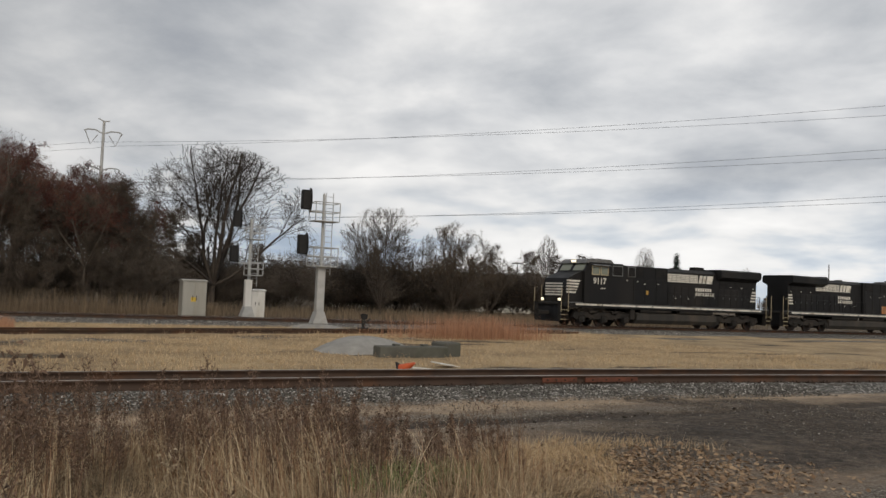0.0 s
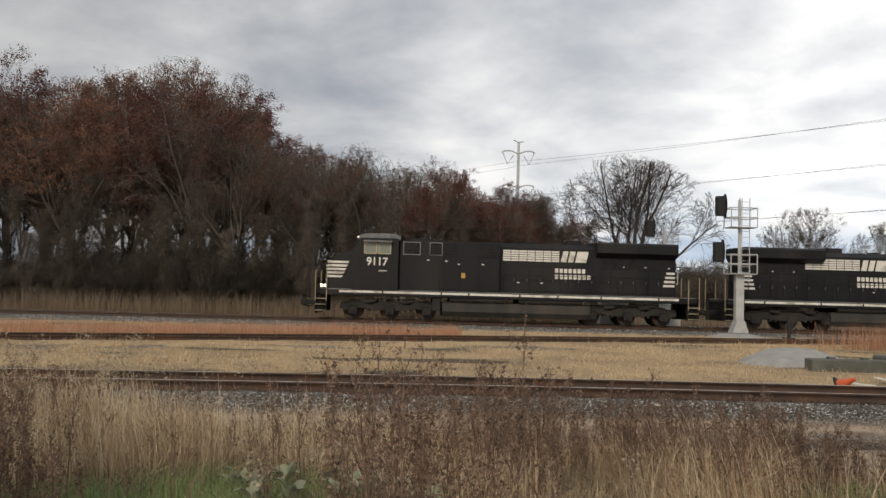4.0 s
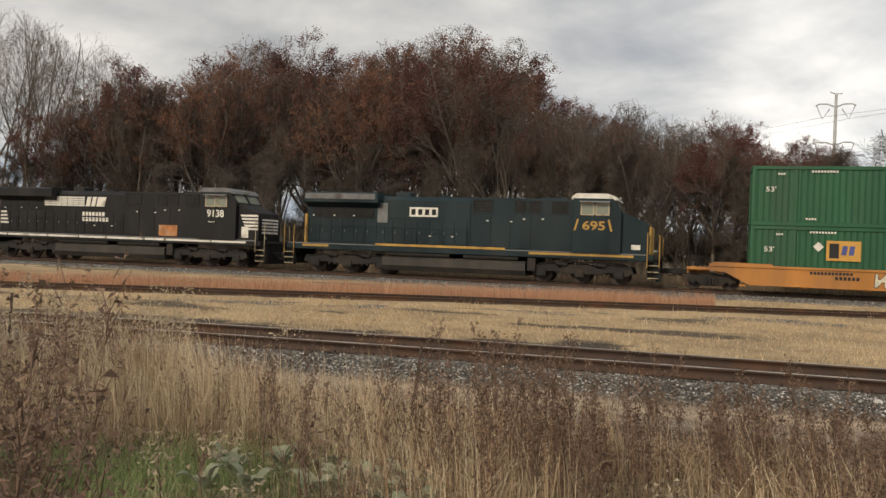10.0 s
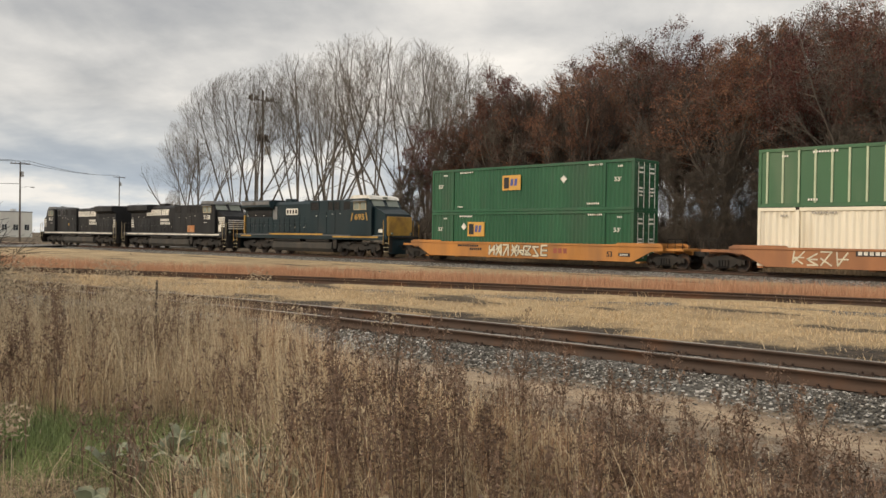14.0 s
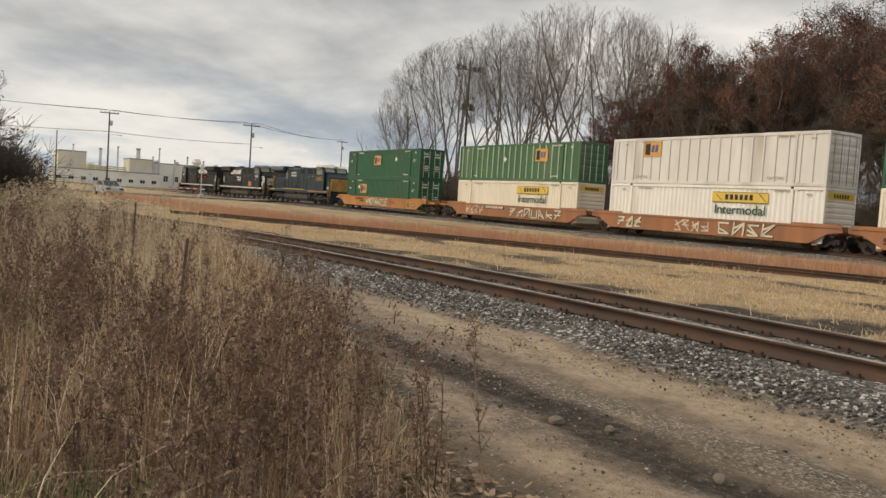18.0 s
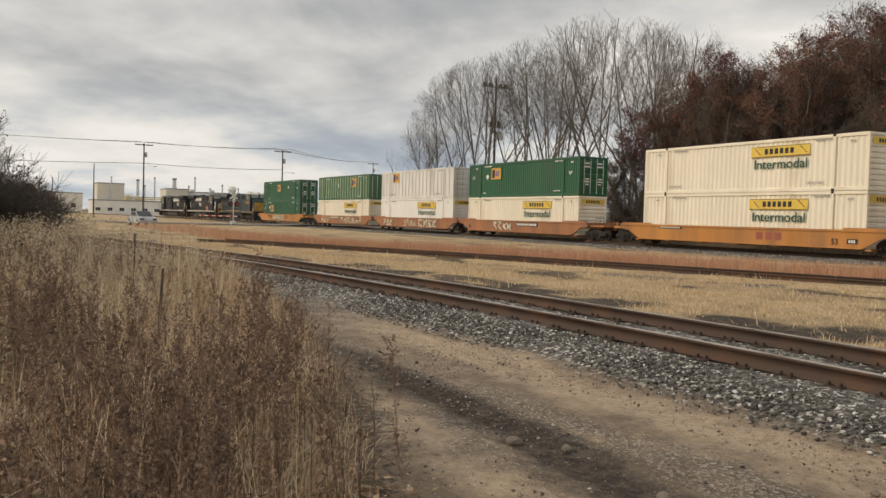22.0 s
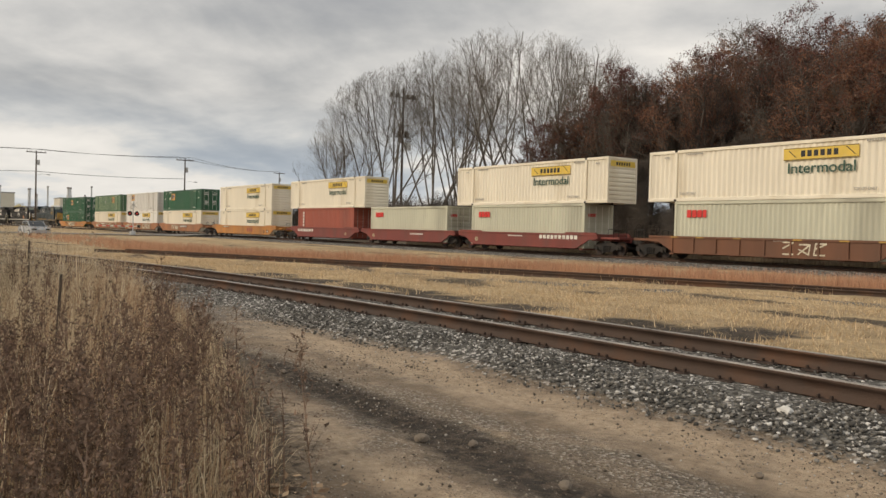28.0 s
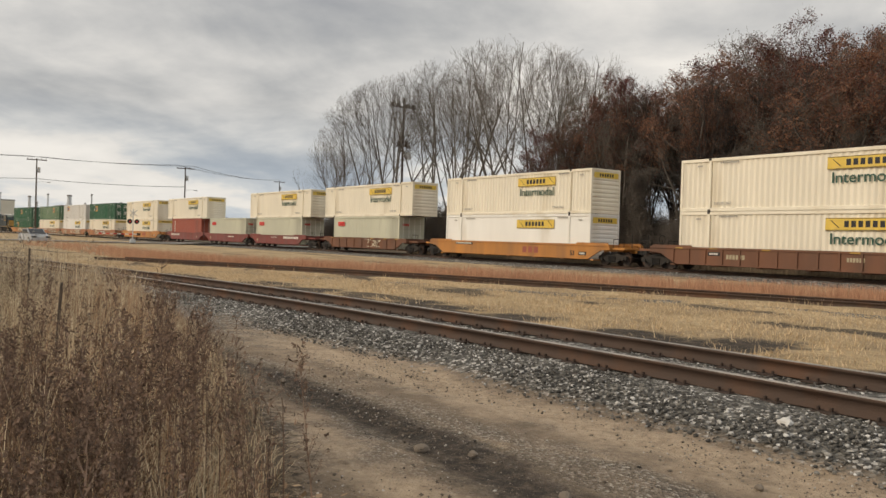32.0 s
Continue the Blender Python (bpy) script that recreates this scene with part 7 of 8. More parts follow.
stuff("dead_weeds", "dark brown dead weeds with seed heads", "weeds", weeds(600, (-19, -3.6, -40.2, -34.2), 0.5, 1.0, 2, 0.4) + weeds(560, (-10.5, -3.8, -39.4, -35.0), 0.4, 0.95, 3, 0.3) + weeds(420, (-40, -19, -44, -34), 0.6, 1.3, 4), weed_mat)
spots = [(-9.3, -37.6, 1.30, 8, 0.26), (-13.4, -38.5, 1.30, 12, 0.3), (-9.65, -42.40, 1.72, 14, 0.17), (-9.95, -42.05, 1.62, 10, 0.15), (-9.0, -36.6, 1.25, 6, 0.3), (-13.9, -37.4, 1.25, 9, 0.35), (-14.6, -38.0, 1.3, 8, 0.3), (-7.7, -37.3, 1.15, 4, 0.2), (-6.9, -37.0, 1.15, 4, 0.2), (-10.6, -36.4, 1.2, 3, 0.2),
         (-15.0, -36.6, 1.3, 5, 0.3), (-8.2, -36.5, 1.2, 4, 0.25), (-10.9, -37.9, 1.1, 4, 0.2), (-7.0, -38.2, 1.15, 5, 0.3), (-5.6, -38.0, 0.95, 5, 0.3), (-6.1, -37.3, 0.9, 6, 0.35), (-17.0, -37.0, 1.2, 6, 0.5), (-9.6, -38.4, 1.1, 3, 0.25),
         (-8.6, -37.6, 1.2, 5, 0.3), (-7.9, -36.9, 1.1, 5, 0.35), (-7.3, -36.6, 1.05, 4, 0.3), (-6.6, -36.9, 1.15, 5, 0.3), (-6.0, -37.0, 1.0, 6, 0.35), (-5.6, -37.4, 0.8, 8, 0.25), (-8.4, -38.3, 1.0, 6, 0.3),
         (-12.9, -40.3, 1.15, 20, 0.20), (-9.2, -38.3, 1.30, 8, 0.22), (-8.9, -37.9, 1.22, 8, 0.25), (-8.5, -38.2, 1.10, 7, 0.25), (-7.6, -38.0, 1.0, 7, 0.28), (-7.2, -37.7, 1.05, 6, 0.28), (-6.4, -38.0, 0.9, 7, 0.3), (-9.9, -38.0, 1.2, 6, 0.25), (-6.0, -37.7, 0.85, 6, 0.3), (-13.6, -41.0, 2.30, 46, 0.24), (-14.3, -41.3, 2.15, 34, 0.30), (-13.3, -40.8, 1.70, 26, 0.22), (-12.5, -40.0, 0.85, 7, 0.2),
         (-5.5, -37.6, 0.70, 5, 0.25), (-5.0, -37.4, 0.66, 5, 0.25), (-4.7, -37.9, 0.62, 5, 0.25), (-4.3, -37.7, 0.55, 5, 0.22), (-4.2, -38.3, 0.52, 5, 0.22), (-5.2, -38.2, 0.62, 5, 0.25), (-3.9, -37.5, 0.42, 3, 0.2)]
stuff("seeding_weeds", "tall feathery dead weeds with fine brown seed heads", "weeds", feather_weeds(spots, 12), weed_mat)
fl = []
for cx, cy, n, up_ in ((-15.8, -37.7, 26, 0.30), (-13.4, -37.7, 22, 0.30), (-18.5, -38.0, 24, 0.2), (-21.5, -37.4, 26, 0.1), (-24.5, -36.6, 18, 0.1), (-13.0, -36.6, 5, 0.0), (-9.9, -39.1, 4, -0.35)):
    for k in range(n):
        x0, y0 = cx + r.normal(0, 0.9), cy + r.normal(0, 0.6)
        if y0 > np.interp(x0, NEAR_T, EDGE_V) - 0.6:
            continue
        z0 = float(ground_z(np.array(x0), np.array(y0))) + up_ + r.uniform(0.75, 1.10)
        c = np.array([x0, y0, z0]) + r.normal(0, 1, (110, 3)) * np.array([0.075, 0.075, 0.07])
        e1, e2 = r.normal(0, 0.011, c.shape), r.normal(0, 0.011, c.shape)
        v = np.stack([c - e1, c + e2, c + e1], 1).reshape(-1, 3)
        fl.append((v, np.arange(len(v)).reshape(-1, 3)))
        fl.append(blades(r, np.array([x0]), np.array([y0]), np.array([z0 + 0.3]), np.array([0.004]), 0.02))
stuff("goldenrod_fluff", "pale fluffy seed heads of dead goldenrod", "weeds", fl, fluff_mat)

# russet strip beside the siding, and a clump by the signals
x = r.uniform(-90, -7.5, 85000)
s0 = np.interp(x, NEAR_T, SIDE_V) + 1.9
y = s0 + (np.minimum(-4.3, s0 + 5.5) - s0) * r.uniform(0, 1, len(x))
c = np.array([noise.noise(Vector((a * 0.5, b * 0.8, 3.0))) for a, b in zip(x, y)])
ok = (c > -0.18 + 0.2 * r.uniform(-1, 1, len(x))) & (r.uniform(0, 1, len(x)) > 0.85 * smooth(-x, 36, 62))
strip = [blades(r, x[ok], y[ok], r.uniform(0.25, 0.68, ok.sum()), r.uniform(0.006, 0.012, ok.sum()), 0.35, levels=3)]
x, y = r.normal(11.8, 1.9, 3600), r.normal(-12.2, 0.7, 3600)
strip.append(blades(r, x, y, r.uniform(0.6, 1.4, 3600), r.uniform(0.004, 0.009, 3600), 0.25, levels=3))
stuff("russet_strip_grass", "band of russet grass between siding and main line", "grass", strip, band_mat)

# short straw turf between the tracks
n = 95000
x = r.uniform(-45, 22, n)
a, b = np.interp(x, NEAR_T, NEAR_V) + 3.4, np.minimum(np.interp(x, NEAR_T, SIDE_V) - 0.6, -4.0)
y = a + (b - a) * r.uniform(0, 1, n)
c = bare_patch(x, y)
sn = np.array([noise.fractal(Vector((p * 0.35, q * 0.35, 2.0)), 1.0, 2.0, 4) for p, q in zip(x, y)])
ok = (c < 0.30 + r.uniform(-0.25, 0.25, n)) & (soil_band(x, y, sn) < r.uniform(0.15, 0.7, n))
turf = [blades(r, x[ok], y[ok], r.uniform(0.05, 0.17, ok.sum()), r.uniform(0.006, 0.014, ok.sum()), 0.9, levels=3)]
x = r.uniform(-7, 24, 15000)
y = r.uniform(-13, -4.2, 15000)
turf.append(blades(r, x, y, r.uniform(0.08, 0.25, 15000), r.uniform(0.005, 0.012, 15000), 0.8, levels=3))
x, y = r.uniform(-45, 22, 70000), r.uniform(-31, -5, 70000)
a, b = np.interp(x, NEAR_T, NEAR_V) + 2.6, np.minimum(np.interp(x, NEAR_T, SIDE_V) + 2.0, -4.0)
ok = (y > a) & (y < b)
x, y = x[ok], y[ok]
c = tuft_noise(x, y, 0.55, 21.0) + 0.6 * tuft_noise(x, y, 1.9, 22.0)
ok = c > r.uniform(0.05, 0.6, len(x))
turf.append(blades(r, x[ok], y[ok], r.uniform(0.10, 0.34, ok.sum()), r.uniform(0.005, 0.011, ok.sum()), 1.1, levels=3))
x, y = r.uniform(-60, 22, 60000), r.uniform(-31, -4.2, 60000)
ok = (y > np.interp(x, NEAR_T, NEAR_V) + 2.3) & (tuft_noise(x, y, 1.3, 31.0) > r.uniform(-0.5, 0.5, len(x)))
worn = [blades(r, x[ok], y[ok], r.uniform(0.04, 0.20, ok.sum()), r.uniform(0.005, 0.012, ok.sum()), 1.3, levels=3)]
stuff("worn_turf", "thin brown turf on worn ground between the tracks", "grass", worn, straw_mat)
stuff("straw_turf", "short straw-coloured turf between the tracks", "grass", turf, turf_mat)
n = 34000
x = r.uniform(-76, 5, n)
y = 7.2 + 5.5 * r.uniform(0, 1, n) ** 1.4
reeds = [blades(r, x, y, 0.35 + 1.5 * r.uniform(0, 1, n) ** 2.0, r.uniform(0.007, 0.017, n), 0.22, levels=3)]
x, y = r.uniform(5, 60, 9000), 9.0 + 14 * r.uniform(0, 1, 9000)
reeds.append(blades(r, x, y, r.uniform(0.4, 1.1, 9000), r.uniform(0.012, 0.026, 9000), 0.3, levels=3))
stuff("reeds", "pale tan reeds along the wood's edge", "reeds", reeds, reed_mat)

# leaf litter and low dead growth at the road's edge
n = 26000
x, y = r.uniform(-6.2, 1.5, n), r.uniform(-41.0, -36.0, n)
ok = (np.exp(-(((x + 3.0) / 2.0) ** 2 + ((y + 38.7) / 1.5) ** 2)) > r.uniform(0.1, 1, n)) | (np.exp(-(((x + 5.6) / 0.8) ** 2 + ((y + 36.7) / 0.5) ** 2)) > r.uniform(0.1, 1, n))
x, y = x[ok], y[ok]
n = len(x)
z = ground_z(x, y) + r.uniform(0.01, 0.06, n)
c = np.stack([x, y, z], 1)
e1 = r.normal(0, 1, (n, 3)) * np.array([1, 1, 0.35])
e1 *= (r.uniform(0.014, 0.046, n) / np.linalg.norm(e1, axis=1))[:, None]
e2 = np.cross(e1, np.stack([r.normal(0, 0.3, n), r.normal(0, 0.3, n), np.ones(n)], 1)) * 0.6
v = np.stack([c - e1, c + e2, c + e1, c - e2], 1).reshape(-1, 3)
f = np.arange(n * 4).reshape(-1, 4)
stuff("fallen_leaves", "curled brown leaves lying at the road's edge", "leaves", [(v, f)], dead_leaf)
n = 60000
x, y = r.uniform(-6.0, 0.6, n), r.uniform(-40.6, -36.4, n)
ok = ((np.exp(-(((x + 2.9) / 1.7) ** 2 + ((y + 37.7) / 0.8) ** 2)) > r.uniform(0.1, 1, n)) | (np.exp(-(((x + 3.1) / 1.3) ** 2 + ((y + 39.0) / 1.0) ** 2)) > r.uniform(0.1, 1.4, n))) & clear_of_path(x, y, 0.9)
low = [blades(r, x[ok], y[ok], r.uniform(0.06, 0.24, ok.sum()), r.uniform(0.002, 0.005, ok.sum()), 0.9)]
stuff("low_dry_growth", "low dry grass at the road's edge", "grass", low, turf_mat)

# broad-leaved weeds in the open grass
broad_mat = leaf_material("grey_green_broad_leaves", (0.17, 0.20, 0.12), (0.36, 0.38, 0.27), 0.2, 0.3)


def broad_leaf():
    """One drooping oval leaf with a folded midrib, growing along +x."""
    v, f = [], []
    for k in range(5):
        u = k / 4
        w = 0.045 * math.sin(math.pi * (0.12 + 0.86 * u)) ** 0.8
        z = 0.09 * math.sin(u * 2.2)
        v += [(0.03 + 0.15 * u, -w, z + 0.012), (0.03 + 0.15 * u, 0, z), (0.03 + 0.15 * u, w, z + 0.012)]
    for k in range(4):
        for j in (0, 1):
            a = 3 * k + j
            f.append((a, a + 3, a + 4, a + 1))
    return raw_mesh("leaf", v, f, broad_mat)


BROAD = broad_leaf()
rnd = random.Random(17)
for k in range(20):
    bx, by = rnd.gauss(-10.2, 0.55), rnd.gauss(-38.8, 0.40)
    w = thing("broad_leaf_weed", "low weed with broad grey-green leaves in dry grass", "weed", pose(bx, by, float(ground_z(np.array(bx), np.array(by))), 0, 0, rnd.uniform(0, 360)), group="broad-leaved weeds")
    for j in range(9):
        lf = part("leaf", BROAD, None, w)
        size = rnd.uniform(0.7, 1.25)
        lf.matrix_basis = pose(0, 0, 0.02 + 0.010 * j, 0, -rnd.uniform(5, 30), j * 137.5) @ Matrix.Scale(size, 4)
    part("stem", MB().tube((0, 0, -0.03), (0.01, 0, 0.12), 0.006, 0.003, 5), weed_mat, w)

# ---- signals and trackside things ----
galv = material("galvanized_signal_steel", (0.52, 0.53, 0.53), 0.5, 0.35, 0.12, 2, 40, 0.05, (0.35, 0.34, 0.32), 0.2)
signal_black = material("matt_black_signal_housing", (0.014, 0.014, 0.015), 0.7, 0, 0.2, 3, 40, 0.05)
silver_paint = material("dull_aluminium_cabinet", (0.46, 0.45, 0.41), 0.45, 0.4, 0.1, 1.5, 30, 0.04, (0.33, 0.31, 0.26), 0.25, streak=True)
cabinet_white = material("weathered_white_cabinet", (0.70, 0.70, 0.68), 0.5, 0, 0.08, 1.5, 30, 0.04, (0.45, 0.43, 0.38), 0.2, streak=True)
concrete = material("grey_weathered_concrete", (0.36, 0.35, 0.33), 0.9, 0, 0.15, 1.5, 30, 0.4, (0.22, 0.21, 0.19), 0.35)
concrete_dark = material("dark_mossy_concrete", (0.12, 0.12, 0.105), 0.95, 0, 0.3, 2, 30, 0.5, (0.07, 0.075, 0.06), 0.4)
grey_gravel = material("pale_grey_fine_gravel", (0.33, 0.325, 0.31), 0.95, 0, 0.18, 3, 45, 0.8, (0.30, 0.30, 0.28), 0.3)
cone_orange = material("faded_orange_plastic", (0.62, 0.12, 0.04), 0.5, 0, 0.15, 4, 30, 0.05, (0.45, 0.14, 0.08), 0.3)
pole_wood = material("dark_creosoted_pole_wood", (0.085, 0.065, 0.05), 0.95, 0, 0.25, 2, 40, 0.4, (0.05, 0.04, 0.034), 0.3, streak=True)
wire_mat = material("dark_overhead_wire", (0.05, 0.05, 0.052), 0.6, 0.4, 0.1)
porcelain = material("grey_insulator_porcelain", (0.30, 0.28, 0.26), 0.3, 0, 0.1)
plain_black = material("black_rubber", (0.02, 0.02, 0.02), 0.8, 0, 0.2)


def signal_head(t, x, z):
    """A colour-light head: tall oval backboard, hoods towards -x, back box and bracket."""
    mb = MB()
    n = 20
    outline = [(0.30 * math.cos(2 * math.pi * k / n), 0.62 * math.sin(2 * math.pi * k / n)) for k in range(n)]
    mb.prism([(a, b + z) for a, b in outline], x + 0.16, x + 0.20, axis="x")
    head = part("signal_head", mb, signal_black, t, "black oval signal backboard with hoods")
    for k in (-0.34, 0.0, 0.34):
        hood = MB()
        pts = [(0.15 * math.cos(a), 0.15 * math.sin(a)) for a in [math.radians(-40 + 26 * i) for i in range(11)]]
        for (a0, b0), (a1, b1) in zip(pts[:-1], pts[1:]):
            hood.quad((x + 0.16, a0, z + k + b0), (x + 0.16, a1, z + k + b1), (x - 0.28, a1, z + k + b1), (x - 0.28, a0, z + k + b0))
        part("hood", hood, signal_black, head)
    part("housing", MB().box(x - 0.26, x + 0.16, -0.20, 0.20, z - 0.52, z + 0.48, 0.03), signal_black, head)
    part("bracket", MB().tube((x + 0.1, 0, z - 0.56), (x + 0.85, 0, z - 0.62), 0.04, n=8), galv, t)


def cage(t, x0, x1, y0, y1, z0, h, posts=True):
    """A small working platform with a railing."""
    pl = part("platform", MB().box(x0, x1, y0, y1, z0 - 0.05, z0, 0.006), galv, t)
    for zz in (h * 0.5, h):
        rail = MB().pipe([(x0, y0, z0 + zz), (x1, y0, z0 + zz), (x1, y1, z0 + zz), (x0, y1, z0 + zz), (x0, y0, z0 + zz)], 0.026, 6)
        part("railing", rail, galv, pl)
    for x in (x0, x1):
        for y in (y0, y1):
            part("railing_post", MB().tube((x, y, z0), (x, y, z0 + h), 0.028, n=6), galv, pl)


def ladder(t, x, y, z0, z1):
    ld = MB()
    for e in (-0.2, 0.2):
        ld.tube((x + e, y, z0), (x + e, y, z1), 0.020, n=6)
    z = z0 + 0.2
    while z < z1:
        ld.tube((x - 0.2, y, z), (x + 0.2, y, z), 0.013, n=5)
        z += 0.3
    part("ladder", ld, galv, t)


def signal_mast(x, y, z, heads, height, label, casing, casing_mat, pads):
    t = thing("railway_signal", label, "signal", pose(x, y, z), group="railway signals")
    part("base", MB().prism([(-0.42, 0.0), (0.42, 0.0), (0.20, 0.62), (-0.20, 0.62)], -0.30, 0.30), galv, t)
    part("casing", MB().box(-0.21, 0.21, -0.17, 0.17, 0.55, casing, 0.02), casing_mat, t, "wide lower casing of the mast")
    part("mast", MB().tube((0, 0, casing - 0.1), (0, 0, height), 0.075, n=12), galv, t)
    part("finial", MB().tube((0, 0, height), (0, 0, height + 0.12), 0.05, 0.0, 8), galv, t)
    ladder(t, 0.30, -0.05, casing - 0.4, height + 0.1)
    for hx, hz in heads:
        signal_head(t, hx, hz)
    for a, b, h in pads:
        cage(t, -0.62 + b, 0.72, -0.5, 0.45, a, h)
    return t


signal_mast(6.97, -4.5, -0.05, ((-0.95, 6.42), (-1.05, 4.08)), 6.75, "tall galvanized signal mast with two black heads", 2.95, galv, ((3.0, 0, 0.95), (5.35, 0, 0.95)))
signal_mast(5.95, 4.7, -0.08, ((-0.85, 5.95), (-0.95, 3.82)), 5.95, "galvanized signal mast behind the main line", 2.25, cabinet_white, ((2.55, 0.45, 0.75), (4.75, 0.45, 0.75)))


def cabinet(name, x, y, w, d, h, mat, label, sticker=True):
    t = thing(name, label, "cabinet", pose(x, y, -0.30))
    part("plinth", MB().box(-w / 2 - 0.08, w / 2 + 0.08, -d / 2 - 0.08, d / 2 + 0.08, -0.1, 0.15, 0.02), concrete, t)
    part("body", MB().box(-w / 2, w / 2, -d / 2, d / 2, 0.15, h, 0.02), mat, t)
    part("roof", MB().prism([(-d / 2 - 0.06, h), (d / 2 + 0.06, h), (d / 2 + 0.06, h + 0.05), (0, h + 0.12), (-d / 2 - 0.06, h + 0.05)], -w / 2 - 0.06, w / 2 + 0.06, axis="x"), mat, t)
    for k in (0, 1):
        x0 = -w / 2 + 0.04 + k * (w / 2 - 0.02)
        dr = part("door", MB().box(x0, x0 + w / 2 - 0.06, -d / 2 - 0.03, -d / 2, 0.22, h - 0.06, 0.01), mat, t)
        part("handle", MB().tube((x0 + (0.08 if k else w / 2 - 0.16), -d / 2 - 0.05, h * 0.5), (x0 + (0.08 if k else w / 2 - 0.16), -d / 2 - 0.05, h * 0.62), 0.018, n=6), under_grey, dr)
    if sticker:
        part("sticker", MB().box(-0.22, 0.08, -d / 2 - 0.04, -d / 2 - 0.032, h * 0.46, h * 0.58), sign_yellow, t)


cabinet("relay_cabinet", 2.70, 4.9, 1.40, 0.95, 2.22, silver_paint, "dull silver relay cabinet with yellow sticker beside the line")
cabinet("signal_cabinet", 6.75, 5.6, 0.98, 0.7, 1.80, cabinet_white, "white signal cabinet behind the mast", False)


def mound(name, x, y, rx, ry, h, mat, label, category):
    v, f = [], []
    n, m = 36, 8
    rnd = random.Random(int(x * 10))
    for j in range(m + 1):
        t = j / m
        for i in range(n):
            a = 2 * math.pi * i / n
            k = 1 + 0.08 * math.sin(3 * a + x) + rnd.uniform(-0.02, 0.02)
            v.append((rx * k * (1 - t) * math.cos(a), ry * k * (1 - t) * math.sin(a), h * (1 - (1 - t) ** 2) - 0.08 + rnd.uniform(-0.01, 0.01)))
    for j in range(m):
        for i in range(n):
            f.append((j * n + i, j * n + (i + 1) % n, (j + 1) * n + (i + 1) % n, (j + 1) * n + i))
    z = float(ground_z(np.array(x), np.array(y)))
    ob = new(name, raw_mesh(name, v, f, mat, smooth=True))
    ob.matrix_world = pose(x, y, z)
    return tagged(ob, label, category)


mound("gravel_pad", 6.9, -4.5, 1.75, 1.2, 0.32, grey_gravel, "pale grey gravel pad heaped round the signal base", "gravel")
mound("gravel_mound", 2.1, -20.8, 1.9, 1.5, 0.60, grey_gravel, "smooth pale grey gravel mound behind a concrete block", "gravel")
t = thing("concrete_barrier", "dark mossy concrete barrier with lifting notches", "barrier", pose(2.75, -22.9, -0.32, 0, 0, -3))
bar = MB().box(-1.15, 1.15, -0.28, 0.28, -0.05, 0.36, 0.03)
part("block", bar, concrete_dark, t)
for a in (-0.6, 0.35):
    part("lifting_lug", MB().box(a, a + 0.18, -0.12, 0.12, 0.34, 0.42, 0.015), concrete_dark, t)
t = thing("concrete_block", "broken dark concrete block standing in dry grass", "concrete block", pose(4.15, -22.6, -0.30, 0, 0, 14))
part("block", MB().box(-0.36, 0.36, -0.35, 0.35, -0.05, 0.46, 0.05), concrete_dark, t)


def cone():
    t = thing("traffic_cone", "faded orange traffic cone lying tipped over in the grass", "cone", pose(-0.15, -27.85, -0.20, 62, 20, 25))
    part("body", MB().tube((0, 0, 0.03), (0, 0, 0.42), 0.13, 0.03, 16), cone_orange, t)
    part("base", MB().box(-0.16, 0.16, -0.16, 0.16, -0.02, 0.03, 0.012), plain_black, t, "black rubber base")


cone()
t = thing("scrap_board", "whitish scrap board lying on the ground", "board", pose(2.05, -26.2, -0.24, 4, 8, 12))
part("board", MB().box(-0.36, 0.36, -0.22, 0.22, 0, 0.03, 0.005), white_paint, t)
t = thing("scrap_board", "short whitish stick of scrap wood in the grass", "board", pose(0.55, -27.6, -0.22, 0, 6, 30))
part("board", MB().box(-0.45, 0.45, -0.05, 0.05, 0, 0.05, 0.006), white_paint, t)


def switch_stand(x, y):
    t = thing("switch_stand", "low black switch stand beside the main line", "switch stand", pose(x, y, -0.28))
    part("base", MB().box(-0.2, 0.2, -0.28, 0.28, 0.0, 0.16, 0.02), signal_black, t)
    part("post", MB().tube((0, 0, 0.1), (0, 0, 0.86), 0.09, n=8), signal_black, t)
    part("target", MB().box(-0.2, 0.2, -0.012, 0.012, 0.58, 0.84, 0.004), signal_black, t)
    part("lever", MB().tube((0.05, 0, 0.35), (0.4, 0.1, 0.62), 0.025, n=6), signal_black, t)


switch_stand(8.6, -6.6)


def rock(x, y, z, r, mat, label, seed):
    rnd = random.Random(seed)
    bm = bmesh.new()
    bmesh.ops.create_icosphere(bm, subdivisions=2, radius=r)
    for v in bm.verts:
        v.co *= 1 + 0.35 * noise.noise(v.co * (1.2 / r) + Vector((seed, 0, 0)))
        v.co.z *= 0.72
    me = bpy.data.meshes.new("rock")
    bm.to_mesh(me)
    bm.free()
    me.materials.append(mat)
    ob = new("rock", me)
    ob.matrix_world = pose(x, y, z, 0, 0, rnd.uniform(0, 360))
    return tagged(ob, label, "rock")


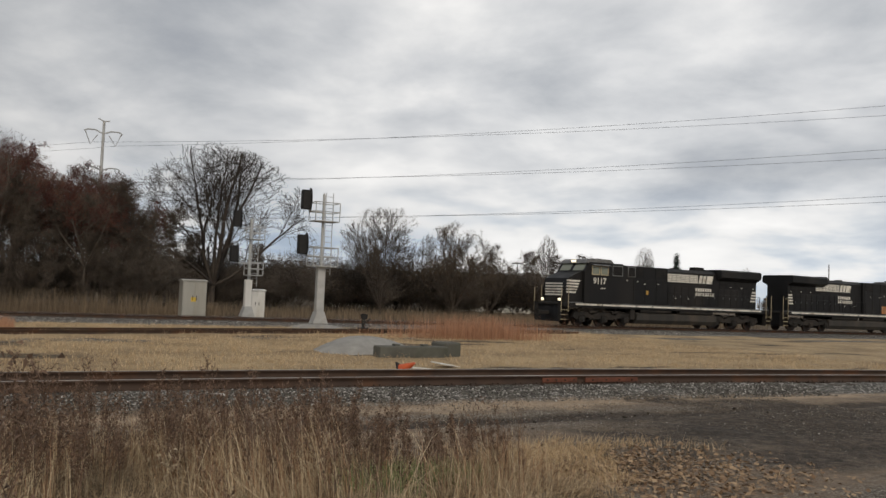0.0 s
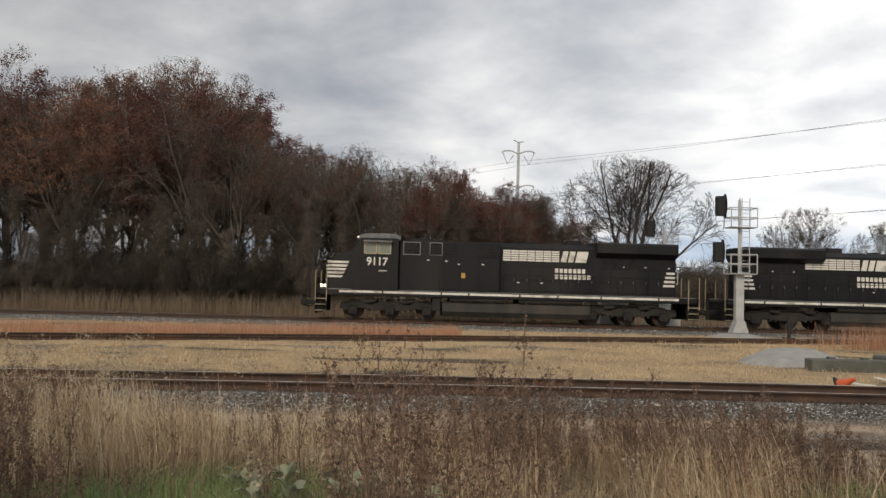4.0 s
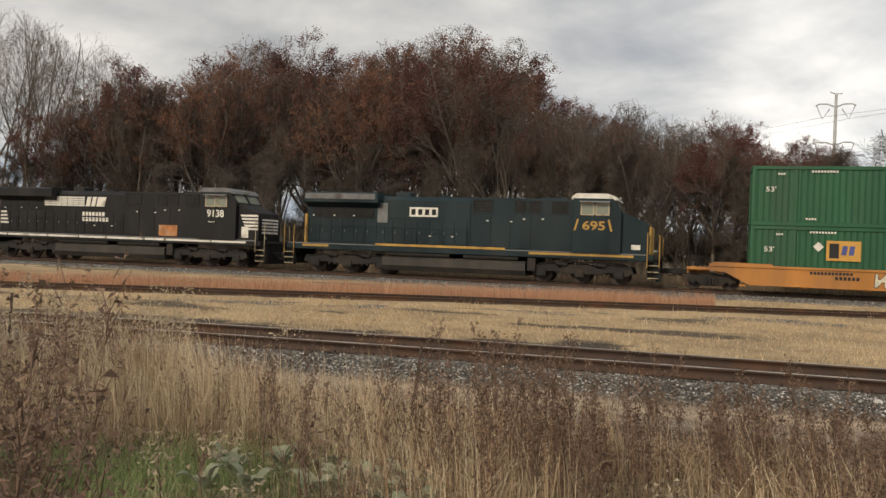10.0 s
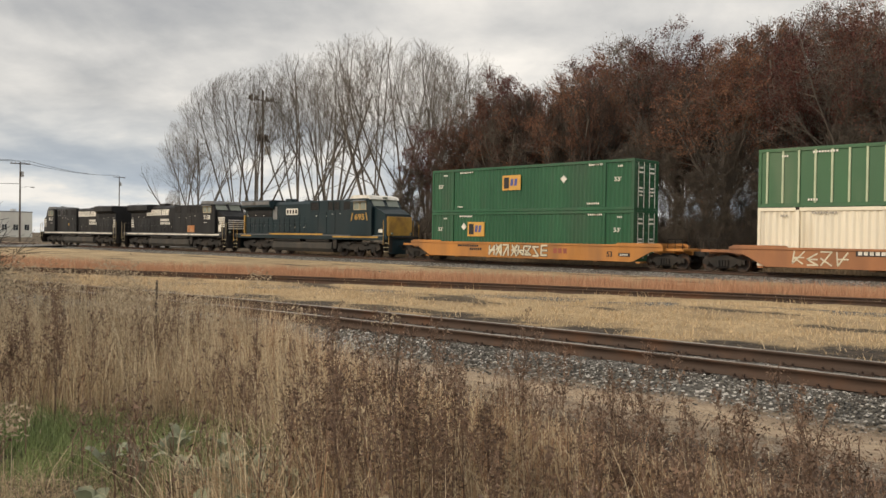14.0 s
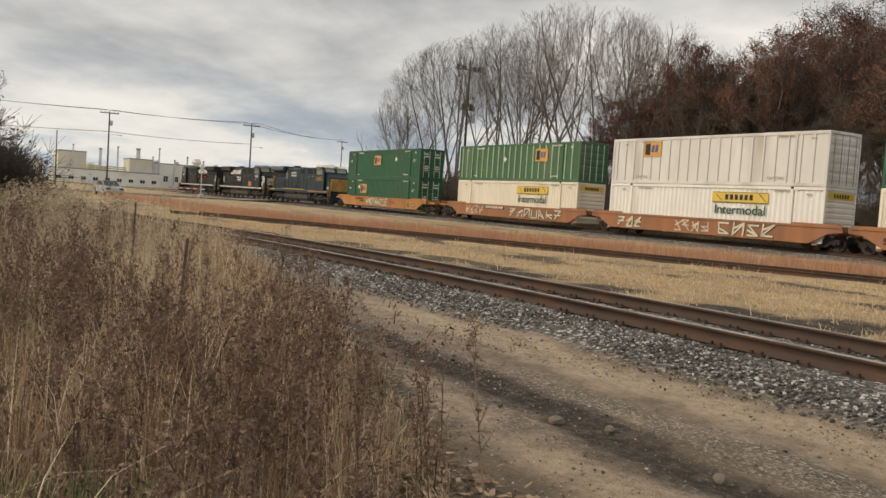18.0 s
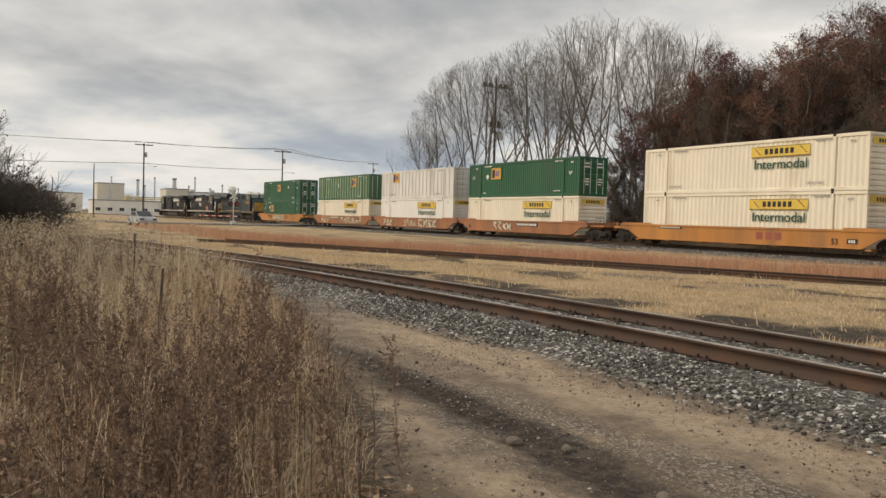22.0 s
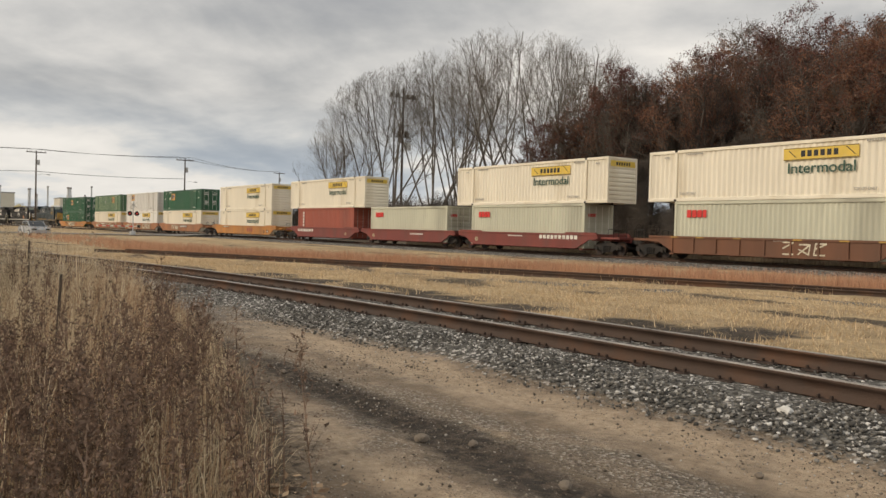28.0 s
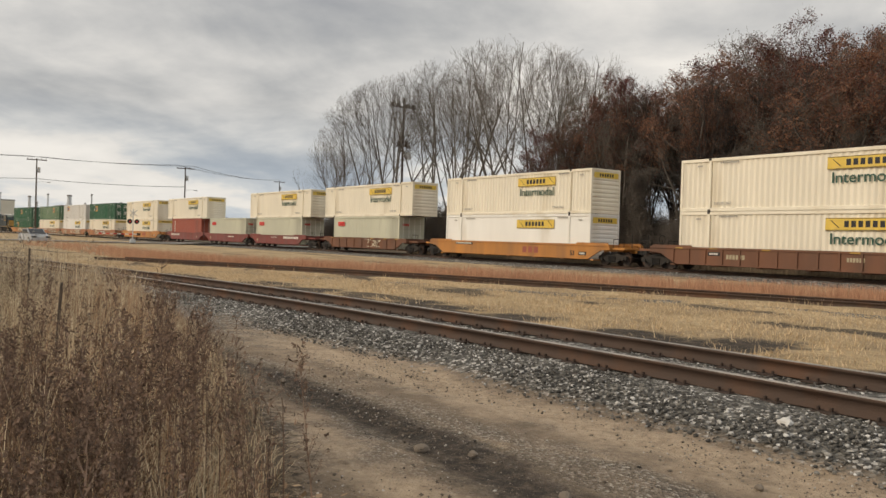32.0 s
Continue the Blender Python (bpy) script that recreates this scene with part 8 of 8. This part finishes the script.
white_rock = material("whitish_rock", (0.66, 0.64, 0.60), 0.9, 0, 0.15, 8, 60, 0.5)
brown_rock = material("earthy_grey_stone", (0.20, 0.165, 0.13), 0.95, 0, 0.25, 8, 60, 0.6)
rock(-5.62, -32.25, -0.16, 0.065, white_rock, "whitish rock lying on the ballast shoulder", 3)
for k, (x, y, s) in enumerate(((-6.75, -35.0, 0.10), (-6.45, -34.75, 0.07), (-5.36, -34.85, 0.085), (-9.85, -34.75, 0.07), (-4.3, -35.3, 0.06), (-7.9, -33.6, 0.05), (-4.9, -33.6, 0.06), (-3.6, -34.2, 0.07))):
    rock(x, y, float(ground_z(np.array(x), np.array(y))) + s * 0.1 - 0.01, s * 0.5, brown_rock, "earth-coloured stone lying on the dirt road", 10 + k)

# joint bars on the near track
t = thing("rail_joint", "rusty bolted joint bar and spare plates on the near rail", "rail joint")
for k, (x0, x1) in enumerate(((1.1, 2.0), (2.15, 3.6))):
    yy = near_y((x0 + x1) / 2)
    mb = MB().box(x0, x1, yy - 0.055 - 0.02 * k, yy - 0.025, NEAR_Z - 0.14, NEAR_Z - 0.045, 0.008)
    bar_ = part("joint_bar", mb, material("red_brown_rust_%d" % k, (0.17, 0.065, 0.04), 0.85, 0.1, 0.3, 6, 60, 0.4), t)
    for j in range(4):
        xb = x0 + (x1 - x0) * (j + 0.5) / 4
        part("bolt", MB().tube((xb, yy - 0.06, NEAR_Z - 0.09), (xb, yy - 0.085 - 0.02 * k, NEAR_Z - 0.09), 0.017, n=6), plate_steel, bar_)
t = thing("marker_post", "thin rusty steel marker post standing in the tall grass", "post", pose(-15.5, -36.43, -0.3, 0, 2, 0))
part("post", MB().box(-0.015, 0.015, -0.012, 0.012, -0.1, 1.22, 0.006), pole_wood, t)
t = thing("marker_post", "short wooden stake leaning in the tall grass", "post", pose(-10.35, -36.9, -0.3, 0, 6, 20))
part("post", MB().tube((0, 0, -0.1), (0, 0, 1.02), 0.018, 0.013, 6), pole_wood, t)


# ---- poles, wires, pylon ----
def wire(a, b, sag, r, parent):
    """A sagging wire from a to b, both in the world."""
    inv = parent.matrix_basis.inverted()
    a, b = inv @ Vector(a), inv @ Vector(b)
    pts = []
    for k in range(13):
        q = k / 12
        p = a.lerp(b, q)
        pts.append((p.x, p.y, p.z - sag * 4 * q * (1 - q)))
    part("wire", MB().pipe(pts, r, 4), wire_mat, parent)


def utility_pole(x, y, top, arm=True, label="dark wooden utility pole with a crossarm", yaw=0.0, lamp=None, r=0.17):
    t = thing("utility_pole", label, "utility pole", pose(x, y, -0.3, 0, 0, yaw), group="utility poles")
    part("pole", MB().tube((0, 0, -0.3), (0, 0, top + 0.3), r, r * 0.62, 10), pole_wood, t)
    if arm:
        part("crossarm", MB().box(-0.07, 0.07, -1.6, 1.6, top - 0.05, top + 0.11, 0.01), pole_wood, t)
        for y0 in (-1.45, -0.75, 0.75, 1.45):
            part("insulator", MB().tube((0, y0, top + 0.1), (0, y0, top + 0.34), 0.06, 0.04, 8), porcelain, t)
        part("transformer", MB().tube((-0.05, 0.38, top - 2.2), (-0.05, 0.38, top - 1.3), 0.24, n=12), galv, t)
    if lamp:
        part("lamp_arm", MB().pipe([(0, 0, lamp), (0, 0.9, lamp + 0.25), (0, 1.9, lamp + 0.2)], 0.03, 6), galv, t)
        part("lamp_head", MB().box(-0.12, 0.12, 1.7, 2.35, lamp + 0.10, lamp + 0.25, 0.03), galv, t)
    return t


p1 = utility_pole(-165, -15.0, 13.6, lamp=9.6)
p2 = utility_pole(-159, 9.4, 13.5, lamp=9.4)
p3 = utility_pole(-220.8, 54.3, 16.4)
utility_pole(-176, -22.5, 10.0, arm=False, label="plain dark wooden pole without a crossarm", r=0.14)
utility_pole(-190, -29.0, 7.6, arm=False, label="short dark wooden pole beyond the thicket", r=0.13)
utility_pole(70.8, 69.0, 8.0, arm=True, label="far wooden pole behind the small trees", r=0.13)
utility_pole(121, 47, 10.0, arm=False, label="far thin pole behind the train", r=0.13)
for dy in (-1.45, 1.45):
    wire((-165, -15 + dy, 13.9), (-166, -62, 14.4), 0.5, 0.032, p1)
    wire((-165, -15 + dy, 13.9), (-159, 9.4 + dy, 13.8), 0.35, 0.032, p1)
    wire((-159, 9.4 + dy, 13.8), (-220.8, 54.3, 16.7), 0.8, 0.034, p2)
wire((-165, -15, 10.0), (-166, -62, 9.2), 0.3, 0.040, p1)
wire((-165, -15, 10.0), (-159, 9.4, 9.8), 0.3, 0.040, p1)
# old pole standing among the cottonwoods
t = thing("utility_pole", "tall dark pole with platform and crossarms among bare trees", "utility pole", pose(-130.3, 39.3, -0.3))
part("pole", MB().tube((0, 0, -0.3), (0, 0, 26.8), 0.26, 0.17, 10), pole_wood, t)
for z0, w in ((25.0, 3.0), (18.0, 1.4)):
    part("crossarm", MB().box(-0.1, 0.1, -w, w, z0, z0 + 0.25, 0.02), pole_wood, t)
for y0 in (-2.4, -1.2, 0.9, 1.9):
    part("floodlight", MB().box(-0.3, 0.25, y0 - 0.25, y0 + 0.25, 25.2, 25.8, 0.06), pole_wood, t)
for y0 in (-0.7, 0.75):
    part("floodlight", MB().box(-0.3, 0.3, y0 - 0.25, y0 + 0.25, 18.2, 19.2, 0.06), pole_wood, t)
part("notice", MB().box(0.1, 0.5, 0.4, 1.5, 15.8, 17.2, 0.03), cabinet_white, t, "pale box hanging below the platform")
# floodlight pole beyond the thicket
t = thing("floodlight_pole", "tall dark pole with four round floodlights", "lamp post", pose(-118, -41.3, -0.3))
part("pole", MB().tube((0, 0, -0.3), (0, 0, 17.6), 0.20, 0.13, 10), pole_wood, t)
for y0, z0 in ((-0.62, 17.9), (0.62, 17.75), (-0.55, 14.3), (0.55, 14.15)):
    fl_ = part("floodlight", MB().tube((-0.25, y0, z0 + 0.05), (0.28, y0, z0 - 0.12), 0.20, 0.36, 14), signal_black, t, "round black floodlight")
    part("bracket", MB().tube((0, 0, z0 - 0.5), (0, y0, z0 - 0.2), 0.04, n=6), signal_black, fl_)
part("lamp_arm", MB().pipe([(0, 0, 8.6), (0, 0.6, 8.85), (0, 1.1, 8.8)], 0.03, 6), galv, t)
part("lamp_head", MB().box(-0.12, 0.12, 0.95, 1.5, 8.7, 8.86, 0.03), galv, t)


def pylon(x, y, h):
    t = thing("transmission_pylon", "pale steel transmission monopole with curved arms far away", "pylon", pose(x, y, 0))
    part("mast", MB().tube((0, 0, -1), (0, 0, h), 0.75, 0.38, 10), galv, t)
    part("top_arm", MB().pipe([(-1.6, 0, h + 0.5), (0, 0, h - 0.2), (1.6, 0, h + 0.1)], 0.16, 6), galv, t)
    for k, z0 in enumerate((h - 3.8, h - 14.5, h - 25.0)):
        for s in (-1, 1):
            arm = part("arm", MB().pipe([(0, 0, z0), (s * 2.2, 0, z0 + 0.9), (s * 4.2, 0, z0 + 0.9), (s * 5.2, 0, z0 + 0.4)], 0.20, 6), galv, t)
            part("insulator", MB().pipe([(s * 4.9, 0, z0 + 0.3), (s * 3.4, 0, z0 - 3.3), (s * 1.6, 0, z0 - 0.5)], 0.13, 6), porcelain, arm)
    return t


py = pylon(24.2, 212.6, 48.6)
for k, (za, zb) in enumerate(((45.0 - 3.4, 48.5), (45.0 - 3.0, 46.3), (34.3 - 3.4, 38.6), (34.3 - 3.0, 36.7), (23.8 - 3.4, 28.1), (23.8 - 3.0, 26.8))):
    a = Vector((24.2 + (-3.4 if k % 2 else 3.4), 212.6, za))
    b = Vector((168.0, 66.6, zb))
    far = b + (b - a) * 0.35
    far.z = b.z + 2.2
    wire(a, b, 1.6, 0.036, py)
    wire(b, far, 0.4, 0.036, py)
    wire(a, Vector((a.x - 90, a.y + 60, za - 4)), 2.0, 0.036, py)

# ---- road crossing, cars, far buildings ----
asphalt = material("worn_grey_asphalt", (0.20, 0.195, 0.185), 0.9, 0, 0.2, 1.0, 40, 0.3, (0.30, 0.29, 0.27), 0.3)
xr = np.linspace(-70, 60, 40)
rv_ = []
for y in xr:
    cx = -112 + 0.10 * y
    z = -0.20 if abs(y) > 6 else -0.02
    rv_ += [(cx - 4.2, y, z), (cx + 4.2, y, z)]
road = tagged(new("road", raw_mesh("road", rv_, [(2 * i, 2 * i + 1, 2 * i + 3, 2 * i + 2) for i in range(len(xr) - 1)], asphalt)), "worn grey asphalt road crossing the tracks", "road", kind="structure")


def crossing_gate(x, y):
    t = thing("crossing_gate", "level crossing mast with crossbuck and lowered striped gate", "crossing gate", pose(x, y, -0.25))
    part("base", MB().box(-0.3, 0.3, -0.3, 0.3, 0, 0.5, 0.03), galv, t)
    part("mast", MB().tube((0, 0, 0.3), (0, 0, 4.3), 0.07, n=10), galv, t)
    for a in (38, -38):
        c, s = math.cos(math.radians(a)), math.sin(math.radians(a))
        cb = MB().prism([(-0.6 * c + 0.07 * s, 3.75 - 0.6 * s - 0.07 * c), (0.6 * c + 0.07 * s, 3.75 + 0.6 * s - 0.07 * c), (0.6 * c - 0.07 * s, 3.75 + 0.6 * s + 0.07 * c), (-0.6 * c - 0.07 * s, 3.75 - 0.6 * s + 0.07 * c)], 0.10, 0.13, axis="x")
        part("crossbuck", cb, white_paint, t)
    for y0 in (-0.42, 0.42):
        lt = part("flasher", MB().tube((0.10, y0, 2.7), (0.16, y0, 2.7), 0.30, n=16), signal_black, t, "round black flasher board")
        part("lens", MB().tube((0.16, y0, 2.7), (0.20, y0, 2.7), 0.11, n=12), sign_red, lt)
    arm = part("gate_arm", MB().box(-0.04, 0.04, -4.3, 0.6, 1.05, 1.17, 0.006), white_paint, t)
    for k in range(5):
        part("red_band", MB().box(-0.045, 0.045, -4.1 + k * 0.9, -3.65 + k * 0.9, 1.046, 1.174), sign_red, arm)
    part("counterweight", MB().box(-0.1, 0.1, 0.5, 0.9, 0.95, 1.25, 0.02), under_grey, arm)


crossing_gate(-110.4, -11.7)
car_white = material("silver_car_paint", (0.36, 0.37, 0.38), 0.25, 0.1, 0.05, 1.0, 30, 0.0)
car_glass = bpy.data.materials.new("dark_car_glass")
car_glass.use_nodes = True
car_glass.node_tree.nodes["Principled BSDF"].inputs["Base Color"].default_value = (0.02, 0.025, 0.03, 1)
car_glass.node_tree.nodes["Principled BSDF"].inputs["Roughness"].default_value = 0.08


def car(x, y, yaw, label):
    t = thing("car", label, "car", pose(x, y, -0.25, 0, 0, yaw), group="parked cars")
    part("body", MB().prism([(-2.2, 0.28), (-2.25, 0.62), (-2.05, 0.86), (-1.35, 0.95), (1.0, 0.96), (1.95, 0.84), (2.22, 0.62), (2.2, 0.28)], -0.88, 0.88), car_white, t)
    cabin = part("cabin", MB().prism([(-1.55, 0.94), (-1.05, 1.42), (0.25, 1.46), (1.15, 0.95)], -0.76, 0.76), car_white, t)
    for e in (-0.765, 0.765):
        part("side_window", MB().prism([(-1.3, 0.98), (-0.98, 1.35), (0.2, 1.39), (0.92, 0.98)], e - 0.01, e + 0.01), car_glass, cabin)
    part("windscreen", MB().quad((1.14, -0.7, 0.98), (1.14, 0.7, 0.98), (0.30, 0.66, 1.44), (0.30, -0.66, 1.44)), car_glass, cabin)
    for ax in (-1.35, 1.38):
        for s in (-1, 1):
            w = part("wheel", MB().tube((ax, s * 0.70, 0.32), (ax, s * 0.90, 0.32), 0.32, n=18), plain_black, t)
            part("rim", MB().tube((ax, s * 0.88, 0.32), (ax, s * 0.915, 0.32), 0.19, n=12), galv, w)
    for s in (-0.62, 0.62):
        part("headlight", MB().box(2.14, 2.23, s - 0.2, s + 0.2, 0.58, 0.74, 0.02), car_glass, t)


car(-92, -25.5, 8, "silver parked saloon car beyond the thicket")

factory_cream = material("cream_metal_cladding", (0.60, 0.56, 0.46), 0.7, 0, 0.08, 0.15, 6, 0.05, (0.48, 0.44, 0.36), 0.25)
factory_white = material("white_metal_cladding", (0.68, 0.66, 0.60), 0.7, 0, 0.08, 0.15, 6, 0.05, (0.52, 0.49, 0.43), 0.25)
factory_roof = material("grey_flat_roof", (0.26, 0.25, 0.24), 0.9, 0, 0.1, 0.2, 6, 0.05)
tank_yellow = material("yellowish_tank_paint", (0.50, 0.42, 0.22), 0.6, 0, 0.12, 0.3, 6, 0.05)


def hall(name, label, x, y0, y1, depth, h, mat, windows=0, vents=0):
    t = thing(name, label, "building", pose(x, 0, -0.5), group="factory buildings")
    part("wall", MB().box(-depth, 0, y0, y1, 0, h, 0.05), mat, t)
    part("roof", MB().box(-depth - 0.1, 0.1, y0 - 0.1, y1 + 0.1, h, h + 0.35, 0.03), factory_roof, t)
    k = 0
    a = y0 + 1.5
    while a < y1 - 1.0:                               # cladding seams
        part("seam", MB().box(0.0, 0.06, a - 0.06, a + 0.06, 0.2, h - 0.1), mat, t)
        a += 2.4
    for k in range(windows):
        a = y0 + (y1 - y0) * (k + 0.5) / windows
        w = part("window", MB().box(0.02, 0.10, a - 0.7, a + 0.7, h * 0.30, h * 0.52, 0.01), car_glass, t)
        part("frame", MB().box(0.04, 0.13, a - 0.05, a + 0.05, h * 0.30, h * 0.52), mat, w)
    for k in range(vents):
        a = y0 + (y1 - y0) * (k + 0.5) / vents
        part("vent", MB().box(-depth * 0.5 - 0.8, -depth * 0.5 + 0.8, a - 0.7, a + 0.7, h + 0.35, h + 1.3, 0.05), galv, t)


def stack(x, y, z1, r, mat=None, label="tall thin grey factory chimney"):
    t = thing("chimney", label, "chimney", pose(x, y, -0.5), group="factory chimneys")
    part("shaft", MB().tube((0, 0, 0), (0, 0, z1), r, r * 0.85, 12), mat or galv, t)
    part("rim", MB().tube((0, 0, z1 - 0.4), (0, 0, z1 + 0.1), r * 1.08, n=12), factory_roof, t)


def tank(x, y, z1, r, label="yellowish storage tank with conical top"):
    t = thing("storage_tank", label, "tank", pose(x, y, -0.5), group="factory tanks")
    part("shell", MB().tube((0, 0, 0), (0, 0, z1), r, n=20), tank_yellow, t)
    part("top", MB().tube((0, 0, z1), (0, 0, z1 + r * 0.5), r, 0.2, 20), tank_yellow, t)
    rl = MB()
    for k in range(12):
        a, b = 2 * math.pi * k / 12, 2 * math.pi * (k + 1) / 12
        rl.tube((r * math.cos(a), r * math.sin(a), z1 + 0.9), (r * math.cos(b), r * math.sin(b), z1 + 0.9), 0.05, n=4)
        rl.tube((r * math.cos(a), r * math.sin(a), z1), (r * math.cos(a), r * math.sin(a), z1 + 0.9), 0.05, n=4)
    part("railing", rl, galv, t)


hall("factory_hall", "cream box-shaped factory tower", -300, -10.2, -1.8, 14, 10.3, factory_cream)
hall("factory_hall", "low white factory building with windows", -292, -12.5, 20, 12, 4.6, factory_white, 9, 3)
hall("factory_hall", "cream factory block with tall chimney", -297, 11.2, 18.4, 12, 9.2, factory_cream, 0, 1)
hall("factory_hall", "long pale factory hall behind the locomotives", -300, 18.4, 60, 16, 8.4, factory_white, 12, 6)
hall("factory_hall", "wide pale warehouse on the horizon", -320, -60, -13, 16, 7.0, factory_white, 8, 3)
for y, z1, r in ((2.3, 12.0, 0.5), (7.7, 13.0, 0.3), (14.5, 13.0, 0.75), (21.0, 13.6, 0.28), (19.0, 10.6, 0.25), (26.2, 10.0, 0.3), (30.4, 11.4, 0.3), (36.0, 10.4, 0.25), (-6.0, 12.6, 0.25), (4.6, 10.2, 0.22)):
    stack(-299 if r < 0.6 else -301, y, z1, r)
tank(-295, -1.2, 6.2, 1.3)
tank(-295.5, 2.2, 5.2, 1.5)
tank(-296, 5.6, 3.9, 1.2)
t = thing("pipe_rack", "steel pipe rack with pipes between the factory buildings", "pipe rack", pose(-293, 0, -0.5), group="factory tanks")
for y in (-1, 2.4, 5.8, 9.2):
    part("rack_post", MB().box(-0.15, 0.15, y - 0.15, y + 0.15, 0, 6.3), galv, t)
for z0 in (4.9, 5.5, 6.1):
    part("pipe", MB().tube((0, -1.3, z0), (0, 9.5, z0), 0.2, n=8), tank_yellow, t)
t = thing("water_tower", "pale water tower far beyond the factory", "water tower", pose(-440, 68, -0.5))
part("stem", MB().tube((0, 0, 0), (0, 0, 11.5), 1.1, 0.8, 12), factory_white, t)
part("bowl", MB().tube((0, 0, 11.0), (0, 0, 13.6), 1.0, 2.4, 16).tube((0, 0, 13.6), (0, 0, 15.4), 2.4, 1.6, 16), factory_white, t)


def house(x, y, yaw, w, d, h, label):
    t = thing("house", label, "house", pose(x, y, -0.4, 0, 0, yaw), group="far houses")
    part("wall", MB().prism([(-w / 2, 0), (w / 2, 0), (w / 2, h), (0, h + w * 0.38), (-w / 2, h)], -d / 2, d / 2), factory_white, t)
    for s in (-1, 1):
        part("roof", MB().prism([(s * (w / 2 + 0.35), h - 0.22), (0, h + w * 0.38 + 0.12), (0, h + w * 0.38 + 0.26), (s * (w / 2 + 0.4), h - 0.06)], -d / 2 - 0.35, d / 2 + 0.35), factory_roof, t)
    for a in (-w * 0.25, w * 0.25):
        wd = part("window", MB().box(a - 0.45, a + 0.45, -d / 2 - 0.04, -d / 2 + 0.02, 0.9, 2.1, 0.01), car_glass, t)
        part("frame", MB().box(a - 0.03, a + 0.03, -d / 2 - 0.06, -d / 2, 0.9, 2.1), factory_white, wd)
    part("door", MB().box(-0.45, 0.45, -d / 2 - 0.05, -d / 2 + 0.02, 0.1, 2.1, 0.01), factory_roof, t)


house(40.5, 66, -28, 7.0, 9.0, 2.4, "white gabled house seen between bare trees")
house(62, 62, 50, 9.0, 12.0, 2.2, "low grey-roofed house beyond the scrub")


# ---- what moves ----
def motions():
    """The train rolls along the main line."""
    for ob, u, z, turn in TRAIN:
        rows = []
        for k in range(0, 17):
            t = 2.0 * k
            x = lead_x(t) + u
            slope = (main_y(x + 4) - main_y(x - 4)) / 8
            rows.append((t, pose(x, main_y(x) + GAUGE / 2, z, 0, 0, math.degrees(math.atan(slope)) + turn)))
        walk(ob, rows)


motions()
